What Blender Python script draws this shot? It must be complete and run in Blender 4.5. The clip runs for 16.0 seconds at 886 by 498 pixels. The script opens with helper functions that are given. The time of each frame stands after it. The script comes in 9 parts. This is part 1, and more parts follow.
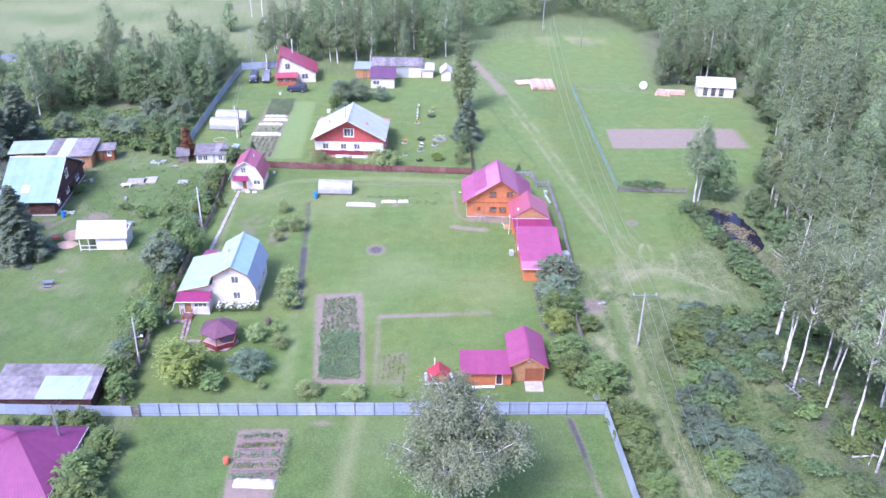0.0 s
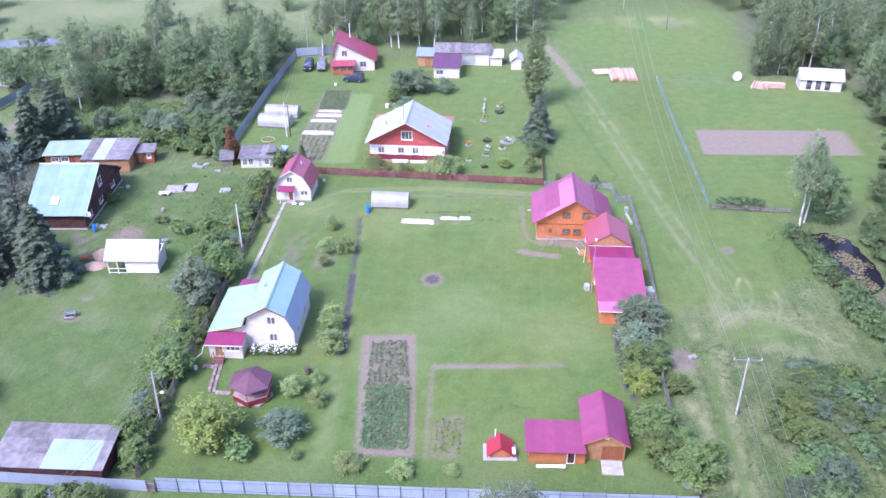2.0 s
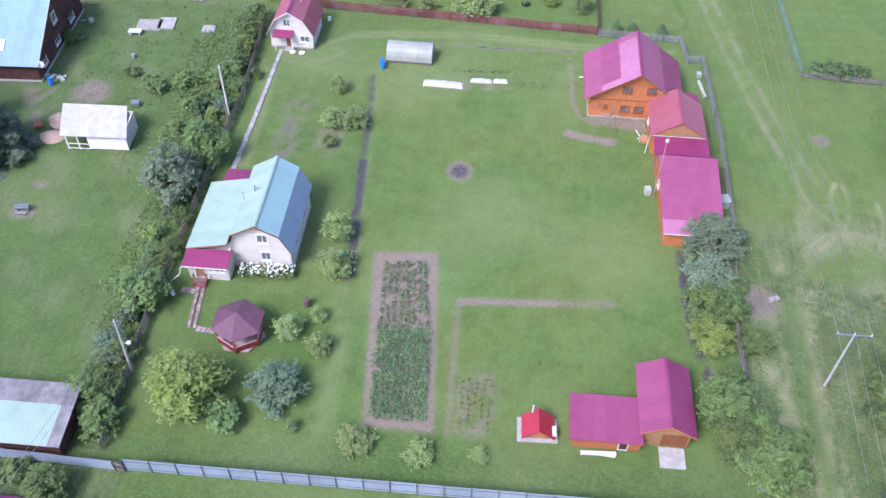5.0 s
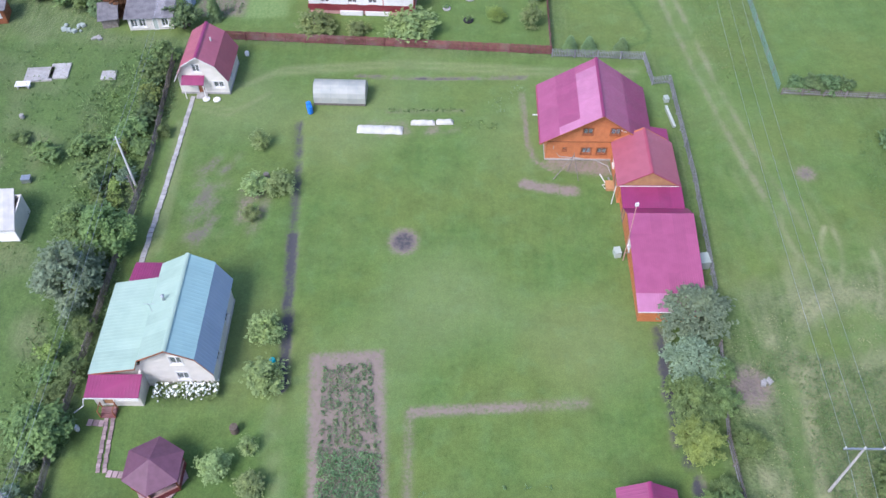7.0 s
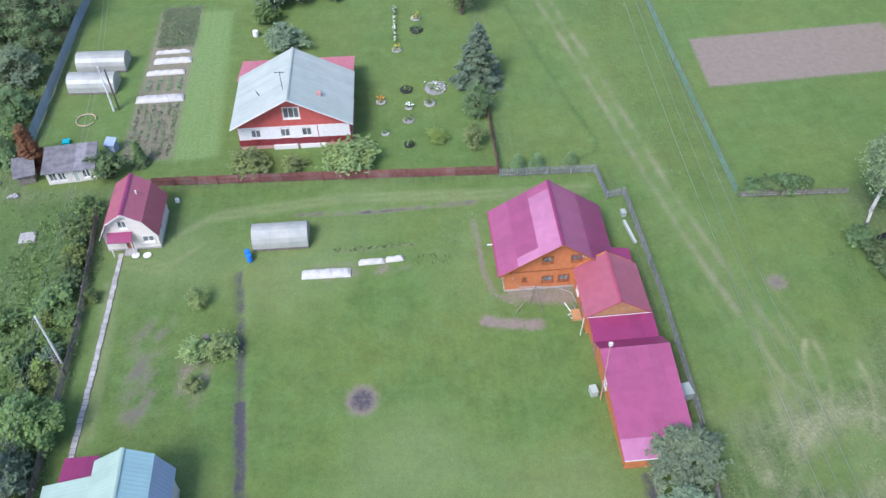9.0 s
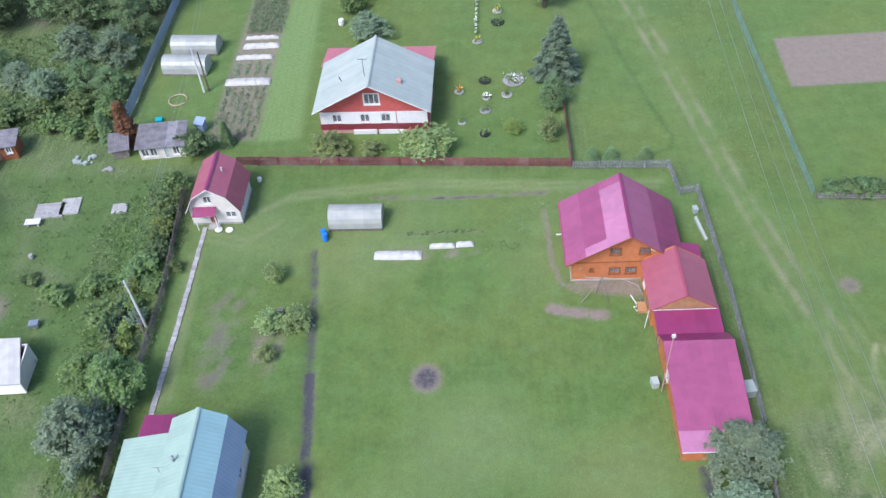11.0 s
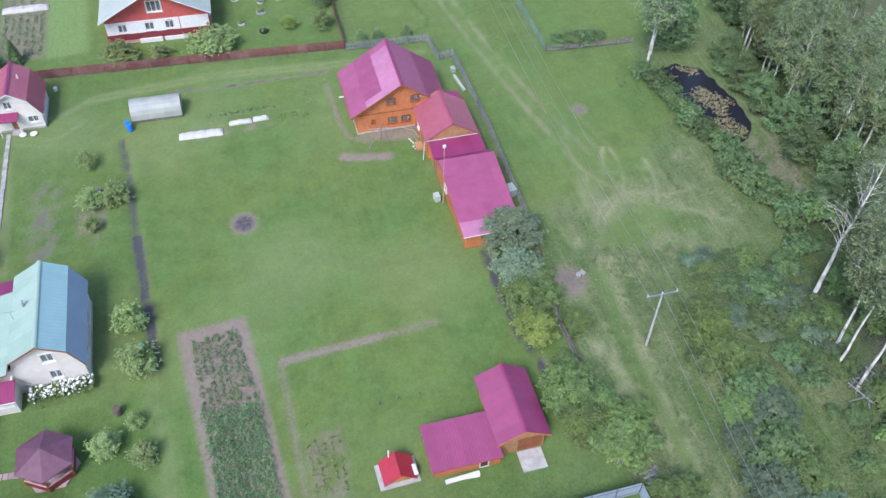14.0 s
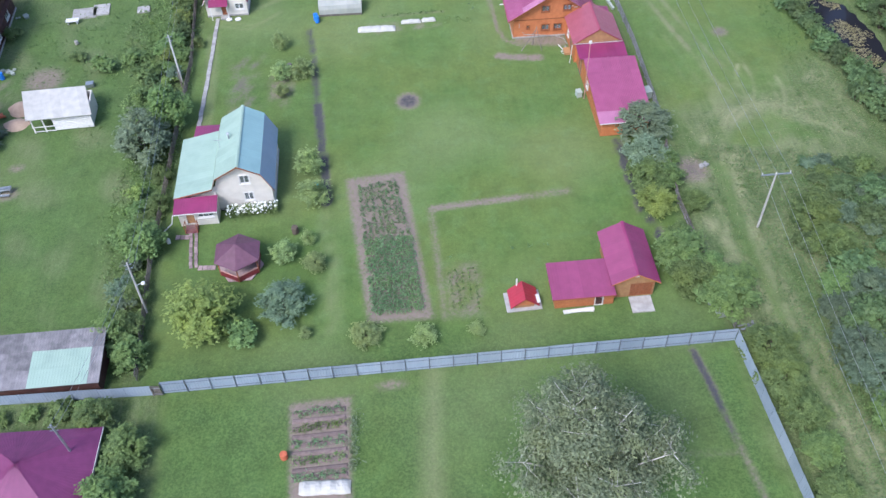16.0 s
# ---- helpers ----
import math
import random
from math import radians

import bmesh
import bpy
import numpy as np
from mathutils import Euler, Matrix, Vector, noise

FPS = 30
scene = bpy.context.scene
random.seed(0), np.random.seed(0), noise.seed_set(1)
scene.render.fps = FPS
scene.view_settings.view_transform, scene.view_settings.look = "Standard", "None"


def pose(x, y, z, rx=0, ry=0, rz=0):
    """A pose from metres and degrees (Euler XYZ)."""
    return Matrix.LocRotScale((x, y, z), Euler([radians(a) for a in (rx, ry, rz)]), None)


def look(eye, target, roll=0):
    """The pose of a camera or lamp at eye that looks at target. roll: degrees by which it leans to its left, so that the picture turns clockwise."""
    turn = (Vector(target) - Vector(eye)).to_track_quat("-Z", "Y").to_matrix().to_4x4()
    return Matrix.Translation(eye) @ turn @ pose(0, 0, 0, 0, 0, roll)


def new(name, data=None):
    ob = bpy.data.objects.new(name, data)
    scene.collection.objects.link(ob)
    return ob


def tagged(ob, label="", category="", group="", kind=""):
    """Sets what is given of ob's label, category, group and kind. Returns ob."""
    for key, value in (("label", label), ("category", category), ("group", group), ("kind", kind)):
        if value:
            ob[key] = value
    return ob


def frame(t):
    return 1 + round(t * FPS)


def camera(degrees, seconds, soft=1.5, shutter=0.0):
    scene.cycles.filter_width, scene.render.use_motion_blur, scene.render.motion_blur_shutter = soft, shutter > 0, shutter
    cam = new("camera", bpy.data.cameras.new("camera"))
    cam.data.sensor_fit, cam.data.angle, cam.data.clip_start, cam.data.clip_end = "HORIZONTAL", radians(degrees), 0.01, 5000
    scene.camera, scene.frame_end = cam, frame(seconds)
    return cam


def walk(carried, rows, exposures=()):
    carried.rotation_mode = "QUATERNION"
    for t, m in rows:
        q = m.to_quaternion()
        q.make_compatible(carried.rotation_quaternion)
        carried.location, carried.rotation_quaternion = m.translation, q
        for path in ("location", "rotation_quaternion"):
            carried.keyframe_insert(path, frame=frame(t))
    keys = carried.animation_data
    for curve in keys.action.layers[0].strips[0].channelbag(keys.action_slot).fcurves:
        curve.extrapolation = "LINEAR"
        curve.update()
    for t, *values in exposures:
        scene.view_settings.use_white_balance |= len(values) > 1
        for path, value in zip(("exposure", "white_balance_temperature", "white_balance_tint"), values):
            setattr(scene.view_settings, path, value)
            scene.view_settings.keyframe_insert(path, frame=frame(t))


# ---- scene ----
cam = camera(54.0, 16.0)
PATH = [
    (0, (-1.31, 2.9, 64.235), (-1.263, 4.653, 63.274), 1.0),
    (0.5, (-1.153, 7.602, 64.497), (-1.112, 9.355, 63.536), 0.9),
    (1, (-1.287, 12.126, 64.424), (-1.245, 13.867, 63.441), 1.0),
    (1.5, (-1.046, 16.881, 64.448), (-1.015, 18.604, 63.432), 0.8),
    (2, (-0.985, 21.36, 64.81), (-1.089, 23.065, 63.771), -0.4),
    (2.5, (-0.964, 25.62, 65.37), (-1.193, 27.273, 64.267), -1.1),
    (3, (-1.699, 29.974, 65.38), (-2.009, 31.596, 64.252), -1.2),
    (3.5, (-2.272, 34.582, 65.668), (-2.644, 36.185, 64.533), -1.4),
    (4, (-2.796, 39.076, 65.491), (-3.091, 40.698, 64.359), 0.1),
    (4.4, (-3.809, 42.594, 65.389), (-4.016, 44.171, 64.176), 0.6),
    (4.5, (-4.092, 43.366, 65.401), (-4.269, 44.885, 64.112), 0.9),
    (4.7, (-4.576, 45.008, 65.433), (-4.707, 46.42, 64.024), 1.3),
    (6.8, (-3.056, 64.684, 66.145), (-3.094, 65.922, 64.575), -0.8),
    (7, (-3.352, 66.13, 66.029), (-3.381, 67.378, 64.466), -0.6),
    (7.5, (-3.445, 69.977, 66.031), (-3.465, 71.242, 64.482), -0.7),
    (8, (-3.528, 73.324, 65.946), (-3.528, 74.667, 64.464), -0.8),
    (8.2, (-3.488, 74.433, 65.811), (-3.448, 75.787, 64.339), -0.4),
    (10.3, (-3.48, 75.718, 66.212), (-3.378, 77.098, 64.768), -2.7),
    (10.5, (-3.545, 75.184, 66.301), (-3.497, 76.563, 64.853), -3.4),
    (11, (-3.12, 73.264, 66.495), (-3.204, 74.637, 65.043), -4.6),
    (11.5, (-2.793, 70.932, 66.551), (-2.946, 72.298, 65.098), -4.6),
    (12, (-2.388, 67.891, 66.037), (-2.415, 69.259, 64.578), -0.1),
    (12.5, (-2.291, 64.599, 66.185), (-2.149, 65.95, 64.717), 1.5),
    (13, (-2.922, 60.728, 66.338), (-2.647, 62.052, 64.865), 2.4),
    (13.5, (-3.831, 56.966, 66.343), (-3.461, 58.266, 64.868), 2.5),
    (14, (-5.729, 52.903, 66.379), (-5.357, 54.199, 64.901), 1.4),
    (14.5, (-6.986, 48.86, 66.515), (-6.675, 50.166, 65.033), 0.0),
    (15, (-8.293, 44.318, 66.425), (-8.048, 45.637, 64.941), -0.9),
    (15.5, (-9.193, 40.055, 66.44), (-9.029, 41.384, 64.955), -1.7),
    (16, (-9.956, 35.509, 66.564), (-9.876, 36.843, 65.076), -2.2),
]
EXPOSURES = [(0.0, 1.57, 5420, 37), (4.0, 1.27, 5600, 28), (8.0, 1.02, 5750, 16), (16.0, 0.98, 5720, 14)]
walk(cam, [(t, look(eye, target, roll)) for t, eye, target, roll in PATH], EXPOSURES)


# ---- world, sun, exposure ----
SUN_AZ, SUN_EL = -142.0, 50.0
world = bpy.data.worlds.new("sky")
scene.world = world
world.use_nodes = True
_wn = world.node_tree.nodes
_sky = _wn.new("ShaderNodeTexSky")
_sky.sky_type, _sky.sun_disc = "NISHITA", False
_sky.sun_elevation, _sky.sun_rotation = radians(SUN_EL), radians(SUN_AZ)
_sky.air_density, _sky.dust_density, _sky.ozone_density = 1.0, 2.0, 1.0
world.node_tree.links.new(_sky.outputs[0], _wn["Background"].inputs[0])
_wn["Background"].inputs[1].default_value = 0.135
sun_data = bpy.data.lights.new("sun", "SUN")
sun_data.energy, sun_data.angle, sun_data.color = 1.75, radians(20), (1.0, 0.98, 0.95)
sun = new("sun", sun_data)
_d = Vector((math.sin(radians(SUN_AZ)) * math.cos(radians(SUN_EL)), math.cos(radians(SUN_AZ)) * math.cos(radians(SUN_EL)), math.sin(radians(SUN_EL))))
sun.matrix_world = Matrix.Translation((-40, 60, 120)) @ _d.to_track_quat("Z", "Y").to_matrix().to_4x4()


# ---- materials ----
def mat(name, c1, c2=None, scale=3.0, rough=0.7, metal=0.0, bump=0.0, bump_scale=30.0, vary=0.15, island=False,
        detail=6.0, dirt=None, dirt_amount=0.0, ribs=0.0, spec=0.4, through_light=0.0):
    """A procedural surface: two tones mixed by noise at two scales, a tint by piece, dirt, bump."""
    m = bpy.data.materials.new(name)
    m.use_nodes = True
    nt = m.node_tree
    n, l = nt.nodes, nt.links
    b = n["Principled BSDF"]
    b.inputs["Roughness"].default_value, b.inputs["Metallic"].default_value = rough, metal
    b.inputs["Specular IOR Level"].default_value = spec
    c2 = c2 or tuple(x * 0.75 for x in c1)
    geo = n.new("ShaderNodeNewGeometry")
    n1 = n.new("ShaderNodeTexNoise")
    n1.inputs["Scale"].default_value, n1.inputs["Detail"].default_value = scale, detail
    l.new(geo.outputs["Position"], n1.inputs["Vector"])
    ramp = n.new("ShaderNodeMapRange")
    ramp.inputs[1].default_value, ramp.inputs[2].default_value = 0.35, 0.65
    l.new(n1.outputs[0], ramp.inputs[0])
    mix = n.new("ShaderNodeMix")
    mix.data_type = "RGBA"
    mix.inputs[6].default_value, mix.inputs[7].default_value = (*c1, 1), (*c2, 1)
    l.new(ramp.outputs[0], mix.inputs[0])
    col = mix.outputs[2]
    if dirt:
        n2 = n.new("ShaderNodeTexNoise")
        n2.inputs["Scale"].default_value, n2.inputs["Detail"].default_value = scale * 0.31, 8
        l.new(geo.outputs["Position"], n2.inputs["Vector"])
        r2 = n.new("ShaderNodeMapRange")
        r2.inputs[1].default_value, r2.inputs[2].default_value, r2.inputs[4].default_value = 0.48, 0.72, dirt_amount
        l.new(n2.outputs[0], r2.inputs[0])
        mx = n.new("ShaderNodeMix")
        mx.data_type = "RGBA"
        mx.inputs[7].default_value = (*dirt, 1)
        l.new(r2.outputs[0], mx.inputs[0])
        l.new(col, mx.inputs[6])
        col = mx.outputs[2]
    if vary:
        src = geo.outputs["Random Per Island"] if island else n.new("ShaderNodeObjectInfo").outputs["Random"]
        mr = n.new("ShaderNodeMapRange")
        mr.inputs[3].default_value, mr.inputs[4].default_value = 1 - vary, 1 + vary
        l.new(src, mr.inputs[0])
        hs = n.new("ShaderNodeHueSaturation")
        l.new(mr.outputs[0], hs.inputs["Value"])
        l.new(col, hs.inputs["Color"])
        col = hs.outputs[0]
        if island:
            oi = n.new("ShaderNodeObjectInfo")
            m3 = n.new("ShaderNodeMapRange")
            m3.inputs[3].default_value, m3.inputs[4].default_value = 0.485, 0.515
            l.new(oi.outputs["Random"], m3.inputs[0])
            l.new(m3.outputs[0], hs.inputs["Hue"])
            m4 = n.new("ShaderNodeMapRange")
            m4.inputs[3].default_value, m4.inputs[4].default_value = 0.78, 1.22
            l.new(oi.outputs["Random"], m4.inputs[0])
            mv = n.new("ShaderNodeMath")
            mv.operation = "MULTIPLY"
            l.new(mr.outputs[0], mv.inputs[0])
            l.new(m4.outputs[0], mv.inputs[1])
            l.new(mv.outputs[0], hs.inputs["Value"])
    l.new(col, b.inputs["Base Color"])
    if bump or ribs:
        bp = n.new("ShaderNodeBump")
        bp.inputs["Strength"].default_value, bp.inputs["Distance"].default_value = 0.6, bump or 0.02
        if ribs:
            sep = n.new("ShaderNodeSeparateXYZ")
            l.new(geo.outputs["Position"], sep.inputs[0])
            mu = n.new("ShaderNodeMath")
            mu.operation = "MULTIPLY"
            mu.inputs[1].default_value = 6.2832 / ribs
            l.new(sep.outputs[2], mu.inputs[0])
            si = n.new("ShaderNodeMath")
            si.operation = "SINE"
            l.new(mu.outputs[0], si.inputs[0])
            l.new(si.outputs[0], bp.inputs["Height"])
        else:
            n3 = n.new("ShaderNodeTexNoise")
            n3.inputs["Scale"].default_value, n3.inputs["Detail"].default_value = bump_scale, 5
            l.new(geo.outputs["Position"], n3.inputs["Vector"])
            l.new(n3.outputs[0], bp.inputs["Height"])
        l.new(bp.outputs[0], b.inputs["Normal"])
    if through_light:
        tr = n.new("ShaderNodeBsdfTranslucent")
        l.new(col, tr.inputs["Color"])
        ms = n.new("ShaderNodeMixShader")
        ms.inputs[0].default_value = through_light
        l.new(b.outputs[0], ms.inputs[1])
        l.new(tr.outputs[0], ms.inputs[2])
        l.new(ms.outputs[0], n["Material Output"].inputs[0])
    return m


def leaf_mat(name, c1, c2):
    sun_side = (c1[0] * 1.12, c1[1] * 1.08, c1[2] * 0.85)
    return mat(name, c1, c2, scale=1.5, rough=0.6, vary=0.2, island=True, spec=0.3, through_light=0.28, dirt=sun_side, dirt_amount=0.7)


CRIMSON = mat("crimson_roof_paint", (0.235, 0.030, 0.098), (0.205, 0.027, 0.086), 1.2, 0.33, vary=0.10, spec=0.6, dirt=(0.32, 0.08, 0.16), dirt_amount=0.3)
# Dull band on one roof, and the sunlit tone of the garage roof.
CRIMSON_DULL_LIT = mat("dull_and_sunlit_crimson_paint", (0.285, 0.062, 0.135), (0.25, 0.054, 0.12), 1.2, 0.35, vary=0.08, spec=0.6)
CRIMSON_FADED = mat("faded_crimson_roof_paint", (0.43, 0.17, 0.27), (0.38, 0.145, 0.235), 1.2, 0.3, vary=0.1, spec=0.6)
CRIMSON_MID = mat("mid_crimson_roof_paint", (0.315, 0.078, 0.155), (0.28, 0.066, 0.135), 1.2, 0.32, vary=0.08, spec=0.6)
CHERRY = mat("cherry_roof_paint", (0.34, 0.068, 0.10), (0.30, 0.058, 0.09), 1.5, 0.35, vary=0.06, spec=0.6)
ROSE = mat("rose_roof_paint", (0.345, 0.095, 0.125), (0.305, 0.083, 0.11), 1.5, 0.35, vary=0.05, spec=0.6)
CORAL = mat("coral_roof_paint", (0.50, 0.16, 0.18), (0.44, 0.14, 0.16), 1.5, 0.4, vary=0.05)
AQUA = mat("aqua_roof_paint", (0.31, 0.41, 0.33), (0.275, 0.37, 0.30), 0.8, 0.6, vary=0.05, spec=0.18, dirt=(0.35, 0.45, 0.375), dirt_amount=0.5)
# Paint of blue-grey roofs, and the shaded side of an aqua one.
STEEL_BLUE = mat("blue_grey_roof_and_shaded_aqua", (0.30, 0.37, 0.48), (0.27, 0.34, 0.45), 0.8, 0.35, vary=0.05, spec=0.5)
# Darker copy of AQUA for a slope turned from the light.
AQUA_SHADED = mat("shaded_aqua_roof_paint", (0.27, 0.42, 0.41), (0.24, 0.38, 0.375), 0.8, 0.33, vary=0.05, spec=0.55)
FADED_BLUE = mat("faded_blue_roof_paint", (0.235, 0.355, 0.42), (0.205, 0.32, 0.38), 0.8, 0.4, vary=0.06, dirt=(0.30, 0.42, 0.46), dirt_amount=0.4)
PALE_ROOF = mat("pale_grey_roof_paint", (0.39, 0.43, 0.38), (0.345, 0.385, 0.335), 0.7, 0.5, vary=0.05, dirt=(0.46, 0.45, 0.40), dirt_amount=0.5, spec=0.12)
SLATE = mat("asbestos_slate", (0.215, 0.20, 0.20), (0.135, 0.128, 0.13), 1.6, 0.85, vary=0.12, dirt=(0.36, 0.33, 0.34), dirt_amount=0.3, bump=0.02, island=True)
PURPLE_ROOF = mat("purple_roof_paint", (0.215, 0.052, 0.135), (0.185, 0.045, 0.118), 1.4, 0.55, vary=0.06, spec=0.3)
PLUM = mat("plum_roof_paint", (0.16, 0.075, 0.14), (0.13, 0.06, 0.11), 1.4, 0.45, vary=0.07)
GAZEBO_ROOF = mat("brown_plum_shingle", (0.145, 0.065, 0.095), (0.12, 0.052, 0.075), 2.0, 0.55, vary=0.08, bump=0.01)
WHITE_WALL = mat("white_siding", (0.66, 0.61, 0.54), (0.60, 0.555, 0.49), 1.5, 0.6, vary=0.03, ribs=0.2, dirt=(0.6, 0.56, 0.5), dirt_amount=0.3)
WHITE_PAINT = mat("white_paint", (0.70, 0.68, 0.64), (0.62, 0.60, 0.57), 4.0, 0.5, vary=0.04)
ORANGE = mat("orange_stained_planks", (0.54, 0.195, 0.075), (0.45, 0.158, 0.06), 2.5, 0.55, vary=0.08, ribs=0.15, dirt=(0.40, 0.12, 0.04), dirt_amount=0.35)
BROWN_WOOD = mat("brown_stained_wood", (0.30, 0.10, 0.04), (0.22, 0.075, 0.03), 3.0, 0.6, vary=0.12, ribs=0.14)
DARK_WOOD = mat("dark_brown_logs", (0.085, 0.035, 0.028), (0.055, 0.025, 0.02), 2.0, 0.75, vary=0.15, ribs=0.24, dirt=(0.13, 0.07, 0.055), dirt_amount=0.6)
GREY_WOOD = mat("weathered_grey_wood", (0.22, 0.19, 0.165), (0.13, 0.11, 0.095), 3.0, 0.85, vary=0.25, bump=0.02)
RAW_WOOD = mat("fresh_sawn_wood", (0.62, 0.44, 0.33), (0.50, 0.33, 0.25), 3.0, 0.75, vary=0.2)
TAN_WOOD = mat("tan_plank_wood", (0.42, 0.23, 0.10), (0.33, 0.17, 0.08), 2.0, 0.7, vary=0.12, ribs=0.16)
RED_PAINT = mat("red_painted_planks", (0.49, 0.10, 0.085), (0.42, 0.082, 0.072), 2.0, 0.55, vary=0.06, ribs=0.16)
DEEP_RED = mat("deep_red_painted_planks", (0.20, 0.03, 0.035), (0.16, 0.024, 0.028), 2.0, 0.6, vary=0.12, ribs=0.16)
PALE_SOIL = mat("dry_ridged_soil", (0.215, 0.16, 0.142), (0.16, 0.118, 0.105), 3.0, 0.95, vary=0.12, bump=0.05, bump_scale=9)
FENCE_POST = mat("grey_painted_steel", (0.15, 0.16, 0.185), (0.12, 0.13, 0.15), 4.0, 0.5, metal=0.3, vary=0.1)
PINK_STONE = mat("pink_plinth", (0.52, 0.30, 0.26), (0.44, 0.24, 0.21), 3.0, 0.8, vary=0.1, bump=0.02)
FENCE_RED = mat("red_brown_fence_paint", (0.20, 0.075, 0.07), (0.14, 0.05, 0.048), 2.0, 0.7, vary=0.25, dirt=(0.22, 0.17, 0.16), dirt_amount=0.5)
FENCE_BLUE = mat("grey_blue_fence_paint", (0.295, 0.345, 0.415), (0.255, 0.305, 0.375), 1.0, 0.4, vary=0.10, spec=0.5, dirt=(0.34, 0.37, 0.42), dirt_amount=0.4)
PALE_WOOD = mat("silvery_weathered_wood", (0.27, 0.27, 0.28), (0.17, 0.17, 0.18), 3.0, 0.85, vary=0.22, bump=0.02)
METAL = mat("galvanised_steel", (0.42, 0.44, 0.46), (0.34, 0.36, 0.38), 4.0, 0.4, metal=0.7, vary=0.08)
DARK_METAL = mat("dark_steel", (0.06, 0.065, 0.075), (0.04, 0.045, 0.05), 4.0, 0.5, metal=0.4, vary=0.1)
CONCRETE = mat("concrete", (0.42, 0.40, 0.37), (0.33, 0.31, 0.29), 2.5, 0.9, vary=0.12, bump=0.015, dirt=(0.26, 0.24, 0.21), dirt_amount=0.5)
PAVER = mat("reddish_paver", (0.34, 0.25, 0.24), (0.27, 0.19, 0.185), 5.0, 0.85, vary=0.3)
FILM = mat("white_crop_cover", (0.63, 0.60, 0.54), (0.53, 0.51, 0.46), 1.2, 0.7, vary=0.05, bump=0.05, bump_scale=5, through_light=0.2)
POLYCARB = mat("milky_polycarbonate", (0.53, 0.53, 0.47), (0.44, 0.455, 0.41), 1.0, 0.4, vary=0.08, spec=0.6, through_light=0.35)
BLUE_PLASTIC = mat("blue_plastic", (0.03, 0.20, 0.66), (0.025, 0.16, 0.56), 5.0, 0.4, vary=0.1)
TEAL_PLASTIC = mat("teal_plastic", (0.02, 0.45, 0.48), (0.02, 0.38, 0.42), 5.0, 0.4, vary=0.1)
RUBBER = mat("black_rubber", (0.02, 0.02, 0.021), (0.03, 0.03, 0.03), 6.0, 0.75, vary=0.1)
RED_CLAY = mat("red_clay", (0.50, 0.13, 0.06), (0.40, 0.10, 0.05), 4.0, 0.7, vary=0.1)
SAND = mat("sand_heap", (0.52, 0.38, 0.28), (0.44, 0.31, 0.23), 2.0, 0.95, vary=0.05, bump=0.05, bump_scale=8)
STONE = mat("grey_stone", (0.40, 0.38, 0.36), (0.29, 0.28, 0.26), 5.0, 0.9, vary=0.25, bump=0.02)
BARK = mat("grey_brown_bark", (0.13, 0.10, 0.075), (0.08, 0.06, 0.045), 5.0, 0.9, vary=0.2, bump=0.03)
BIRCH_BARK = mat("white_birch_bark", (0.72, 0.69, 0.64), (0.55, 0.52, 0.47), 2.5, 0.75, vary=0.06, dirt=(0.05, 0.045, 0.04), dirt_amount=1.0)
CAR_DARK = mat("dark_blue_car_paint", (0.05, 0.06, 0.10), (0.045, 0.055, 0.09), 2.0, 0.25, metal=0.3, vary=0.05, spec=0.6)
CAR_GREY = mat("grey_car_paint", (0.30, 0.32, 0.36), (0.28, 0.30, 0.34), 2.0, 0.25, metal=0.3, vary=0.05, spec=0.6)
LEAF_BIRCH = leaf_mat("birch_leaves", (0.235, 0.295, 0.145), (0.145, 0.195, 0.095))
# Lighter than the bush leaves: haze over the woods is in this colour.
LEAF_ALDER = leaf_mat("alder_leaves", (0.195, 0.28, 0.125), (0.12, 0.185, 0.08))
LEAF_WILLOW = leaf_mat("willow_leaves", (0.235, 0.305, 0.185), (0.155, 0.21, 0.125))
LEAF_LIME = leaf_mat("yellow_green_leaves", (0.275, 0.35, 0.095), (0.18, 0.245, 0.065))
LEAF_POPLAR = leaf_mat("poplar_leaves", (0.24, 0.295, 0.135), (0.16, 0.205, 0.09))
LEAF_SALLOW = leaf_mat("sallow_leaves", (0.165, 0.225, 0.14), (0.10, 0.145, 0.085))
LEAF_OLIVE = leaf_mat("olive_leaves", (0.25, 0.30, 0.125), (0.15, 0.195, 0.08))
LEAF_BUSH = leaf_mat("bush_leaves", (0.15, 0.22, 0.09), (0.085, 0.135, 0.055))
LEAF_APPLE = leaf_mat("apple_leaves", (0.19, 0.27, 0.09), (0.11, 0.17, 0.058))
LEAF_SPRUCE = leaf_mat("spruce_needles", (0.175, 0.23, 0.15), (0.105, 0.145, 0.092))
LEAF_PINE = leaf_mat("pine_needles", (0.21, 0.26, 0.2), (0.16, 0.21, 0.155))
LEAF_RUST = leaf_mat("rusty_thuja_needles", (0.22, 0.10, 0.055), (0.15, 0.075, 0.04))
LEAF_PURPLE = leaf_mat("purple_leaves", (0.065, 0.025, 0.06), (0.05, 0.02, 0.045))
LEAF_CROP = leaf_mat("potato_leaves", (0.20, 0.32, 0.15), (0.14, 0.245, 0.11))
LEAF_WEED = leaf_mat("tall_grass", (0.155, 0.245, 0.085), (0.095, 0.165, 0.058))
LEAF_POND = leaf_mat("brown_pond_weed", (0.30, 0.26, 0.15), (0.21, 0.19, 0.10))
LEAF_WEEP = leaf_mat("grey_green_birch_leaves", (0.205, 0.235, 0.135), (0.125, 0.15, 0.085))
LEAF_YOUNG = leaf_mat("pale_young_leaves", (0.27, 0.34, 0.13), (0.17, 0.23, 0.085))
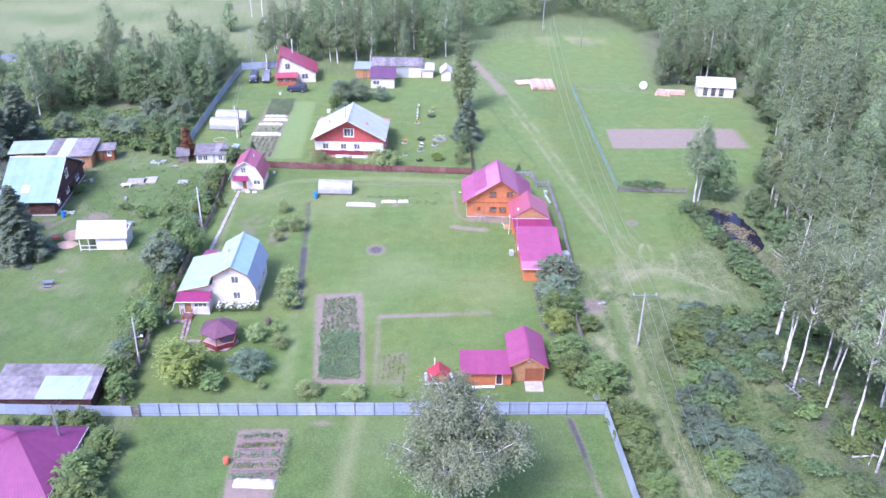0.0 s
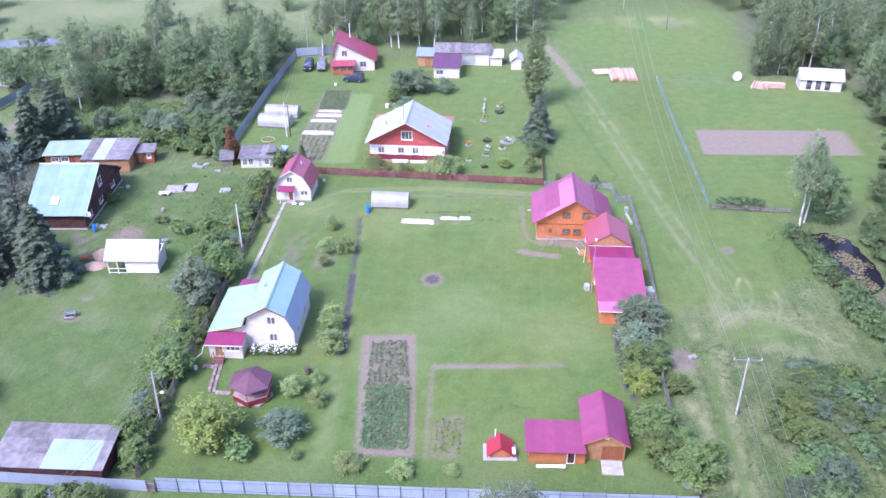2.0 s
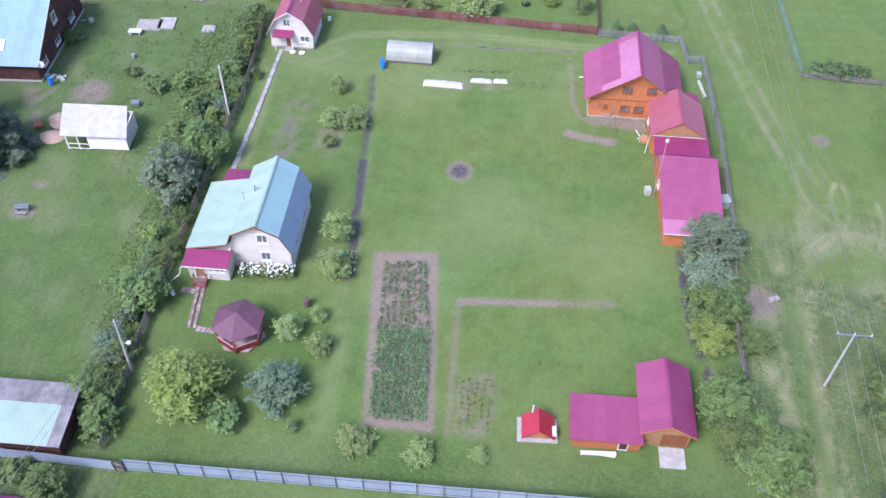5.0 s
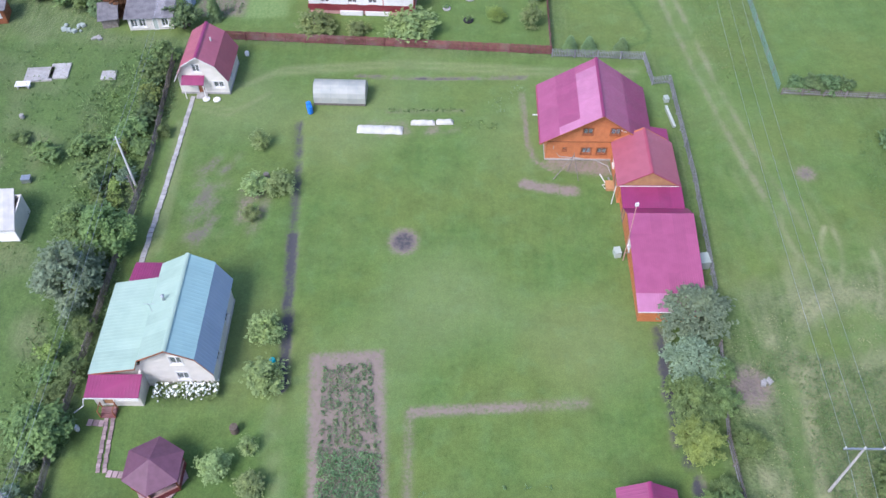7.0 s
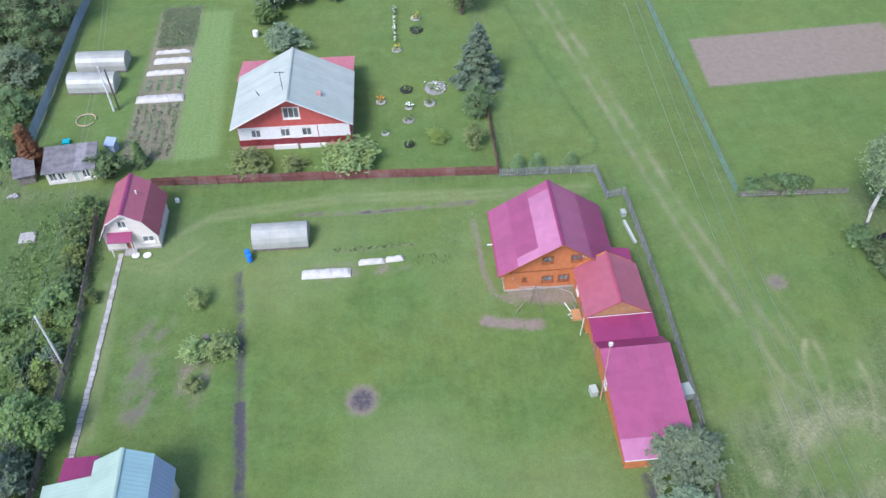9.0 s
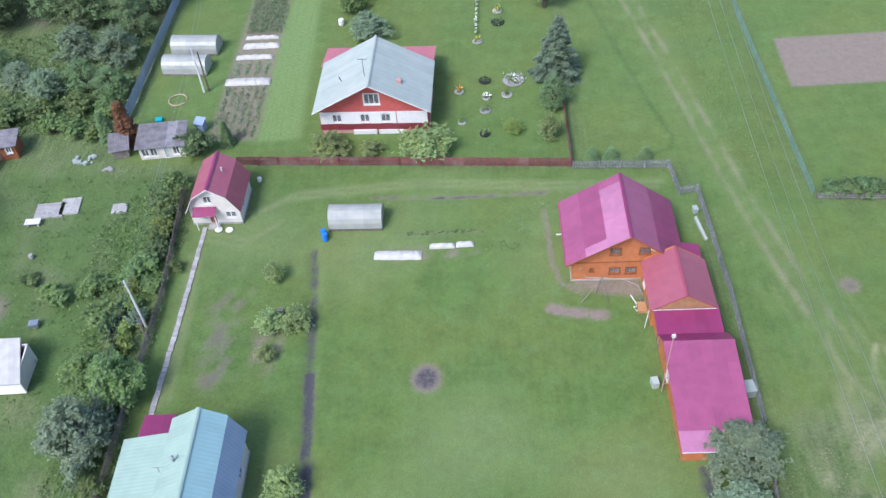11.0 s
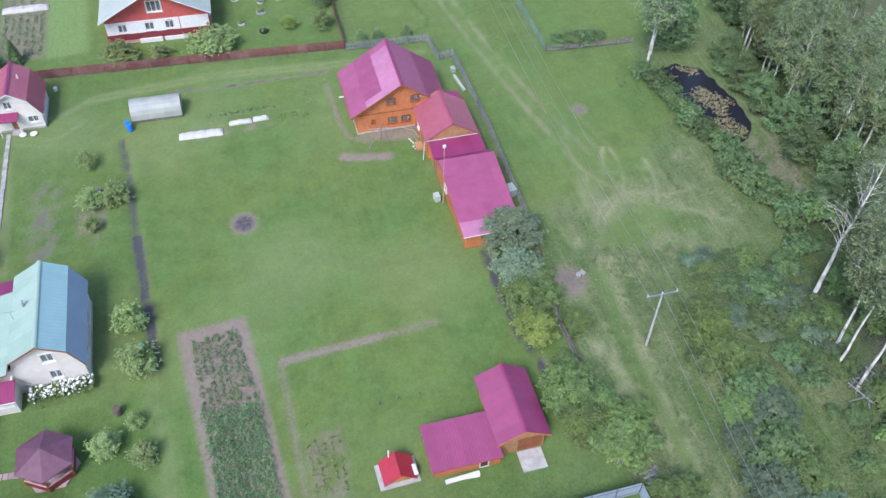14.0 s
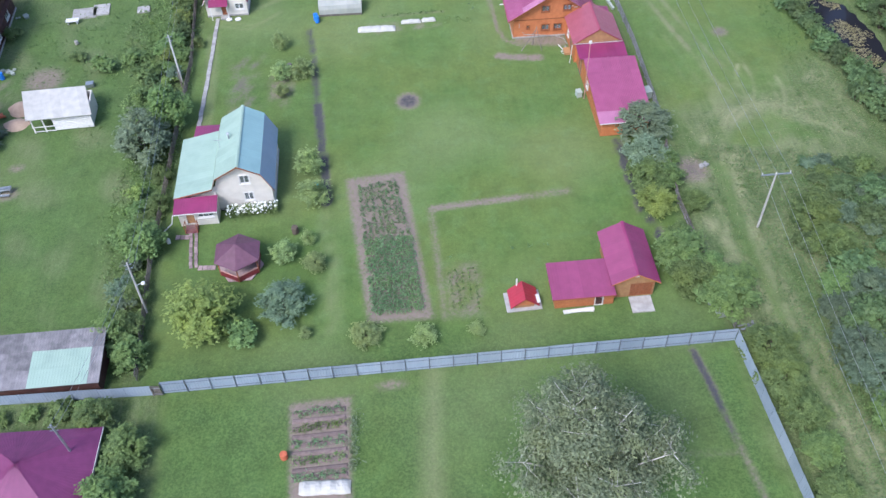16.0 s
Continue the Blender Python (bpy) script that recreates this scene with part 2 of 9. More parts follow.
LEAF_STRAW = leaf_mat("straw_grass", (0.32, 0.33, 0.175), (0.24, 0.27, 0.125))
PETAL_WHITE = mat("white_petals", (0.85, 0.85, 0.82), (0.8, 0.82, 0.72), 6.0, 0.7, vary=0.08, island=True)
PETAL_ORANGE = mat("orange_petals", (0.85, 0.28, 0.03), (0.7, 0.2, 0.02), 6.0, 0.7, vary=0.1, island=True)
PETAL_YELLOW = mat("yellow_petals", (0.85, 0.66, 0.08), (0.75, 0.6, 0.06), 6.0, 0.7, vary=0.1, island=True)


def glass_mat():
    m = bpy.data.materials.new("window_glass")
    m.use_nodes = True
    b = m.node_tree.nodes["Principled BSDF"]
    b.inputs["Base Color"].default_value = (0.55, 0.6, 0.62, 1)
    b.inputs["Transmission Weight"].default_value = 0.85
    b.inputs["Roughness"].default_value = 0.03
    b.inputs["IOR"].default_value = 1.45
    return m


def water_mat():
    m = bpy.data.materials.new("pond_water")
    m.use_nodes = True
    n, l = m.node_tree.nodes, m.node_tree.links
    b = n["Principled BSDF"]
    b.inputs["Base Color"].default_value = (0.02, 0.02, 0.027, 1)
    b.inputs["Roughness"].default_value, b.inputs["IOR"].default_value = 0.04, 1.33
    t = n.new("ShaderNodeTexNoise")
    t.inputs["Scale"].default_value = 1.5
    bp = n.new("ShaderNodeBump")
    bp.inputs["Strength"].default_value, bp.inputs["Distance"].default_value = 0.15, 0.02
    geo = n.new("ShaderNodeNewGeometry")
    l.new(geo.outputs["Position"], t.inputs["Vector"])
    l.new(t.outputs[0], bp.inputs["Height"])
    l.new(bp.outputs[0], b.inputs["Normal"])
    return m


GLASS, WATER = glass_mat(), water_mat()


# ---- mesh helpers ----
class G:
    """Collects points and faces for one mesh."""

    def __init__(self):
        self.v, self.f = [], []

    def hexa(self, p):
        """Eight points: the lower four, then the upper four, each round counterclockwise."""
        b = len(self.v)
        self.v += [tuple(q) for q in p]
        self.f += [tuple(b + i for i in q) for q in ((3, 2, 1, 0), (4, 5, 6, 7), (0, 1, 5, 4), (1, 2, 6, 5), (2, 3, 7, 6), (3, 0, 4, 7))]
        return self

    def box(self, cx, cy, cz, sx, sy, sz, rz=0.0, tilt=0.0):
        m = Matrix.Translation((cx, cy, cz)) @ Matrix.Rotation(radians(rz), 4, "Z") @ Matrix.Rotation(radians(tilt), 4, "X")
        hx, hy, hz = sx / 2, sy / 2, sz / 2
        return self.hexa([m @ Vector(c) for c in ((-hx, -hy, -hz), (hx, -hy, -hz), (hx, hy, -hz), (-hx, hy, -hz), (-hx, -hy, hz), (hx, -hy, hz), (hx, hy, hz), (-hx, hy, hz))])

    def span(self, x0, x1, y0, y1, z0, z1):
        return self.box((x0 + x1) / 2, (y0 + y1) / 2, (z0 + z1) / 2, x1 - x0, y1 - y0, z1 - z0)

    def slab(self, p0, p1, p2, p3, th):
        """A plate below the four points (counterclockwise from above)."""
        p = [Vector(q) for q in (p0, p1, p2, p3)]
        n = (p[2] - p[0]).cross(p[3] - p[1]).normalized() * th
        return self.hexa([q - n for q in p] + p)

    def tube(self, pts, radii, sides=6, cap=True):
        b = len(self.v)
        pts = [Vector(p) for p in pts]
        for i, p in enumerate(pts):
            d = (pts[min(i + 1, len(pts) - 1)] - pts[max(i - 1, 0)]).normalized()
            a = d.cross(Vector((0.31, 0.95, 0.12))).normalized()
            c = d.cross(a)
            for k in range(sides):
                w = 2 * math.pi * k / sides
                self.v.append(tuple(p + (a * math.cos(w) + c * math.sin(w)) * radii[i]))
        for i in range(len(pts) - 1):
            for k in range(sides):
                k2 = (k + 1) % sides
                self.f.append((b + i * sides + k, b + i * sides + k2, b + (i + 1) * sides + k2, b + (i + 1) * sides + k))
        if cap:
            self.f.append(tuple(b + k for k in range(sides))[::-1])
            self.f.append(tuple(b + (len(pts) - 1) * sides + k for k in range(sides)))
        return self

    def lathe(self, profile, sides=16, cx=0.0, cy=0.0):
        """profile: (radius, z) from the bottom up."""
        b = len(self.v)
        for r, z in profile:
            for k in range(sides):
                w = 2 * math.pi * k / sides
                self.v.append((cx + r * math.cos(w), cy + r * math.sin(w), z))
        for i in range(len(profile) - 1):
            for k in range(sides):
                k2 = (k + 1) % sides
                self.f.append((b + i * sides + k, b + i * sides + k2, b + (i + 1) * sides + k2, b + (i + 1) * sides + k))
        self.f.append(tuple(b + k for k in range(sides))[::-1])
        self.f.append(tuple(b + (len(profile) - 1) * sides + k for k in range(sides)))
        return self

    def weld(self):
        """Join points that coincide."""
        seen, to, out = {}, [], []
        for p in self.v:
            key = tuple(round(c, 4) for c in p)
            if key not in seen:
                seen[key] = len(out)
                out.append(p)
            to.append(seen[key])
        faces = {}
        for f in self.f:
            f = tuple(to[i] for i in f)
            if len(set(f)) > 2:
                faces.setdefault(tuple(sorted(set(f))), []).append(f)
        self.v, self.f = out, [f[0] for f in faces.values() if len(f) == 1]
        return self

    def mesh(self, name):
        me = bpy.data.meshes.new(name)
        me.from_pydata(self.v, [], self.f)
        me.update()
        return me


def fast_mesh(name, V, F):
    """A mesh from arrays of points (n, 3) and quads (m, 4)."""
    me = bpy.data.meshes.new(name)
    V, F = np.asarray(V, np.float32), np.asarray(F, np.int32)
    me.vertices.add(len(V))
    me.vertices.foreach_set("co", V.ravel())
    me.loops.add(F.size)
    me.loops.foreach_set("vertex_index", F.ravel())
    me.polygons.add(len(F))
    me.polygons.foreach_set("loop_start", np.arange(0, F.size, F.shape[1], dtype=np.int32))
    me.update(calc_edges=True)
    me.validate()
    return me


def part(name, g, material, parent=None, label=""):
    me = g.mesh(name) if isinstance(g, G) else g
    if not me.materials:
        me.materials.append(material)
    ob = new(name, me)
    ob.parent = parent
    if label:
        ob["label"] = label
    return ob


def thing(name, x, y, rz=0.0, z=0.0, label="", category="", group="", kind=""):
    ob = new(name)
    ob.matrix_basis = pose(x, y, z, 0, 0, rz)
    return tagged(ob, label, category, group, kind)


def solo(name, g, material, label, category, group="", kind="", m=None):
    """A thing that is one mesh."""
    ob = part(name, g, material)
    if m is not None:
        ob.matrix_basis = m
    return tagged(ob, label, category, group, kind)


# ---- ground ----
def axis(stops):
    out = []
    for a, b, step in stops:
        n = max(1, round((b - a) / step))
        out += [a + (b - a) * i / n for i in range(n)]
    return np.array(out + [stops[-1][1]])


GX = axis(((-3000, -400, 650), (-400, -160, 30), (-160, -76, 2.5), (-76, 11, 0.45), (11, 42, 0.26), (42, 62, 0.45), (62, 170, 2.5), (170, 400, 30), (400, 3000, 650)))
GY = axis(((-3000, -200, 700), (-200, 30, 20), (30, 60, 2), (60, 180, 0.45), (180, 230, 0.9), (230, 320, 3), (320, 600, 35), (600, 3000, 600)))
XX, YY = np.meshgrid(GX, GY)


def inside(X, Y, pts, soft):
    """1 inside a polygon, 0 outside, with an edge of that softness."""
    d = np.full(X.shape, 1e9)
    hit = np.zeros(X.shape, bool)
    for (x0, y0), (x1, y1) in zip(pts, pts[1:] + pts[:1]):
        ex, ey = x1 - x0, y1 - y0
        u = np.clip(((X - x0) * ex + (Y - y0) * ey) / (ex * ex + ey * ey), 0, 1)
        d = np.minimum(d, np.hypot(X - x0 - u * ex, Y - y0 - u * ey))
        if y0 != y1:
            hit ^= ((y0 > Y) != (y1 > Y)) & (X < (x1 - x0) * (Y - y0) / (y1 - y0) + x0)
    s = np.where(hit, d, -d)
    return np.clip(s / soft * 0.5 + 0.5, 0, 1)


def along(X, Y, pts, width, soft):
    """1 on a line, 0 beyond its half width."""
    d = np.full(X.shape, 1e9)
    for (x0, y0), (x1, y1) in zip(pts, pts[1:]):
        ex, ey = x1 - x0, y1 - y0
        u = np.clip(((X - x0) * ex + (Y - y0) * ey) / (ex * ex + ey * ey), 0, 1)
        d = np.minimum(d, np.hypot(X - x0 - u * ex, Y - y0 - u * ey))
    return np.clip((width - d) / soft * 0.5 + 0.5, 0, 1)


def spot(X, Y, x, y, rx, ry, soft):
    return np.clip((1 - np.hypot((X - x) / rx, (Y - y) / ry)) * min(rx, ry) / soft * 0.5 + 0.5, 0, 1)


def smooth_noise(X, Y, size, seed):
    """Soft noise in -1..1 from sums of turned sine waves."""
    r = np.random.RandomState(seed)
    out = np.zeros(X.shape)
    for _ in range(9):
        a, p, k = r.uniform(0, 6.28), r.uniform(0, 6.28), r.uniform(0.5, 1.6) / size * 6.28
        out += np.sin((X * math.cos(a) + Y * math.sin(a)) * k + p)
    return np.clip(out / 4.5, -1, 1)


POND = [(45.6, 134.3), (48.4, 135.0), (50.8, 134.0), (51.9, 131.0), (52.3, 126.6), (52.2, 122.4), (50.6, 119.8), (48.4, 119.4), (46.4, 123.6), (46.4, 128.8), (45.2, 131.7)]
GREEN_PATH = [(22.4, 112.5), (22.9, 109.8), (24.3, 106.4), (25.1, 102.0), (25.0, 98.3), (24.8, 93.6), (25.3, 88.8), (25.5, 83.9), (25.6, 76)]
SWAMP = [(50.0, 120.5), (54.5, 119.0), (54.8, 112.5), (52.0, 108.0), (48.5, 110.0), (47.6, 114.5)]
DITCH = [(-20.6, 136.5), (-20.3, 133.6), (-19.8, 126.0), (-19.3, 118.3), (-18.6, 108.6), (-18.3, 103.5)]
DITCH_NORTH = [(-15.0, 144.5), (-6.2, 144.0), (0, 144.2), (4.7, 144.3)]
DITCH_SOUTH = [(15.5, 80.1), (16.1, 76.0), (16.6, 71.0), (17.2, 66.0), (17.5, 60.0)]
TRACK = [(11.5, 219), (13.0, 212), (15.0, 204), (16.9, 194.6), (19.5, 181), (21.7, 168.2), (23.6, 155.5), (25.4, 143.5), (27.6, 132), (29.6, 123.5), (31.4, 113.5)]
TRACK_SOUTH = [(30.5, 112), (27.4, 107.0), (25.8, 101), (25.2, 95), (25.5, 88), (26.5, 80), (27.2, 70), (27.8, 55)]
TURNS = [(33.5, 110.0, 4.2, 60, 260), (33.0, 109.0, 5.4, 40, 250), (36.5, 107.0, 4.0, 20, 200), (35.0, 106.0, 6.0, 60, 170), (29.0, 110.0, 5.0, -60, 60), (24.0, 120.0, 10.0, -70, 10), (25.0, 118.0, 12.0, -60, 5), (40.0, 118.0, 8.0, 150, 260), (38.0, 122.0, 9.0, 170, 280), (31.0, 100.0, 6.0, 100, 190), (30.0, 99.0, 4.4, 90, 190)]
PATHS_PLOT = [[(-33.2, 141), (-28, 142.5), (-24, 145.2), (-10, 146.6), (8, 145.2), (17, 145)], [(-33, 139.5), (-28.5, 138), (-25, 141)], [(-33.5, 137), (-33.0, 128), (-32.8, 118)]]


def soft_min(*m):
    out = m[0]
    for q in m[1:]:
        out = np.maximum(out, q)
    return out


def build_ground():
    X, Y = XX, YY
    nz = smooth_noise(X, Y, 7, 3)
    nb = smooth_noise(X, Y, 22, 5)
    nf = smooth_noise(X, Y, 2.6, 8)
    pond = np.maximum(inside(X, Y, POND, 1.2), 0)
    ditch = along(X, Y, DITCH, 0.52, 0.35)
    ditch_n = along(X, Y, DITCH_NORTH, 0.22, 0.3)
    ditch_s = along(X, Y, DITCH_SOUTH, 0.30, 0.4) * np.where(Y > 75, 1.0, 0.7)
    yard = np.maximum(inside(X, Y, [(-35.5, 81), (19.2, 81), (18.6, 112), (20.6, 143), (18.6, 147.4), (7.7, 148), (-35, 151), (-35.6, 130)], 0.8),
                      inside(X, Y, [(-33, 81), (19.3, 80.4), (20.6, 30), (-33, 30)], 0.8))
    yard_n = inside(X, Y, [(-46, 152), (7.8, 148.6), (8.4, 186), (11, 206), (-45, 209)], 1.0)
    plot_e = inside(X, Y, [(33.4, 142), (45, 141), (60, 146), (66, 160), (70, 188), (64, 197), (33.6, 199)], 1.5)
    field_n = inside(X, Y, [(15, 212), (33, 200), (52, 201), (56, 225), (57, 250), (38, 247), (14, 236)], 3)
    lane = inside(X, Y, [(20.5, 143), (19, 148), (9, 149), (9, 184), (13, 206), (33, 199), (33, 142), (44, 140.5), (46, 128), (38, 118), (21, 113)], 2)
    left_lot = inside(X, Y, [(-75, 84), (-37, 81.5), (-36, 150), (-58, 152), (-75, 120)], 1.5)
    lawn = soft_min(yard, yard_n * 0.95, plot_e, field_n, lane * 0.9, left_lot * 0.55)
    left_wild = 0.35 * left_lot * np.clip(nz, 0, 1)
    rough = np.clip(1 - lawn * (1 + 0.45 * left_lot) + 0.12 * nz + left_wild, 0, 1)
    # straw-coloured places
    dry = 0.12 * along(X, Y, TRACK, 1.6, 1.5) * (0.75 + 0.35 * nf)
    for side, amount, wide in ((-0.85, 0.5, 0.22), (0.85, 0.45, 0.22), (-2.1, 0.3, 0.14), (1.9, 0.34, 0.14), (3.0, 0.26, 0.16), (-3.2, 0.22, 0.12), (0.1, 0.25, 0.3)):
        fan = [(x + side * (1.0 + 0.5 * max(0.0, (145 - y) / 30)), y) for x, y in TRACK]
        dry = np.maximum(dry, amount * along(X, Y, fan, wide, 0.5) * (0.75 + 0.5 * nz + 0.3 * nf) * (np.where(Y > 122, 1.0, 0.75) if abs(side) == 0.85 else np.clip((136 - Y) / 10, 0.15, 0.75)))
    for cx, cy, rad, a0, a1 in TURNS:
        arc = [(cx + rad * math.cos(radians(a0 + (a1 - a0) * k / 10)), cy + rad * math.sin(radians(a0 + (a1 - a0) * k / 10))) for k in range(11)]
        dry = np.maximum(dry, 0.9 * along(X, Y, arc, 0.15, 0.36) * (0.75 + 0.5 * nz))
    rr = random.Random(77)
    for _ in range(64):
        cx, cy = rr.uniform(23.5, 45), rr.uniform(86, 119)
        if abs(cx - 27 - (cy - 90) * 0.35) > 9.5:
            continue
        a, l, turn = radians(rr.gauss(105, 28)), rr.uniform(2.0, 6.5), rr.gauss(0, 0.5)
        line = [(cx + (k - 2) * l / 4 * math.cos(a + turn * (k - 2) / 2), cy + (k - 2) * l / 4 * math.sin(a + turn * (k - 2) / 2)) for k in range(5)]
        dry = np.maximum(dry, rr.uniform(0.35, 0.8) * along(X, Y, line, rr.uniform(0.08, 0.3), 0.5) * np.clip(0.75 + 0.5 * nf, 0, 1))
    for side in (-0.85, 0.85):
        dry = np.maximum(dry, 0.8 * along(X, Y, [(x + side, y) for x, y in TRACK_SOUTH], 0.3, 0.5) * (0.75 + 0.5 * nz))
    dry = np.maximum(dry, 0.42 * spot(X, Y, 32.0, 110.5, 8.0, 8.0, 4) * np.clip(0.4 + 0.7 * nz + 0.5 * nf, 0, 1))
    dry = np.maximum(dry, 0.30 * inside(X, Y, [(21, 113), (36, 118), (46, 122), (47, 112), (40, 104), (33, 100), (27, 66), (21.5, 66), (22, 90)], 4) * np.clip(0.35 + 0.8 * nz + 0.4 * nf, 0, 1))
    dry = np.maximum(dry, 0.34 * inside(X, Y, [(24, 90), (44, 98), (47, 70), (40, 55), (24, 55)], 4) * np.clip(0.3 + 0.8 * nz + 0.4 * nb, 0, 1))
    dry = np.maximum(dry, 0.36 * inside(X, Y, [(-150, 205), (-95, 212), (-20, 240), (-5, 300), (-180, 310)], 8) * np.clip(0.6 + 0.6 * nb, 0, 1))
    dry = np.maximum(dry, 0.7 * spot(X, Y, 38, 240, 9, 3.5, 3) * np.clip(0.5 + nz, 0, 1))
    dry = np.maximum(dry, 0.25 * along(X, Y, [(-18.6, 107), (-18.0, 98), (-17.8, 86)], 0.8, 0.9) * (0.7 + 0.5 * nf))
    # the green path that is driven most, between belts of straw
    for belt in ([(30.5, 106.4), (27.0, 105.4), (26.4, 102.9), (26.2, 98.5)], [(21.7, 96.0), (22.6, 92.8), (23.5, 89.4), (24.2, 85.5), (24.4, 80)]):
        dry = np.maximum(dry, 0.9 * along(X, Y, belt, 0.45, 0.7) * np.clip(0.7 + 0.5 * nz + 0.4 * nf, 0, 1))
    rut = along(X, Y, GREEN_PATH, 0.55, 0.6) * np.clip(0.85 + 0.3 * nf, 0, 1)
    dry = dry * (1 - 0.85 * rut)
    rough = rough * (1 - 0.75 * rut)
    dry = np.maximum(dry, 0.35 * along(X, Y, [(-8.5, 80), (-9.3, 72), (-10, 60)], 0.9, 1.0))
    dry = np.maximum(dry, 0.16 * yard * np.clip(nb * 0.8 + 0.1, 0, 1))
    dry = np.maximum(dry, 0.18 * left_lot * np.clip(nz * 0.8 + nb * 0.6, 0, 1))
    for line in PATHS_PLOT:
        for side in (-0.7, 0.7):
            dry = np.maximum(dry, 0.4 * along(X, Y, [(x + side * 0.5, y + side * 0.6) for x, y in line], 0.25, 0.5))
    # bare soil
    soil = 0.98 * spot(X, Y, -8.45, 119.8, 1.35, 1.5, 0.6)
    soil = np.maximum(soil, 0.95 * inside(X, Y, [(36.5, 172.2), (63.7, 172.9), (64.0, 162.3), (36.1, 161.6)], 0.4))
    soil = np.maximum(soil, 0.85 * inside(X, Y, [(-16.2, 106.8), (-9.7, 107.3), (-8.1, 86.4), (-14.3, 86.6)], 0.45))
    soil = np.maximum(soil, 0.9 * along(X, Y, [(-7.0, 101.2), (2.3, 101.8)], 0.38, 0.4))
    soil = np.maximum(soil, 0.6 * along(X, Y, [(2.3, 101.8), (7.8, 102.2)], 0.4, 0.5))
    soil = np.maximum(soil, 0.6 * along(X, Y, [(-7.2, 101.2), (-6.9, 86.4)], 0.3, 0.5))
    soil = np.maximum(soil, 0.48 * inside(X, Y, [(-6.6, 93.2), (-2.8, 93.0), (-2.9, 86.0), (-6.6, 86.3)], 0.7) * np.clip(0.8 + 0.5 * nf, 0, 1))
    soil = np.maximum(soil, 0.85 * inside(X, Y, [(-21.6, 78.2), (-16.2, 78.4), (-16.3, 67.0), (-21.3, 67.0)], 0.4))
    ditch_v = ditch * np.where(Y < 121, 1.0, 0.45) * np.clip(0.75 + 0.6 * nf, 0, 1)
    soil = np.maximum(soil, 0.75 * np.maximum(ditch_v, ditch_s))
    soil = np.maximum(soil, 0.9 * ditch_n * np.clip(0.8 + 0.5 * nf, 0, 1))
    soil = np.maximum(soil, 0.6 * inside(X, Y, SWAMP, 1.5) * np.clip(0.8 + 0.5 * nf, 0, 1))
    soil = np.maximum(soil, 0.6 * spot(X, Y, 42.0, 89.5, 3.0, 3.6, 2.0) * np.clip(0.6 + 0.6 * nf, 0, 1))
    soil = np.maximum(soil, 0.7 * spot(X, Y, 33.0, 129.3, 1.0, 1.0, 0.6))
    soil = np.maximum(soil, 0.75 * spot(X, Y, 22.2, 103.9, 1.7, 2.0, 0.8))
    soil = np.maximum(soil, along(X, Y, [(3.7, 127.6), (6.0, 127.0), (8.8, 126.6)], 0.6, 0.4) * np.clip(0.9 + 0.4 * nf, 0, 1))
    soil = np.maximum(soil, 0.7 * inside(X, Y, [(6.2, 131.4), (13.0, 131.4), (12.8, 128.6), (9.0, 129.2), (6.0, 130.2)], 0.5))
    soil = np.maximum(soil, 0.9 * along(X, Y, [(4.0, 141.5), (4.3, 133.5), (5.0, 130.8), (7.0, 129.4)], 0.2, 0.3))
    soil = np.maximum(soil, 0.6 * along(X, Y, [(14.9, 109.4), (15.0, 104), (15.1, 100), (15.8, 96), (16.8, 92)], 0.7, 0.6) * np.clip(0.5 + 0.8 * nf, 0, 1))
    soil = np.maximum(soil, 0.6 * inside(X, Y, [(-35.2, 189.5), (-29.4, 189.5), (-29.8, 155.5), (-36, 155.5)], 0.5))
    soil = np.maximum(soil, 0.55 * inside(X, Y, [(-11.5, 134.2), (-3.0, 135.0), (-3.0, 137.2), (-14.0, 136.8)], 0.5) * np.clip(0.5 + 0.6 * nf, 0, 1))
    soil = np.maximum(soil, 0.4 * along(X, Y, [(-11, 138.4), (-2.5, 138.6)], 0.3, 0.4))
    soil = np.maximum(soil, 0.5 * inside(X, Y, [(-30.5, 131), (-26.5, 131.5), (-27, 119), (-30.8, 119)], 1.2) * np.clip(0.6 + 0.7 * nf, 0, 1))
    soil = np.maximum(soil, 0.75 * spot(X, Y, -24.0, 124.5, 1.5, 3.4, 0.9) * np.clip(0.6 + 0.6 * nf, 0, 1))
    soil = np.maximum(soil, 0.7 * spot(X, Y, -54.2, 129.5, 2.4, 2.6, 1.0))
    soil = np.maximum(soil, 0.6 * spot(X, Y, -54, 108.7, 1.5, 1.1, 0.5))
    soil = np.maximum(soil, 0.6 * spot(X, Y, -53.8, 113.0, 0.9, 0.7, 0.5))
    soil = np.maximum(soil, 0.45 * inside(X, Y, [(40, 92), (58, 100), (58, 64), (45, 62), (42, 82)], 3) * np.clip(0.5 + 0.8 * nz, 0, 1))
    soil = np.maximum(soil, 0.75 * along(X, Y, TRACK[:4], 1.0, 0.8))
    for side in (-0.9, 0.9):
        soil = np.maximum(soil, 0.5 * along(X, Y, [(x + side, y) for x, y in TRACK], 0.2, 0.5) * np.clip(0.75 + 0.4 * nf + 0.3 * nz, 0, 1) * np.where(Y > 124, 1.0, 0.5))
    soil = np.maximum(soil, 0.6 * spot(X, Y, 43, 238, 3.4, 1.8, 1))
    soil = np.maximum(soil, 0.6 * spot(X, Y, -12.5, 79.3, 1.3, 0.5, 0.4))
    soil = np.maximum(soil, 0.5 * along(X, Y, [(11.3, 69.8), (17, 69.5)], 0.15, 0.3))
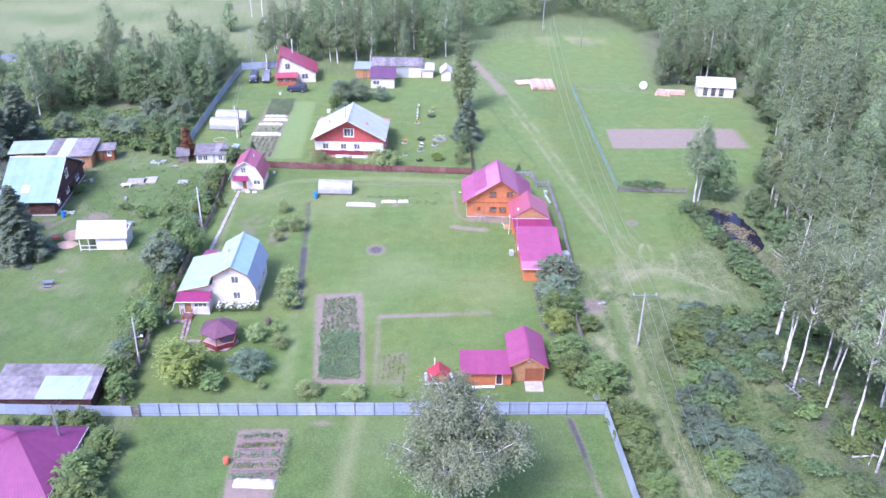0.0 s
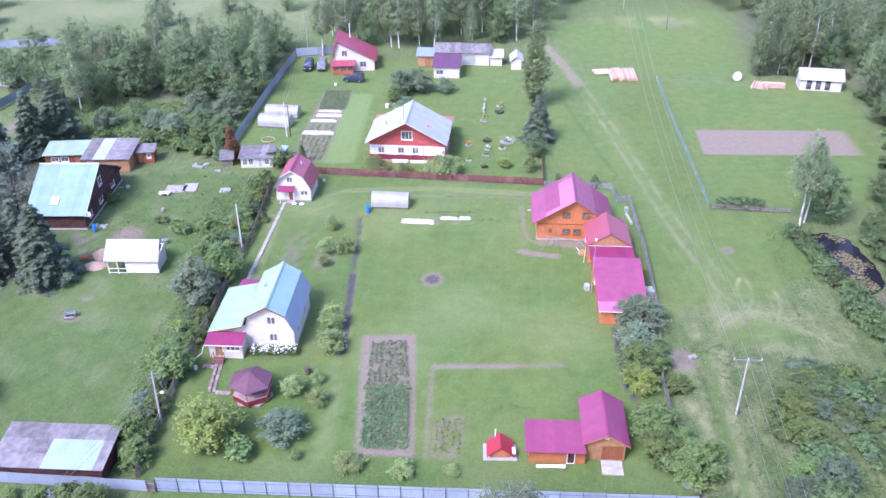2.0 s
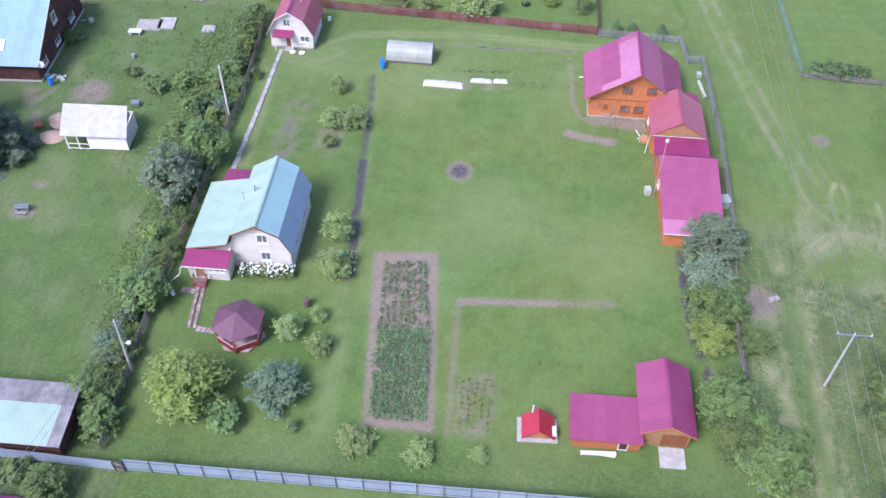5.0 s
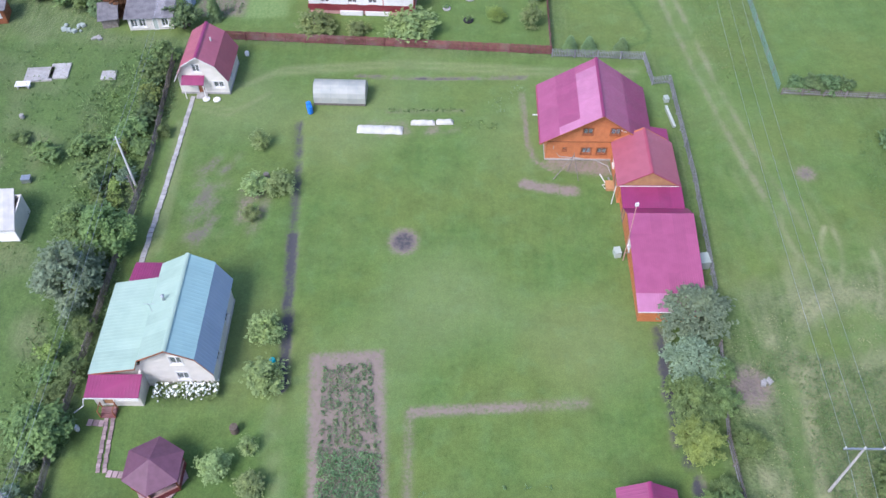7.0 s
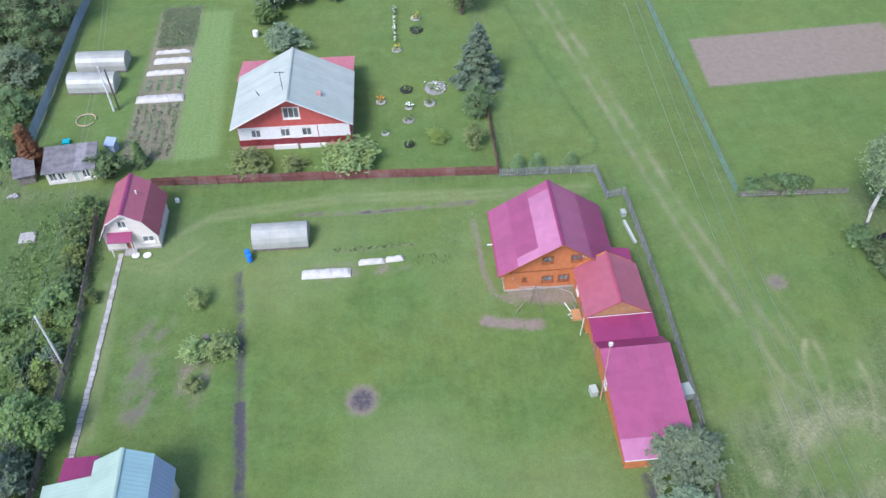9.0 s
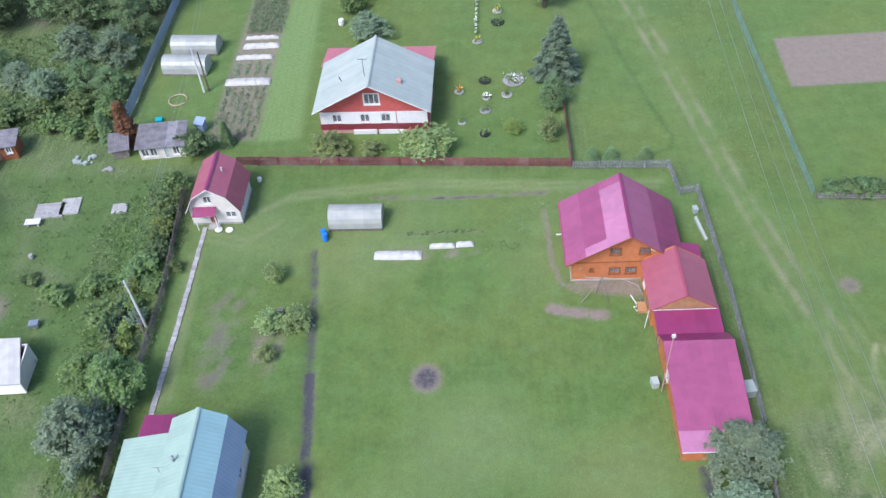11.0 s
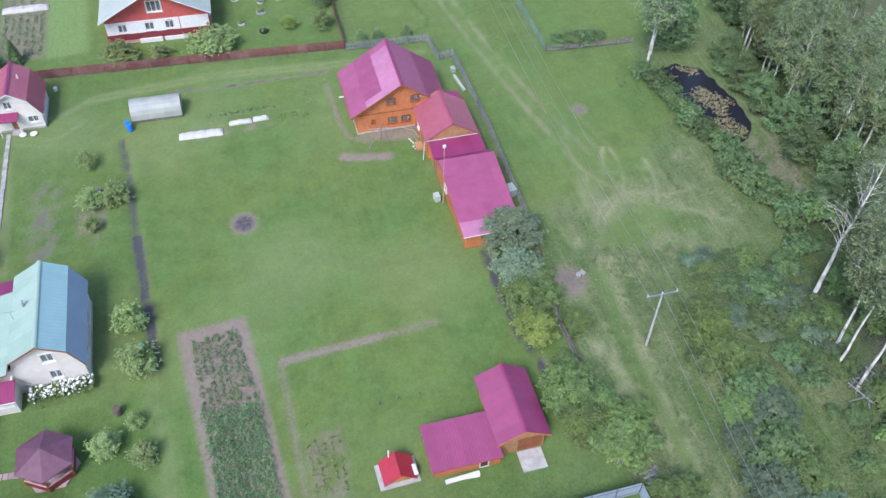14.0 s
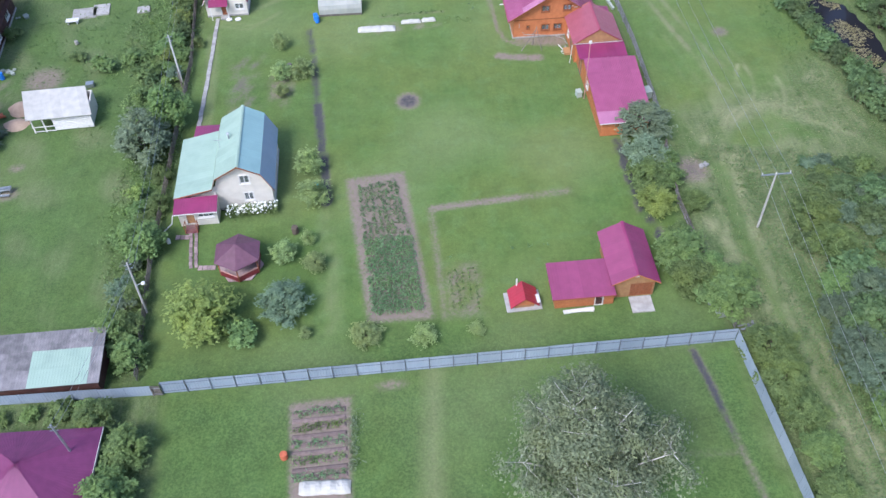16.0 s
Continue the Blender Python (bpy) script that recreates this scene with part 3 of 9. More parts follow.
    soil = np.maximum(soil, 0.7 * along(X, Y, [(-92, 165), (-89.5, 173), (-88.5, 182), (-80, 200)], 1.4, 0.8))
    soil = np.maximum(soil, 0.65 * along(X, Y, [(-60, 275), (-45, 281), (-20, 300)], 1.6, 1.2))
    soil = np.maximum(soil, 0.3 * along(X, Y, [(34.5, 198), (46, 197.5), (58, 193)], 0.8, 0.8))
    soil = np.maximum(soil, 0.5 * inside(X, Y, [(-64.5, 130), (-58.5, 130.5), (-58, 124), (-55.5, 120.5), (-58, 119.5), (-60, 124), (-62, 127)], 1) * np.clip(0.7 + nf, 0, 1))
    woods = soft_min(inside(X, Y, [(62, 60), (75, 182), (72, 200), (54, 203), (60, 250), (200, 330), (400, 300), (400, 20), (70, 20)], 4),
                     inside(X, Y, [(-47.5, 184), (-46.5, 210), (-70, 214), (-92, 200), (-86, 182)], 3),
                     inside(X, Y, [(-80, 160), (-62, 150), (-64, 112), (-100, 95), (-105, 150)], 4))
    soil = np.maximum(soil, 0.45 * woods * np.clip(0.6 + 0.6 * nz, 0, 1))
    wet_shade = 1.0 * along(X, Y, DITCH, 0.50, 0.3) * np.clip(0.85 + 0.45 * nf, 0, 1) * np.where(Y < 121, 1.0, 0.6)
    wet_shade = np.maximum(wet_shade, 0.95 * along(X, Y, DITCH_SOUTH[:3], 0.26, 0.3) * np.where(Y > 73.5, 1.0, 0.6))
    wet_shade = np.maximum(wet_shade, 0.8 * ditch_n * np.clip(0.6 + 0.6 * nf, 0, 1))
    wet_shade = np.maximum(wet_shade, 0.66 * spot(X, Y, -8.45, 119.8, 1.15, 1.25, 0.5))
    # Hedge foot: ditch water plus the hedge's shadow, painted as one dark strip.
    wet_shade = np.maximum(wet_shade, along(X, Y, [(14.9, 109.6), (15.0, 104), (15.1, 100), (15.7, 96), (16.6, 92)], 0.42, 0.5) * np.clip(0.75 + 0.7 * nf, 0, 1))
    wet_shade = np.maximum(wet_shade, 0.4 * spot(X, Y, 33.0, 129.3, 0.7, 0.7, 0.5))
    wet_shade = np.maximum(wet_shade, 0.35 * spot(X, Y, 22.2, 103.9, 1.2, 1.4, 0.8))
    wet_shade = np.maximum(wet_shade, 0.4 * along(X, Y, [(4.0, 141.5), (4.3, 133.5), (5.0, 130.8), (7.0, 129.4)], 0.12, 0.25))
    # Grove floor: dark litter and the canopy's shade, both painted into the ground.
    wet_shade = np.maximum(wet_shade, 0.55 * inside(X, Y, [(42, 93), (48, 101), (66, 106), (66, 56), (45, 56), (42, 74)], 3) * np.clip(0.75 + 0.7 * nz + 0.4 * nf, 0, 1))
    # The shade under the woods is painted on the floor too.
    wet_shade = np.maximum(wet_shade, 0.42 * woods)
    wet_shade = np.maximum(wet_shade, 0.36 * inside(X, Y, [(-30.5, 131), (-26.5, 131.5), (-27, 119), (-30.8, 119)], 1.2) * np.clip(0.5 + 0.8 * nf, 0, 1))
    # Thin dark line along the ploughed plot's south edge.
    wet_shade = np.maximum(wet_shade, 0.4 * along(X, Y, [(36.1, 161.6), (64.0, 162.3)], 0.2, 0.3))
    wet_shade = np.maximum(wet_shade, 0.5 * pond)
    deep_green = np.maximum(0.85 * left_lot, 0.8 * inside(X, Y, [(-33, 80), (19, 80), (20, 40), (-33, 40)], 1.5))
    deep_green = np.maximum(deep_green, 0.35 * inside(X, Y, [(-35, 84), (-20.5, 84), (-20.8, 150), (-35, 150)], 4))
    # Darker green band along the metal fence, centred on its north side.
    deep_green = np.maximum(deep_green, 0.95 * along(X, Y, [(-33, 82.0), (19, 82.2)], 2.6, 3.5)) * np.clip(0.85 + 0.25 * nz, 0, 1)
    bright = np.clip(0.5 + 0.34 * nb + 0.2 * nz + 0.15 * nf, 0, 1)
    oat = inside(X, Y, [(-29.7, 155), (-30.1, 188), (-25.0, 187.5), (-24.5, 155.5)], 0.45)
    bright = np.maximum(bright, 0.9 * inside(X, Y, [(1.0, 99), (8.5, 101), (8.0, 93), (4, 92.5)], 2))
    bright = np.maximum(bright, 0.72 * inside(X, Y, [(8.5, 149), (19.5, 150.2), (19.8, 153), (18.0, 160), (15.6, 172), (13.0, 186), (9.0, 190)], 0.6))
    tongue = inside(X, Y, [(27.4, 108.0), (30.0, 106.6), (33.2, 107.1), (35.1, 108.2), (38.5, 107.3), (36.0, 110.6), (34.1, 113.0), (29.8, 111.2)], 0.8)
    lane_s = along(X, Y, [(25.6, 104), (24.3, 95.6), (24.5, 92.6), (24.7, 89.7), (24.7, 86.0), (24.8, 80)], 0.55, 0.6)
    green = np.maximum(tongue, lane_s)
    dry = np.maximum(dry * (1 - 0.75 * green), 0.6 * along(X, Y, [(22.4, 96), (23.0, 91.5), (23.5, 88.5)], 0.4, 0.6) * np.clip(0.7 + 0.6 * nf, 0, 1))
    dry = np.maximum(dry, 0.55 * along(X, Y, [(25.7, 98), (25.6, 91.5), (25.7, 85.8), (25.6, 76)], 0.4, 0.6) * np.clip(0.7 + 0.6 * nf, 0, 1))
    rough = rough * (1 - 0.85 * green)
    bright = np.where(green > 0.3, 0.62, bright)
    deep_green = np.maximum(deep_green, 0.7 * rut)
    deep_green = np.maximum(deep_green, 0.9 * along(X, Y, [(17.0, 150.0), (19.6, 151.2), (20.0, 153), (18.2, 160), (15.8, 172), (13.2, 186)], 0.2, 0.3))
    bright = np.where(field_n > 0.3, np.maximum(bright, 0.8), bright)
    z = 0.05 * rough * nf + 0.02 * nf - 0.55 * pond - 0.28 * ditch - 0.12 * ditch_n - 0.15 * ditch_s
    z = z - 0.05
    far = np.clip((np.hypot(X - 10, Y - 150) - 260) / 400, 0, 1)
    z = z + far * 9 * (0.5 + 0.5 * np.sin(X / 310 + 1) * np.cos(Y / 270))
    rows, cols = X.shape
    V = np.stack([X, Y, z], -1).reshape(-1, 3)
    idx = np.arange(rows * cols).reshape(rows, cols)
    F = np.stack([idx[:-1, :-1], idx[:-1, 1:], idx[1:, 1:], idx[1:, :-1]], -1).reshape(-1, 4)
    me = fast_mesh("ground", V, F)
    for key, a in (("rough", rough), ("dry", dry), ("soil", soil), ("bright", bright), ("wet_shade", wet_shade), ("deep_green", deep_green), ("oat", oat)):
        me.attributes.new(key, "FLOAT", "POINT").data.foreach_set("value", np.clip(a, 0, 1).astype(np.float32).ravel())
    me.polygons.foreach_set("use_smooth", np.ones(len(F), bool))
    return me


def ground_mat():
    m = bpy.data.materials.new("grass_and_soil")
    m.use_nodes = True
    n, l = m.node_tree.nodes, m.node_tree.links
    b = n["Principled BSDF"]
    b.inputs["Roughness"].default_value, b.inputs["Specular IOR Level"].default_value = 0.9, 0.15
    b.inputs["Sheen Weight"].default_value, b.inputs["Sheen Roughness"].default_value = 0.28, 0.45
    b.inputs["Sheen Tint"].default_value = (0.72, 0.85, 0.42, 1)
    geo = n.new("ShaderNodeNewGeometry")

    def noise_at(scale, detail=6, lo=0.35, hi=0.65, stretch=None):
        t = n.new("ShaderNodeTexNoise")
        t.inputs["Scale"].default_value, t.inputs["Detail"].default_value = scale, detail
        if stretch:
            mp = n.new("ShaderNodeMapping")
            mp.inputs["Scale"].default_value, mp.inputs["Rotation"].default_value = stretch
            l.new(geo.outputs["Position"], mp.inputs[0])
            l.new(mp.outputs[0], t.inputs["Vector"])
        else:
            l.new(geo.outputs["Position"], t.inputs["Vector"])
        r = n.new("ShaderNodeMapRange")
        r.inputs[1].default_value, r.inputs[2].default_value = lo, hi
        l.new(t.outputs[0], r.inputs[0])
        return r.outputs[0]

    def blend(fac, a, c):
        x = n.new("ShaderNodeMix")
        x.data_type = "RGBA"
        for sock, v in ((x.inputs[0], fac), (x.inputs[6], a), (x.inputs[7], c)):
            if isinstance(v, tuple):
                sock.default_value = (*v, 1)
            elif isinstance(v, float):
                sock.default_value = v
            else:
                l.new(v, sock)
        return x.outputs[2]

    def maths(op, a, c):
        x = n.new("ShaderNodeMath")
        x.operation, x.use_clamp = op, op != "SUBTRACT"
        for sock, v in ((x.inputs[0], a), (x.inputs[1], c)):
            if isinstance(v, float):
                sock.default_value = v
            else:
                l.new(v, sock)
        return x.outputs[0]

    def mask(key, breakup, gain, crisp=0.0):
        """An attribute with its edge broken up by noise, which fades out where the mask is 0."""
        a = n.new("ShaderNodeAttribute")
        a.attribute_name = key
        d = maths("SUBTRACT", breakup, 0.5)
        e = n.new("ShaderNodeMath")
        e.operation = "MULTIPLY"
        l.new(d, e.inputs[0])
        l.new(a.outputs["Fac"], e.inputs[1])
        y = n.new("ShaderNodeMath")
        y.operation, y.use_clamp = "MULTIPLY_ADD", True
        l.new(e.outputs[0], y.inputs[0])
        y.inputs[1].default_value = gain
        l.new(a.outputs["Fac"], y.inputs[2])
        if crisp:
            mr = n.new("ShaderNodeMapRange")
            mr.interpolation_type = "SMOOTHSTEP"
            mr.inputs[1].default_value, mr.inputs[2].default_value = 0.44 - crisp, 0.44 + crisp
            mr.inputs[3].default_value, mr.inputs[4].default_value = 0.0, 0.94
            l.new(y.outputs[0], mr.inputs[0])
            return mr.outputs[0]
        return y.outputs[0]

    fine, mid, wide = noise_at(9.0, 8, 0.3, 0.7), noise_at(1.3, 7), noise_at(0.16, 5)
    mown = noise_at(1.0, 5, 0.35, 0.65, ((2.2, 0.12, 1.0), (0, 0, radians(-3))))
    coarse = noise_at(3.2, 8, 0.3, 0.7)
    br = n.new("ShaderNodeAttribute")
    br.attribute_name = "bright"
    lawn = blend(br.outputs["Fac"], (0.068, 0.130, 0.032), (0.118, 0.190, 0.054))
    lawn = blend(maths("MULTIPLY", fine, 0.45), lawn, (0.070, 0.118, 0.026))
    lawn = blend(maths("MULTIPLY", mid, 0.48), lawn, (0.112, 0.164, 0.042))
    lawn = blend(maths("MULTIPLY", mown, 0.36), lawn, (0.124, 0.178, 0.050))
    tuft = noise_at(4.2, 9, 0.42, 0.62)
    lawn = blend(maths("MULTIPLY", tuft, 0.35), lawn, (0.074, 0.125, 0.028))
    lawn = blend(maths("MULTIPLY", wide, 0.3), lawn, (0.115, 0.180, 0.046))
    lawn = blend(maths("MULTIPLY", noise_at(0.075, 5, 0.42, 0.62), 0.42), lawn, (0.140, 0.162, 0.040))
    clover = noise_at(0.55, 8, 0.52, 0.66)
    lawn = blend(maths("MULTIPLY", clover, 0.35), lawn, (0.120, 0.195, 0.066))
    wild = blend(coarse, (0.058, 0.104, 0.032), (0.135, 0.182, 0.066))
    wild = blend(maths("MULTIPLY", wide, 0.5), wild, (0.120, 0.150, 0.054))
    wild = blend(maths("MULTIPLY", tuft, 0.6), wild, (0.042, 0.076, 0.024))
    wild = blend(maths("MULTIPLY", mown, 0.3), wild, (0.215, 0.235, 0.115))
    deep_green = n.new("ShaderNodeAttribute")
    deep_green.attribute_name = "deep_green"
    deep = blend(tuft, (0.050, 0.096, 0.027), (0.090, 0.148, 0.042))
    lawn = blend(deep_green.outputs["Fac"], lawn, deep)
    col = blend(mask("rough", mid, 0.5), lawn, wild)
    # mottling: patches, tufts and single blades
    for scale, lo, hi, detail in ((0.42, 0.9, 1.1, 9), (2.1, 0.93, 1.07, 9), (11.0, 0.82, 1.18, 6)):
        t = n.new("ShaderNodeTexNoise")
        t.inputs["Scale"].default_value, t.inputs["Detail"].default_value, t.inputs["Roughness"].default_value = scale, detail, 0.62
        l.new(geo.outputs["Position"], t.inputs["Vector"])
        mr = n.new("ShaderNodeMapRange")
        mr.inputs[1].default_value, mr.inputs[2].default_value, mr.inputs[3].default_value, mr.inputs[4].default_value = 0.36, 0.64, lo, hi
        l.new(t.outputs[0], mr.inputs[0])
        hs = n.new("ShaderNodeHueSaturation")
        l.new(mr.outputs[0], hs.inputs["Value"])
        l.new(col, hs.inputs["Color"])
        col = hs.outputs[0]
    col = blend(mask("oat", mown, 0.4), col, blend(coarse, (0.125, 0.198, 0.062), (0.182, 0.250, 0.088)))
    straw = blend(coarse, (0.40, 0.36, 0.22), (0.25, 0.26, 0.13))
    col = blend(mask("dry", coarse, 1.0), col, straw)
    earth = blend(maths("MULTIPLY", mid, 0.6), (0.258, 0.194, 0.164), (0.182, 0.136, 0.118))
    earth = blend(maths("MULTIPLY", fine, 0.5), earth, (0.235, 0.185, 0.16))
    col = blend(mask("soil", coarse, 0.9, 0.42), col, earth)
    # Dark tone of water, damp soil, litter and the shade painted under trees.
    col = blend(mask("wet_shade", coarse, 0.6, 0.34), col, (0.058, 0.056, 0.066))
    l.new(col, b.inputs["Base Color"])
    rg = n.new("ShaderNodeAttribute")
    rg.attribute_name = "rough"
    bp = n.new("ShaderNodeBump")
    bp.inputs["Distance"].default_value = 0.10
    l.new(maths("MULTIPLY", rg.outputs["Fac"], 0.8), bp.inputs["Strength"])
    l.new(coarse, bp.inputs["Height"])
    bp2 = n.new("ShaderNodeBump")
    bp2.inputs["Strength"].default_value, bp2.inputs["Distance"].default_value = 0.3, 0.03
    l.new(fine, bp2.inputs["Height"])
    l.new(bp.outputs[0], bp2.inputs["Normal"])
    l.new(bp2.outputs[0], b.inputs["Normal"])
    return m


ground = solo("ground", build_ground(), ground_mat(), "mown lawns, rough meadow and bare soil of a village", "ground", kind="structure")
_w = G()
_w.v = [(44, 106, -0.26), (57, 106, -0.26), (57, 137, -0.26), (44, 137, -0.26)]
_w.f = [(0, 1, 2, 3)]
water = solo("water", _w, WATER, "dark still pond water with floating weed", "water", kind="structure")


# ---- building parts ----
def sheet_mesh(name, q, ribs, depth):
    """A ribbed sheet over the patch q (lower left, lower right, upper right, upper left)."""
    a, b, c, d = (Vector(p) for p in q)
    up = (b - a).cross(d - a).normalized()
    g = G()
    us = []
    for k in range(ribs):
        us += [((k + 0.0) / ribs, 0), ((k + 0.55) / ribs, 0), ((k + 0.65) / ribs, 1), ((k + 0.9) / ribs, 1)]
    us.append((1.0, 0))
    for u, h in us:
        g.v.append(tuple(a.lerp(b, u) + up * (0.012 + h * depth)))
        g.v.append(tuple(d.lerp(c, u) + up * (0.012 + h * depth)))
    for k in range(len(us) - 1):
        g.f.append((2 * k, 2 * k + 2, 2 * k + 3, 2 * k + 1))
    return g


def roof_plane(house, p0, p1, p2, p3, material, sheet=1.1, tiers=1, deck=None, name="roof", ribs=4, depth=0.008, swap=None):
    """A roof slope: a deck with ribbed sheets on it. p0 to p1 is the eave, p3 to p2 the ridge, counterclockwise from above.
    swap(i, n, j): another material for some sheets."""
    roof = part(name, G().slab(p0, p1, p2, p3, 0.08), deck or material, house)
    p0, p1, p2, p3 = (Vector(p) for p in (p0, p1, p2, p3))
    n = max(1, round((p1 - p0).length / sheet))

    def at(u, v):
        return p0.lerp(p1, u).lerp(p3.lerp(p2, u), v)
    for j in range(tiers):
        lift = (p1 - p0).cross(p3 - p0).normalized() * 0.012 * j
        v0, v1 = max(0, j / tiers - (0.02 if j else 0)), (j + 1) / tiers
        for i in range(n):
            q = [at(i / n, v0) + lift, at((i + 1) / n, v0) + lift, at((i + 1) / n, v1) + lift, at(i / n, v1) + lift]
            m = (swap(i, n, j) if swap else None) or material
            part("roof_sheet", sheet_mesh("roof_sheet", q, ribs, depth), m, roof)
    return roof


def wall(house, x, y, a, profile, openings, material, th=0.18, name="wall", label=""):
    """An upright wall from (x, y) in the direction a (degrees), outside to the right of it. profile: (u, top) along it;
    openings: (u0, u1, z0, z1, kind) with kind window, plain, door or hole."""
    us = sorted({u for u, _ in profile} | {u for o in openings for u in o[:2]})
    pu, ph = [p[0] for p in profile], [p[1] for p in profile]
    base = Matrix.Translation((x, y, 0)) @ Matrix.Rotation(radians(a), 4, "Z")
    g = G()

    def block(u0, u1, z00, z10, z01, z11):
        g.hexa([base @ Vector(c) for c in ((u0, 0, z00), (u1, 0, z10), (u1, th, z10), (u0, th, z00), (u0, 0, z01), (u1, 0, z11), (u1, th, z11), (u0, th, z01))])
    for u0, u1 in zip(us, us[1:]):
        h0, h1 = np.interp(u0, pu, ph), np.interp(u1, pu, ph)
        cuts = sorted((o[2], o[3]) for o in openings if o[0] <= u0 + 1e-6 and o[1] >= u1 - 1e-6)
        z = 0.0
        for c0, c1 in cuts:
            if c0 > z + 0.01:
                block(u0, u1, z, z, c0, c0)
            z = c1
        block(u0, u1, z, z, h0, h1)
    ob = part(name, g.weld(), material, house, label)
    for u0, u1, z0, z1, *kind in openings:
        opening(house, base, u0, u1, z0, z1, *(kind or ["window"]))
    return ob


def ring_frame(base, u0, u1, z0, z1, w, y0, y1):
    """A mitred rectangular frame in one piece."""
    o = [(u0, z0), (u1, z0), (u1, z1), (u0, z1)]
    i = [(u0 + w, z0 + w), (u1 - w, z0 + w), (u1 - w, z1 - w), (u0 + w, z1 - w)]
    g = G()
    for ring in (o, i):
        for y in (y0, y1):
            g.v += [tuple(base @ Vector((u, y, z))) for u, z in ring]
    for k in range(4):
        m = (k + 1) % 4
        g.f += [(k, m, 8 + m, 8 + k), (4 + m, 4 + k, 12 + k, 12 + m), (m, k, 4 + k, 4 + m), (8 + k, 8 + m, 12 + m, 12 + k)]
    return g


def opening(house, base, u0, u1, z0, z1, kind="window", leaf=None):
    if kind == "hole":
        return

    def bar(a, b, c, d, y0, y1):
        return [base @ Vector(p) for p in ((a, y0, c), (b, y0, c), (b, y1, c), (a, y1, c), (a, y0, d), (b, y0, d), (b, y1, d), (a, y1, d))]
    white = {"dark": DARK_METAL, "brown": BROWN_WOOD}.get(kind, WHITE_PAINT)
    casing = ring_frame(base, u0 - 0.08, u1 + 0.08, z0 - 0.08, z1 + 0.08, 0.10, -0.05, -0.002)
    if kind in ("door", "wood_door"):
        door = part("door", G().hexa(bar(u0 + 0.05, u1 - 0.05, z0, z1 - 0.05, 0.02, 0.07)), leaf or TAN_WOOD, house)
        part("door_frame", casing, white if kind == "door" else GREY_WOOD, door)
        part("handle", G().hexa(bar(u1 - 0.2, u1 - 0.1, z0 + 1.0, z0 + 1.05, -0.03, 0.02)), METAL, door, "metal handle")
        return
    win = part("window", ring_frame(base, u0 + 0.002, u1 - 0.002, z0 + 0.002, z1 - 0.002, 0.07, 0.03, 0.09), white, house)
    part("casing", casing, white, win)
    n = max(2, round((u1 - u0) / 0.6))
    for k in range(1, n):
        u = u0 + (u1 - u0) * k / n
        part("mullion", G().hexa(bar(u - 0.035, u + 0.035, z0 + 0.07, z1 - 0.07, 0.03, 0.085)), white, win)
    part("pane", G().hexa(bar(u0 + 0.05, u1 - 0.05, z0 + 0.05, z1 - 0.05, 0.055, 0.065)), GLASS, win, "dark window glass").visible_shadow = False
    part("sill", G().hexa(bar(u0 - 0.12, u1 + 0.12, z0 - 0.13, z0 - 0.08, -0.12, -0.002)), white, win)


def box_walls(house, x0, y0, x1, y1, h, material, front=(), right=(), back=(), left=(), gables="", gable=None, th=0.18, hs=None):
    """Four walls that butt at the corners. gables: which sides rise to the profile in gable, a list of (share of width, top)."""
    hf, hr, hb, hl = hs or (h, h, h, h)

    def prof(side, w, ht, cut):
        if side in gables:
            return [(u * w, z) for u, z in gable] if side in "fr" else [((1 - u) * w, z) for u, z in gable[::-1]]
        return [(0, ht), (w, ht)] if not isinstance(ht, tuple) else [(0, ht[0]), (w, ht[1])]
    wx, wy = x1 - x0, y1 - y0
    wall(house, x0, y0, 0, prof("f", wx, hf, 0), list(front), material, th)
    wall(house, x1, y1, 180, prof("b", wx, hb, 0), list(back), material, th)
    wall(house, x1, y0 + th, 90, prof("r", wy - 2 * th, hr, 0), list(right), material, th)
    wall(house, x0, y1 - th, 270, prof("l", wy - 2 * th, hl, 0), list(left), material, th)


def ridge_cap(house, a, b, material, w=0.2):
    a, b = Vector(a), Vector(b)
    side = Vector((-(b - a).y, (b - a).x, 0)).normalized() * w
    dz = Vector((0, 0, 0.05))
    g = G()
    g.hexa([a - side - dz * 0.6, b - side - dz * 0.6, b + side - dz * 0.6, a + side - dz * 0.6, a - side * 0.3 + dz, b - side * 0.3 + dz, b + side * 0.3 + dz, a + side * 0.3 + dz])
    part("ridge_cap", g, material, house)


def eave_board(house, a, b, material, h=0.18, th=0.04, out=(0, 0)):
    a, b = Vector(a), Vector(b)
    o = Vector((out[0], out[1], 0)).normalized() * th if any(out) else Vector((0, -th, 0))
    dz = Vector((0, 0, h))
    part("fascia", G().hexa([a + o - dz, b + o - dz, b - dz, a - dz, a + o, b + o, b, a]), material, house)


def rail_post(g, x, y, z0, z1, w=0.08):
    g.box(x, y, (z0 + z1) / 2, w, w, z1 - z0)


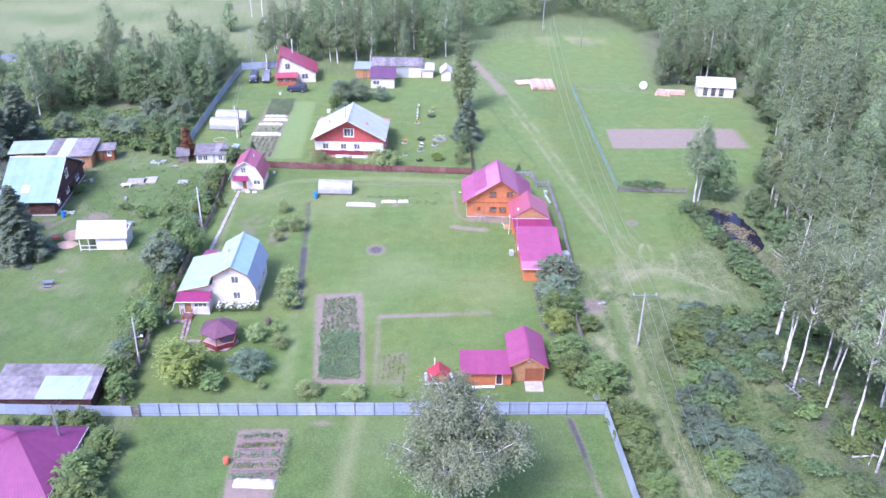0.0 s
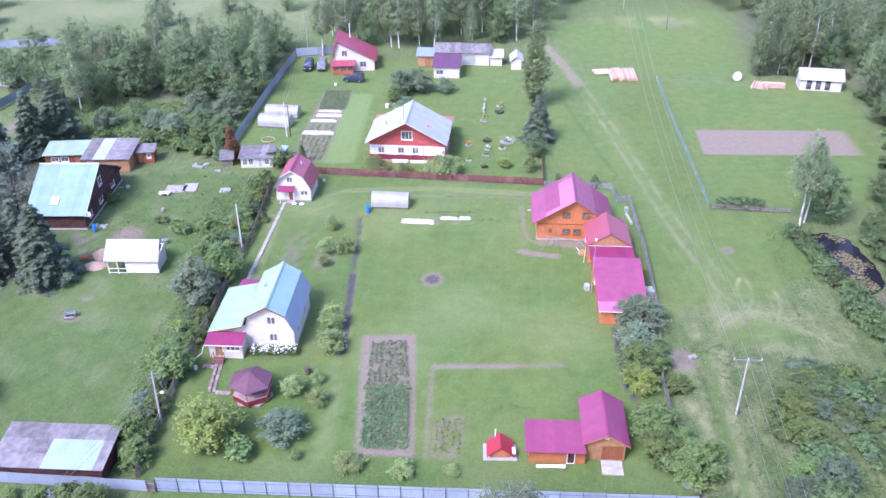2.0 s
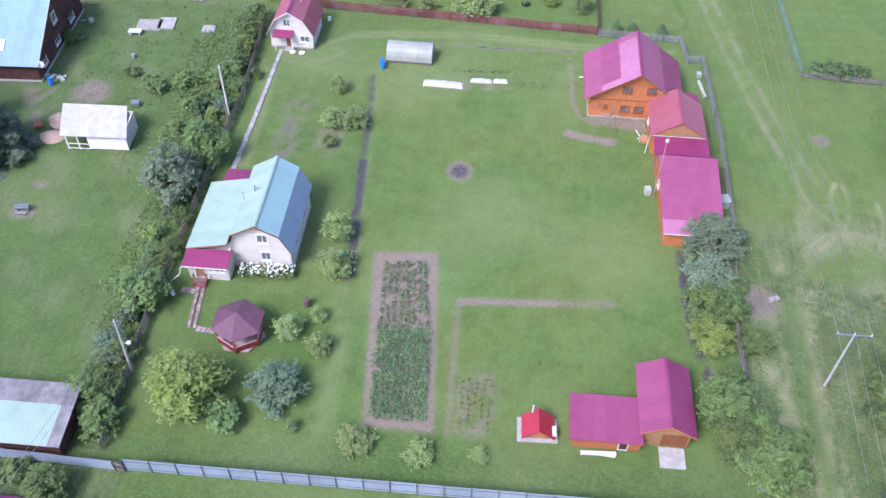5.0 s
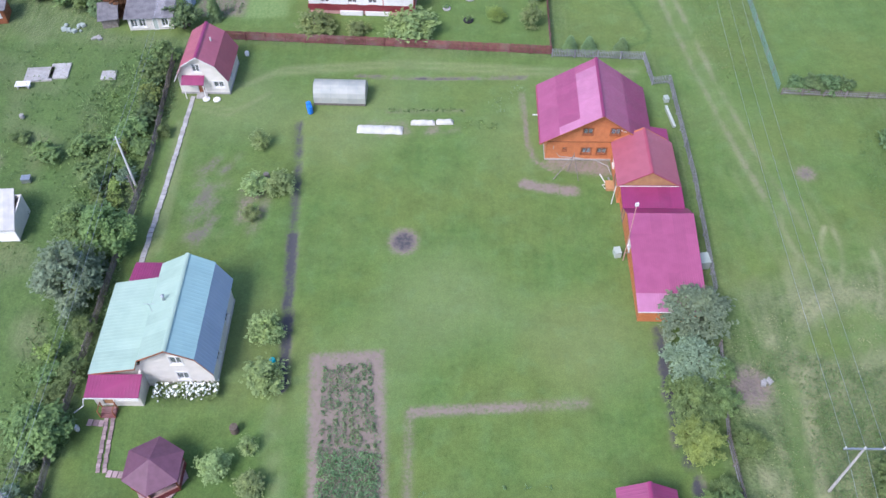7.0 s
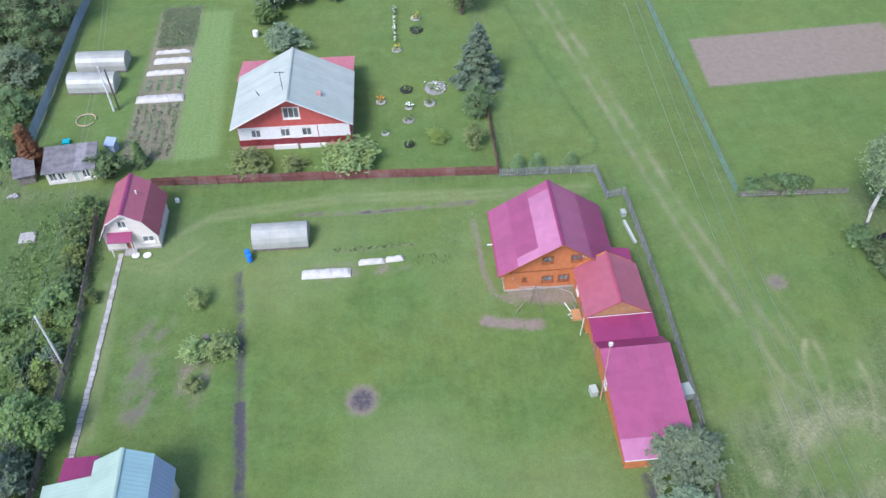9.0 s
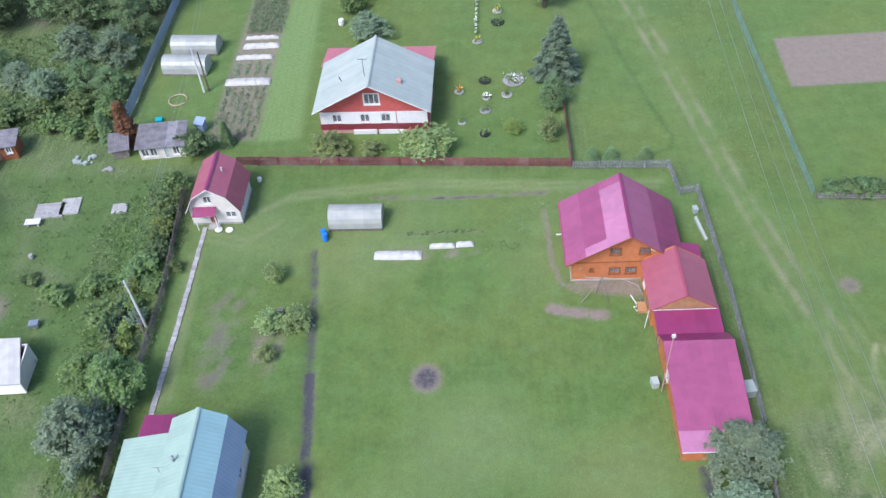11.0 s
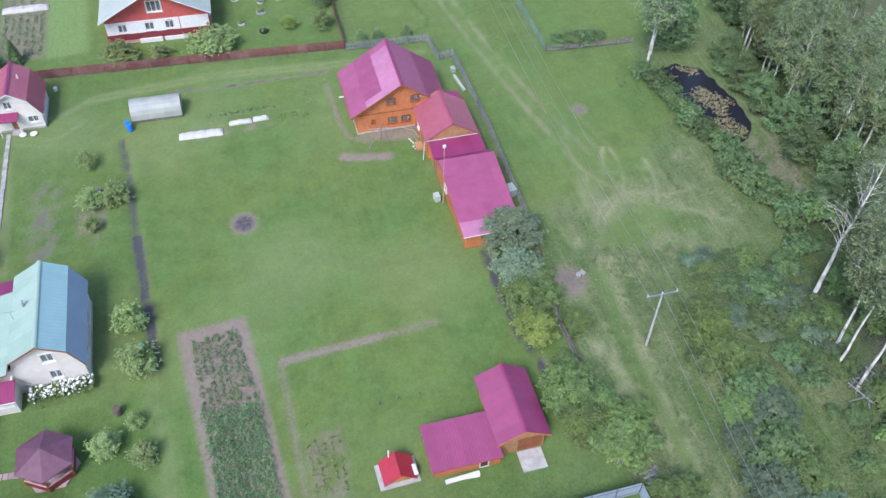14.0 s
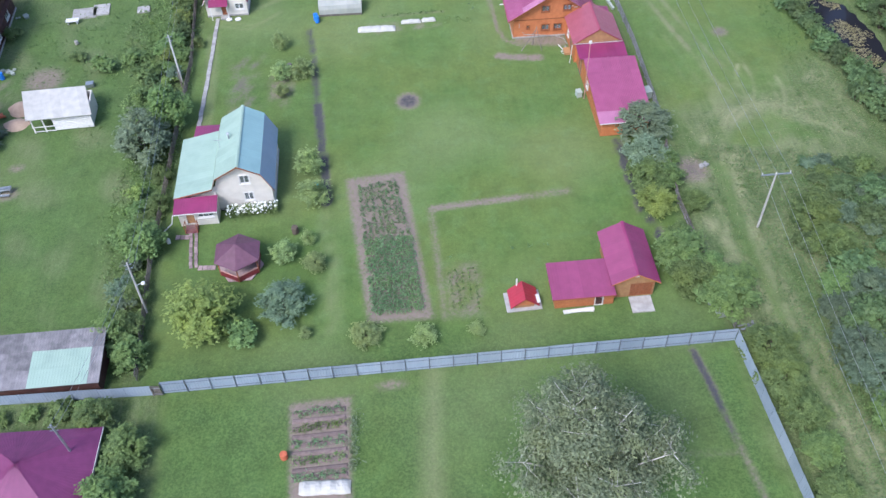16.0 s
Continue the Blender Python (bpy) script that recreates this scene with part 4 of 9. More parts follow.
# ---- the white house with the green roof ----
def white_house():
    h = thing("house", -26.8, 103.5, label="white sided house with an aqua gambrel roof and a red porch", category="house")
    # local: x from the ridge, y from the front wall
    gab = [(0, 3.35), (0.08, 4.8), (0.5, 6.25), (0.87, 5.0), (1.0, 2.95)]
    box_walls(h, -2.9, 0, 2.95, 9.0, 3.0, WHITE_WALL, gables="fb", gable=gab, hs=(3, 2.9, 3, 3.2),
              front=[(2.75, 3.75, 3.65, 4.75), (2.85, 3.8, 1.2, 2.3)], right=[(1.5, 2.6, 1.1, 2.3), (5.5, 6.6, 1.1, 2.3)])
    part("plinth", G().span(-2.95, 3.0, -0.05, 9.05, 0, 0.3), CONCRETE, h)
    # Upper right slope: same aqua, darkened in colour for facing off the sun.
    roof_plane(h, (2.2, -0.55, 5.2), (2.2, 9.5, 5.2), (0, 9.5, 6.45), (0, -0.55, 6.45), AQUA_SHADED, ribs=3)
    # Lower right slope: same aqua, its shade painted as blue-grey.
    roof_plane(h, (3.3, -0.5, 2.85), (3.3, 9.4, 2.85), (2.2, 9.4, 5.2), (2.2, -0.5, 5.2), STEEL_BLUE, ribs=3)
    roof_plane(h, (-2.6, 9.5, 4.95), (-2.6, -0.55, 4.95), (0, -0.55, 6.45), (0, 9.5, 6.45), AQUA, ribs=3)
    roof_plane(h, (-3.15, 9.4, 3.55), (-3.15, -0.5, 3.55), (-2.6, -0.5, 4.95), (-2.6, 9.4, 4.95), AQUA, ribs=3)
    roof_plane(h, (-7.35, 9.0, 2.65), (-7.35, -0.5, 2.65), (-3.1, -0.5, 3.58), (-3.1, 9.0, 3.58), AQUA, ribs=3, name="side_roof")
    ridge_cap(h, (0, -0.55, 6.5), (0, 9.5, 6.5), AQUA)
    for a, b in (((3.3, -0.56, 2.9), (2.2, -0.56, 5.25)), ((2.2, -0.56, 5.25), (0, -0.56, 6.5)), ((0, -0.56, 6.5), (-2.6, -0.56, 5.0)), ((-2.6, -0.56, 5.0), (-3.15, -0.56, 3.6))):
        eave_board(h, b, a, BROWN_WOOD, 0.16)
    eave_board(h, (-7.35, -0.52, 2.68), (-3.15, -0.52, 3.6), BROWN_WOOD, 0.14)
    # side rooms
    wall(h, -6.9, 0, 0, [(0, 2.62), (4.0, 3.4)], [], WHITE_WALL)
    wall(h, -2.9, 8.5, 180, [(0, 3.4), (4.0, 2.62)], [], WHITE_WALL)
    wall(h, -6.9, 8.32, 270, [(0, 2.6), (8.14, 2.6)], [(2, 3, 1, 2), (5, 6, 1, 2)], WHITE_WALL)
    # porch
    wall(h, -6.95, -2.0, 0, [(0, 2.3), (4.0, 2.3)], [(0.75, 1.65, 0.35, 2.15, "door"), (2.05, 3.7, 1.15, 2.0)], WHITE_WALL)
    wall(h, -2.95, -1.82, 90, [(0, 2.35), (1.8, 2.7)], [], WHITE_WALL)
    wall(h, -6.95, -0.02, 270, [(0, 2.7), (1.8, 2.35)], [(0.4, 1.3, 1.15, 2.0)], WHITE_WALL)
    roof_plane(h, (-7.25, -2.55, 2.32), (-2.7, -2.55, 2.32), (-2.7, -0.55, 2.80), (-7.25, -0.55, 2.66), CRIMSON, name="porch_roof")
    eave_board(h, (-7.25, -2.57, 2.34), (-2.7, -2.57, 2.34), WHITE_PAINT, 0.14)
    steps = G()
    for k in range(3):
        steps.span(-6.35, -5.1, -2.3 - 0.3 * (k + 1), -2.3 - 0.3 * k, 0, 0.42 - 0.13 * k)
    part("steps", steps, FENCE_RED, h, "brown wooden steps")
    for x in (-6.35, -5.1):
        for y in (-2.35, -3.15):
            part("rail_post", G().box(x, y, 0.55, 0.08, 0.08, 1.1), BROWN_WOOD, h)
        part("handrail", G().box(x, -2.75, 1.12, 0.06, 0.95, 0.06), BROWN_WOOD, h)
    part("gutter", G().tube([(-7.3, -2.6, 2.2), (-7.6, -2.7, 1.2), (-8.6, -2.9, 0.35)], [0.06] * 3), WHITE_PAINT, h, "white drain pipe")
    # back porch
    roof_plane(h, (-3.4, 11.6, 2.35), (-6.2, 11.6, 2.35), (-6.2, 8.9, 2.75), (-3.4, 8.9, 2.75), CRIMSON, name="back_porch_roof")
    for x in (-3.6, -6.0):
        part("post", G().box(x, 11.3, 1.15, 0.12, 0.12, 2.3), WHITE_PAINT, h)
    part("chimney", G().tube([(-1.3, 5.0, 5.6), (-1.3, 5.0, 6.35)], [0.11, 0.11], 10), METAL, h, "metal flue pipe")
    part("flue_hood", G().lathe([(0.2, 6.35), (0.03, 6.55)], 10, -1.3, 5.0), METAL, h)
    part("antenna", G().tube([(-2.3, 4.2, 5.1), (-2.3, 4.2, 6.3)], [0.03, 0.02], 5).box(-2.3, 4.2, 6.25, 0.9, 0.04, 0.04), METAL, h, "thin television aerial")
    return h


# ---- small gambrel house ----
def small_house():
    h = thing("small_house", -31.8, 141.2, -1, label="small white guest house with a crimson gambrel roof", category="house")
    gab = [(0, 2.3), (0.16, 4.2), (0.5, 5.3), (0.84, 4.2), (1.0, 2.3)]
    box_walls(h, -2.75, 0, 2.75, 5.4, 2.3, WHITE_WALL, gables="fb", gable=gab, hs=(2.3, 2.3, 2.3, 2.3),
              front=[(2.0, 2.75, 0.15, 2.0, "door", BROWN_WOOD), (1.9, 2.75, 3.15, 4.15), (3.9, 5.05, 1.0, 1.85)], right=[(1.2, 2.2, 1.0, 1.9)])
    part("plinth", G().span(-2.8, 2.8, -0.05, 5.45, 0, 0.22), CONCRETE, h)
    for sx in (1, -1):
        e = ((3.05 * sx, -0.5, 2.15), (3.05 * sx, 5.8, 2.15), (1.85 * sx, 5.8, 4.3), (1.85 * sx, -0.5, 4.3))
        t = ((1.85 * sx, -0.5, 4.3), (1.85 * sx, 5.8, 4.3), (0, 5.8, 5.5), (0, -0.5, 5.5))
        for q in (e, t):
            q = q if sx > 0 else (q[1], q[0], q[3], q[2])
            roof_plane(h, *q, ROSE, ribs=3)
        eave_board(h, *(((0, -0.52, 5.55), (1.85 * sx, -0.52, 4.35))[::-sx]), WHITE_PAINT, 0.14)
        eave_board(h, *(((1.85 * sx, -0.52, 4.35), (3.05 * sx, -0.52, 2.2))[::-sx]), WHITE_PAINT, 0.14)
    ridge_cap(h, (0, -0.5, 5.55), (0, 5.8, 5.55), CRIMSON)
    roof_plane(h, (-2.2, -1.1, 2.15), (0.35, -1.1, 2.15), (0.35, -0.02, 2.65), (-2.2, -0.02, 2.65), CRIMSON, name="awning")
    for x in (-2.0, 0.2):
        part("awning_post", G().box(x, -0.95, 1.07, 0.09, 0.09, 2.15), WHITE_PAINT, h)
    part("doorstep", G().span(-0.95, 0.25, -0.9, -0.06, 0, 0.16), CONCRETE, h)
    part("flue", G().tube([(0.9, 3.2, 4.6), (0.9, 3.2, 5.4)], [0.09, 0.09], 8), WHITE_PAINT, h)
    return h


# ---- orange house with the row of outbuildings ----
def orange_house():
    h = thing("barn_house", 11.3, 131.5, -0.5, label="orange plank house with a magenta ribbed metal roof", category="house")
    gab = [(0, 2.95), (0.5, 6.4), (1.0, 2.65)]
    box_walls(h, -5.3, -0.46, 5.3, 7.6, 3.0, ORANGE, gables="fb", gable=gab, hs=(3, 2.65, 3, 2.95),
              front=[(3.6, 4.6, 3.75, 4.55, "brown"), (6.4, 7.4, 3.75, 4.55, "brown"), (1.75, 2.1, 1.4, 1.8, "brown"), (3.7, 4.7, 1.0, 1.8, "brown"), (5.3, 6.3, 1.0, 1.8, "brown")], left=[(2.5, 3.5, 1.0, 1.9)])
    part("plinth", G().span(-5.36, 5.36, -0.52, 7.66, 0, 0.2), CONCRETE, h, "pale concrete plinth")
    part("belt_board", G().span(-5.2, 1.5, -0.505, -0.463, 2.6, 2.72), BROWN_WOOD, h)
    part("wall_bracket", G().box(2.6, -0.5, 4.15, 0.5, 0.05, 0.06).box(2.85, -0.5, 4.3, 0.06, 0.05, 0.36).box(2.2, -0.5, 4.32, 0.14, 0.05, 0.14), WHITE_PAINT, h, "white bent bracket on the gable")

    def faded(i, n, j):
        return CRIMSON_FADED if (j == 2 and i > 0) or (j == 1 and i == n - 1) else (CRIMSON_DULL_LIT if j == 1 else None)
    # Left slope mostly lighter crimson; right slope deeper crimson on its lower half.
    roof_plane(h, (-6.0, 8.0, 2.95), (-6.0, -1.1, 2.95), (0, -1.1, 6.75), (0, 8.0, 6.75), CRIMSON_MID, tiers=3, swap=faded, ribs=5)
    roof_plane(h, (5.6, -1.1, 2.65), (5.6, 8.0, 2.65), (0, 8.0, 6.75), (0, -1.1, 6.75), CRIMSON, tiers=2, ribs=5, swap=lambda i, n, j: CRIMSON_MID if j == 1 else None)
    ridge_cap(h, (0, -1.1, 6.8), (0, 8.0, 6.8), CRIMSON)
    eave_board(h, (-6.0, -1.12, 3.0), (0, -1.12, 6.8), BROWN_WOOD)
    eave_board(h, (0, -1.12, 6.8), (5.6, -1.12, 2.7), BROWN_WOOD)
    part("gutter", G().tube([(-6.05, -1.1, 2.85), (-6.05, 8.0, 2.85)], [0.07, 0.07], 8), CHERRY, h)
    part("roof_pipe", G().tube([(-5.4, 3.6, 2.6), (-6.6, 3.6, 2.6)], [0.07, 0.07], 8), WHITE_PAINT, h, "white pipe stub")
    # rear lean-to
    part("rear_room", G().span(5.35, 7.1, 0.3, 1.6, 0, 2.4), ORANGE, h)
    roof_plane(h, (7.4, -0.3, 2.35), (7.4, 1.9, 2.35), (5.3, 1.9, 2.7), (5.3, -0.3, 2.7), CRIMSON, name="rear_roof")
    part("drain_pipe", G().tube([(-4.6, -0.9, 2.4), (-4.5, -0.35, 1.4), (-3.8, -0.5, 0.5), (-2.2, -0.5, 0.35), (0, -0.75, 0.25), (1.2, -1.5, 0.2), (1.5, -2.7, 0.12)], [0.045] * 7), CONCRETE, h, "white plastic drain pipe")
    return h


def annex():
    h = thing("annex", 15.6, 125.0, label="orange plank bathhouse with a dusty red gable roof", category="shed")
    gab = [(0, 3.1), (0.5, 4.8), (1.0, 3.1)]
    box_walls(h, -2.7, 0, 2.7, 6.0, 3.1, ORANGE, gables="fb", gable=gab, left=[(3.2, 4.0, 0.1, 2.0, "wood_door"), (1.2, 1.9, 1.1, 1.8)])
    for sx in (1, -1):
        q = ((3.1 * sx, -0.5, 3.05), (3.1 * sx, 5.6, 3.05), (0, 5.6, 5.0), (0, -0.5, 5.0))
        roof_plane(h, *(q if sx > 0 else (q[1], q[0], q[3], q[2])), ROSE, ribs=4)
        eave_board(h, *(((0, -0.52, 5.05), (3.1 * sx, -0.52, 3.1))[::-sx]), CHERRY, 0.1)
    ridge_cap(h, (0, -0.5, 5.05), (0, 5.6, 5.05), CHERRY)
    eave_board(h, (-3.1, -0.52, 3.12), (3.1, -0.52, 3.12), WHITE_PAINT, 0.07)
    part("gable_board", G().hexa([Vector(p) for p in ((-2.7, -0.42, 3.1), (2.7, -0.42, 3.1), (2.7, -0.38, 3.1), (-2.7, -0.38, 3.1), (-0.05, -0.42, 4.8), (0.05, -0.42, 4.8), (0.05, -0.38, 4.8), (-0.05, -0.38, 4.8))]), TAN_WOOD, h)
    part("downpipe", G().tube([(-3.2, -0.4, 2.9), (-3.3, -0.3, 0.2)], [0.05, 0.05]), WHITE_PAINT, h)
    part("porch_step", G().span(-3.6, -2.75, 1.6, 2.8, 0, 0.35), TAN_WOOD, h)
    return h


def long_shed():
    h = thing("long_shed", 13.2, 110.6, label="long orange plank outbuilding with a magenta metal roof", category="shed")
    box_walls(h, 0, 0, 5.5, 14.3, 2.3, ORANGE, hs=(2.2, (2.2, 2.5), 2.4, (2.5, 2.2)), left=[(1.5, 2.4, 0.1, 2.0, "wood_door"), (6, 6.8, 1.1, 1.8)])
    roof_plane(h, (-0.35, -0.5, 2.25), (5.9, -0.5, 2.25), (5.9, 9.7, 3.8), (-0.35, 9.7, 3.8), CRIMSON_MID, tiers=5, ribs=5,
               swap=lambda i, n, j: CRIMSON_FADED if j == 0 else None)
    roof_plane(h, (5.9, 11.4, 2.62), (-0.35, 11.4, 2.62), (-0.35, 9.7, 3.8), (5.9, 9.7, 3.8), CRIMSON, name="rear_slope", ribs=5)
    roof_plane(h, (-0.4, 11.3, 2.62), (5.6, 11.3, 2.62), (5.6, 14.4, 3.0), (-0.4, 14.4, 3.0), CRIMSON, name="link_roof", ribs=5)
    for x, a in ((0, 1), (5.32, 1)):
        part("gable", G().hexa([Vector(p) for p in ((x, 0.18, 2.2), (x + 0.18, 0.18, 2.2), (x + 0.18, 11.2, 2.45), (x, 11.2, 2.45), (x, 0.18, 2.22), (x + 0.18, 0.18, 2.22), (x + 0.18, 9.7, 3.7), (x, 9.7, 3.7))]), ORANGE, h)
    eave_board(h, (-0.35, -0.52, 2.28), (5.9, -0.52, 2.28), WHITE_PAINT, 0.1)
    part("aerial_mast", G().tube([(-0.48, 7.0, 0.0), (-0.46, 7.05, 4.0), (-0.48, 7.0, 8.0)], [0.05, 0.045, 0.04], 8), PINK_STONE, h, "tall thin pale mast with a small square box")
    part("mast_box", G().box(-0.48, 7.0, 8.1, 0.3, 0.2, 0.34, 10), WHITE_PAINT, h)
    for z in (1.2, 2.1):
        part("mast_clamp", G().box(-0.25, 7.0, z, 0.5, 0.05, 0.05), METAL, h)
    return h


# ---- red house behind the fence ----
def red_house():
    h = thing("red_house", -15.2, 156.1, -2.3, label="red and white plank house with a wide pale metal roof", category="house")
    gab = [(0, 4.1), (0.5, 7.5), (1.0, 4.1)]
    front = [(1.5, 2.6, 1.6, 2.7), (4.9, 6.0, 1.6, 2.7), (7.4, 8.5, 1.6, 2.7), (5.6, 7.4, 4.2, 5.7)]
    box_walls(h, -6.5, 0, 6.5, 8.2, 4.0, RED_PAINT, gables="fb", gable=gab, front=front, right=[(2, 3, 1.6, 2.7), (6, 7, 1.6, 2.7)])
    for a, b in ((0.05, 1.42), (2.68, 4.82), (6.08, 7.32), (8.58, 9.2), (9.3, 12.95)):
        part("siding_panel", G().span(-6.5 + a, -6.5 + b, -0.05, -0.003, 1.35, 3.1), WHITE_PAINT, h, "white siding panel")
    for a, b in ((1.42, 2.68), (4.82, 6.08), (7.32, 8.58)):
        part("siding_panel", G().span(-6.5 + a, -6.5 + b, -0.05, -0.003, 2.85, 3.1), WHITE_PAINT, h)
    part("skirt", G().span(-6.6, 6.6, -0.08, -0.003, 0.45, 1.3), DEEP_RED, h)
    part("plinth", G().span(-6.6, 6.6, -0.1, 8.3, 0, 0.42), PINK_STONE, h)
    part("cellar_front", G().span(-2.6, 0.2, -0.4, -0.12, 0, 0.55), WHITE_PAINT, h)
    part("cellar_front", G().span(0.5, 3.5, -0.35, -0.12, 0, 0.5), WHITE_PAINT, h)
    roof_plane(h, (-7.0, 8.9, 3.95), (-7.0, -1.4, 3.95), (0, -1.4, 7.75), (0, 8.9, 7.75), PALE_ROOF, sheet=0.8, ribs=1, depth=0.012)
    roof_plane(h, (7.0, -1.4, 3.95), (7.0, 8.9, 3.95), (0, 8.9, 7.75), (0, -1.4, 7.75), PALE_ROOF, sheet=0.8, ribs=1, depth=0.012)
    ridge_cap(h, (0, -1.4, 7.8), (0, 8.9, 7.8), PALE_ROOF)
    eave_board(h, (-7.0, -1.42, 4.0), (0, -1.42, 7.8), WHITE_PAINT, 0.1)
    eave_board(h, (0, -1.42, 7.8), (7.0, -1.42, 4.0), WHITE_PAINT, 0.1)
    part("rear_wing", G().span(-6.9, 6.3, 8.35, 13.4, 0, 2.7), RED_PAINT, h)
    roof_plane(h, (6.8, 14.0, 2.75), (-7.35, 14.0, 2.75), (-7.35, 8.6, 3.6), (6.8, 8.6, 3.6), CORAL, name="rear_roof", ribs=3)
    part("chimney", G().span(3.0, 3.5, 1.5, 2.0, 5.0, 6.4), PINK_STONE, h, "brick chimney")
    part("flue", G().tube([(-3.7, 2.6, 5.6), (-3.9, 2.2, 6.6)], [0.06, 0.05]), DARK_METAL, h)
    part("mast", G().tube([(-0.6, 1.0, 7.2), (-0.6, 1.0, 10.0)], [0.04, 0.03]).box(-0.6, 1.0, 9.8, 1.1, 0.05, 0.05), DARK_METAL, h, "thin television mast")
    return h


# ---- garage, well house ----
def garage():
    h = thing("garage", 11.45, 87.0, label="tan plank garage with a magenta metal roof and side annex", category="garage")
    gab = [(0, 2.35), (0.5, 3.4), (1.0, 2.2)]
    box_walls(h, -1.95, 0, 1.95, 6.2, 2.3, TAN_WOOD, gables="fb", gable=gab, hs=(2.3, 2.2, 2.3, 2.35), front=[(1.55, 3.75, 0.06, 1.9, "hole")])
    door = part("garage_door", G().span(-0.38, 1.78, 0.05, 0.1, 0.06, 1.9), BROWN_WOOD, h, "brown plank garage door")
    for k in range(5):
        part("door_plank", G().span(-0.36 + k * 0.43, 0.03 + k * 0.43, 0.03, 0.048, 0.08, 1.88), BROWN_WOOD, door)
    # Left slope in a lighter crimson than the right: sunlight put into the colour.
    roof_plane(h, (-2.4, 6.6, 2.4), (-2.4, -0.4, 2.4), (0, -0.4, 3.65), (0, 6.6, 3.65), CRIMSON_DULL_LIT, ribs=4)
    roof_plane(h, (2.35, -0.4, 2.2), (2.35, 6.6, 2.2), (0, 6.6, 3.65), (0, -0.4, 3.65), CRIMSON, ribs=4)
    ridge_cap(h, (0, -0.4, 3.7), (0, 6.6, 3.7), CRIMSON)
    eave_board(h, (-2.4, -0.42, 2.45), (0, -0.42, 3.7), ORANGE, 0.12)
    eave_board(h, (0, -0.42, 3.7), (2.35, -0.42, 2.25), ORANGE, 0.12)
    part("gable_vent", G().span(-0.25, 0.25, -0.03, -0.002, 2.85, 3.05), WHITE_PAINT, h)
    # annex
    wall(h, -7.8, -0.7, 0, [(0, 1.95), (5.7, 1.95)], [(3.9, 4.6, 0.1, 1.8, "door", DARK_WOOD)], ORANGE)
    wall(h, -7.8, 2.6, 270, [(0, 2.25), (3.1, 1.98)], [], ORANGE)
    wall(h, -2.0, 2.8, 180, [(0, 2.25), (5.8, 2.25)], [], ORANGE)
    wall(h, -2.1, -0.52, 90, [(0, 1.95), (0.52, 2.0)], [], ORANGE)
    roof_plane(h, (-8.2, -1.2, 1.98), (-2.1, -1.2, 1.98), (-2.1, 3.1, 2.36), (-8.2, 3.1, 2.36), CRIMSON_DULL_LIT, name="annex_roof", ribs=4)
    eave_board(h, (-8.2, -1.22, 2.0), (-2.1, -1.22, 2.0), CHERRY, 0.1)
    return h


def well_house():
    h = thing("well", 0.75, 87.5, 2, label="low well house with a bright red gable roof on slabs", category="well")
    part("slab", G().span(-1.75, 1.7, -1.2, 1.2, 0, 0.1), CONCRETE, h, "pale concrete apron")
    part("box", G().span(-0.95, 0.95, -0.8, 0.8, 0.1, 0.7), TAN_WOOD, h)
    red = mat("bright_red_roof", (0.40, 0.03, 0.05), (0.34, 0.026, 0.042), 1.5, 0.35, vary=0.05, spec=0.6)
    for sx in (1, -1):
        q = ((1.4 * sx, -1.15, 0.55), (1.4 * sx, 1.15, 0.55), (0, 1.15, 1.75), (0, -1.15, 1.75))
        roof_plane(h, *(q if sx > 0 else (q[1], q[0], q[3], q[2])), red, ribs=3)
    g = G()
    g.v = [(-1.1, -0.95, 0.6), (1.1, -0.95, 0.6), (0, -0.95, 1.6), (-1.1, -0.9, 0.6), (1.1, -0.9, 0.6), (0, -0.9, 1.6)]
    g.f = [(0, 1, 2), (5, 4, 3), (0, 3, 4, 1), (1, 4, 5, 2), (2, 5, 3, 0)]
    part("gable", g, ORANGE, h)
    part("hatch", G().span(0.75, 1.55, -0.9, 0.1, 0.68, 0.74), WHITE_PAINT, h, "white hatch board")
    part("pipe", G().tube([(-0.5, 1.0, 0.8), (-0.5, 1.0, 2.3)], [0.07, 0.07], 8), WHITE_PAINT, h, "white vent pipe")
    return h


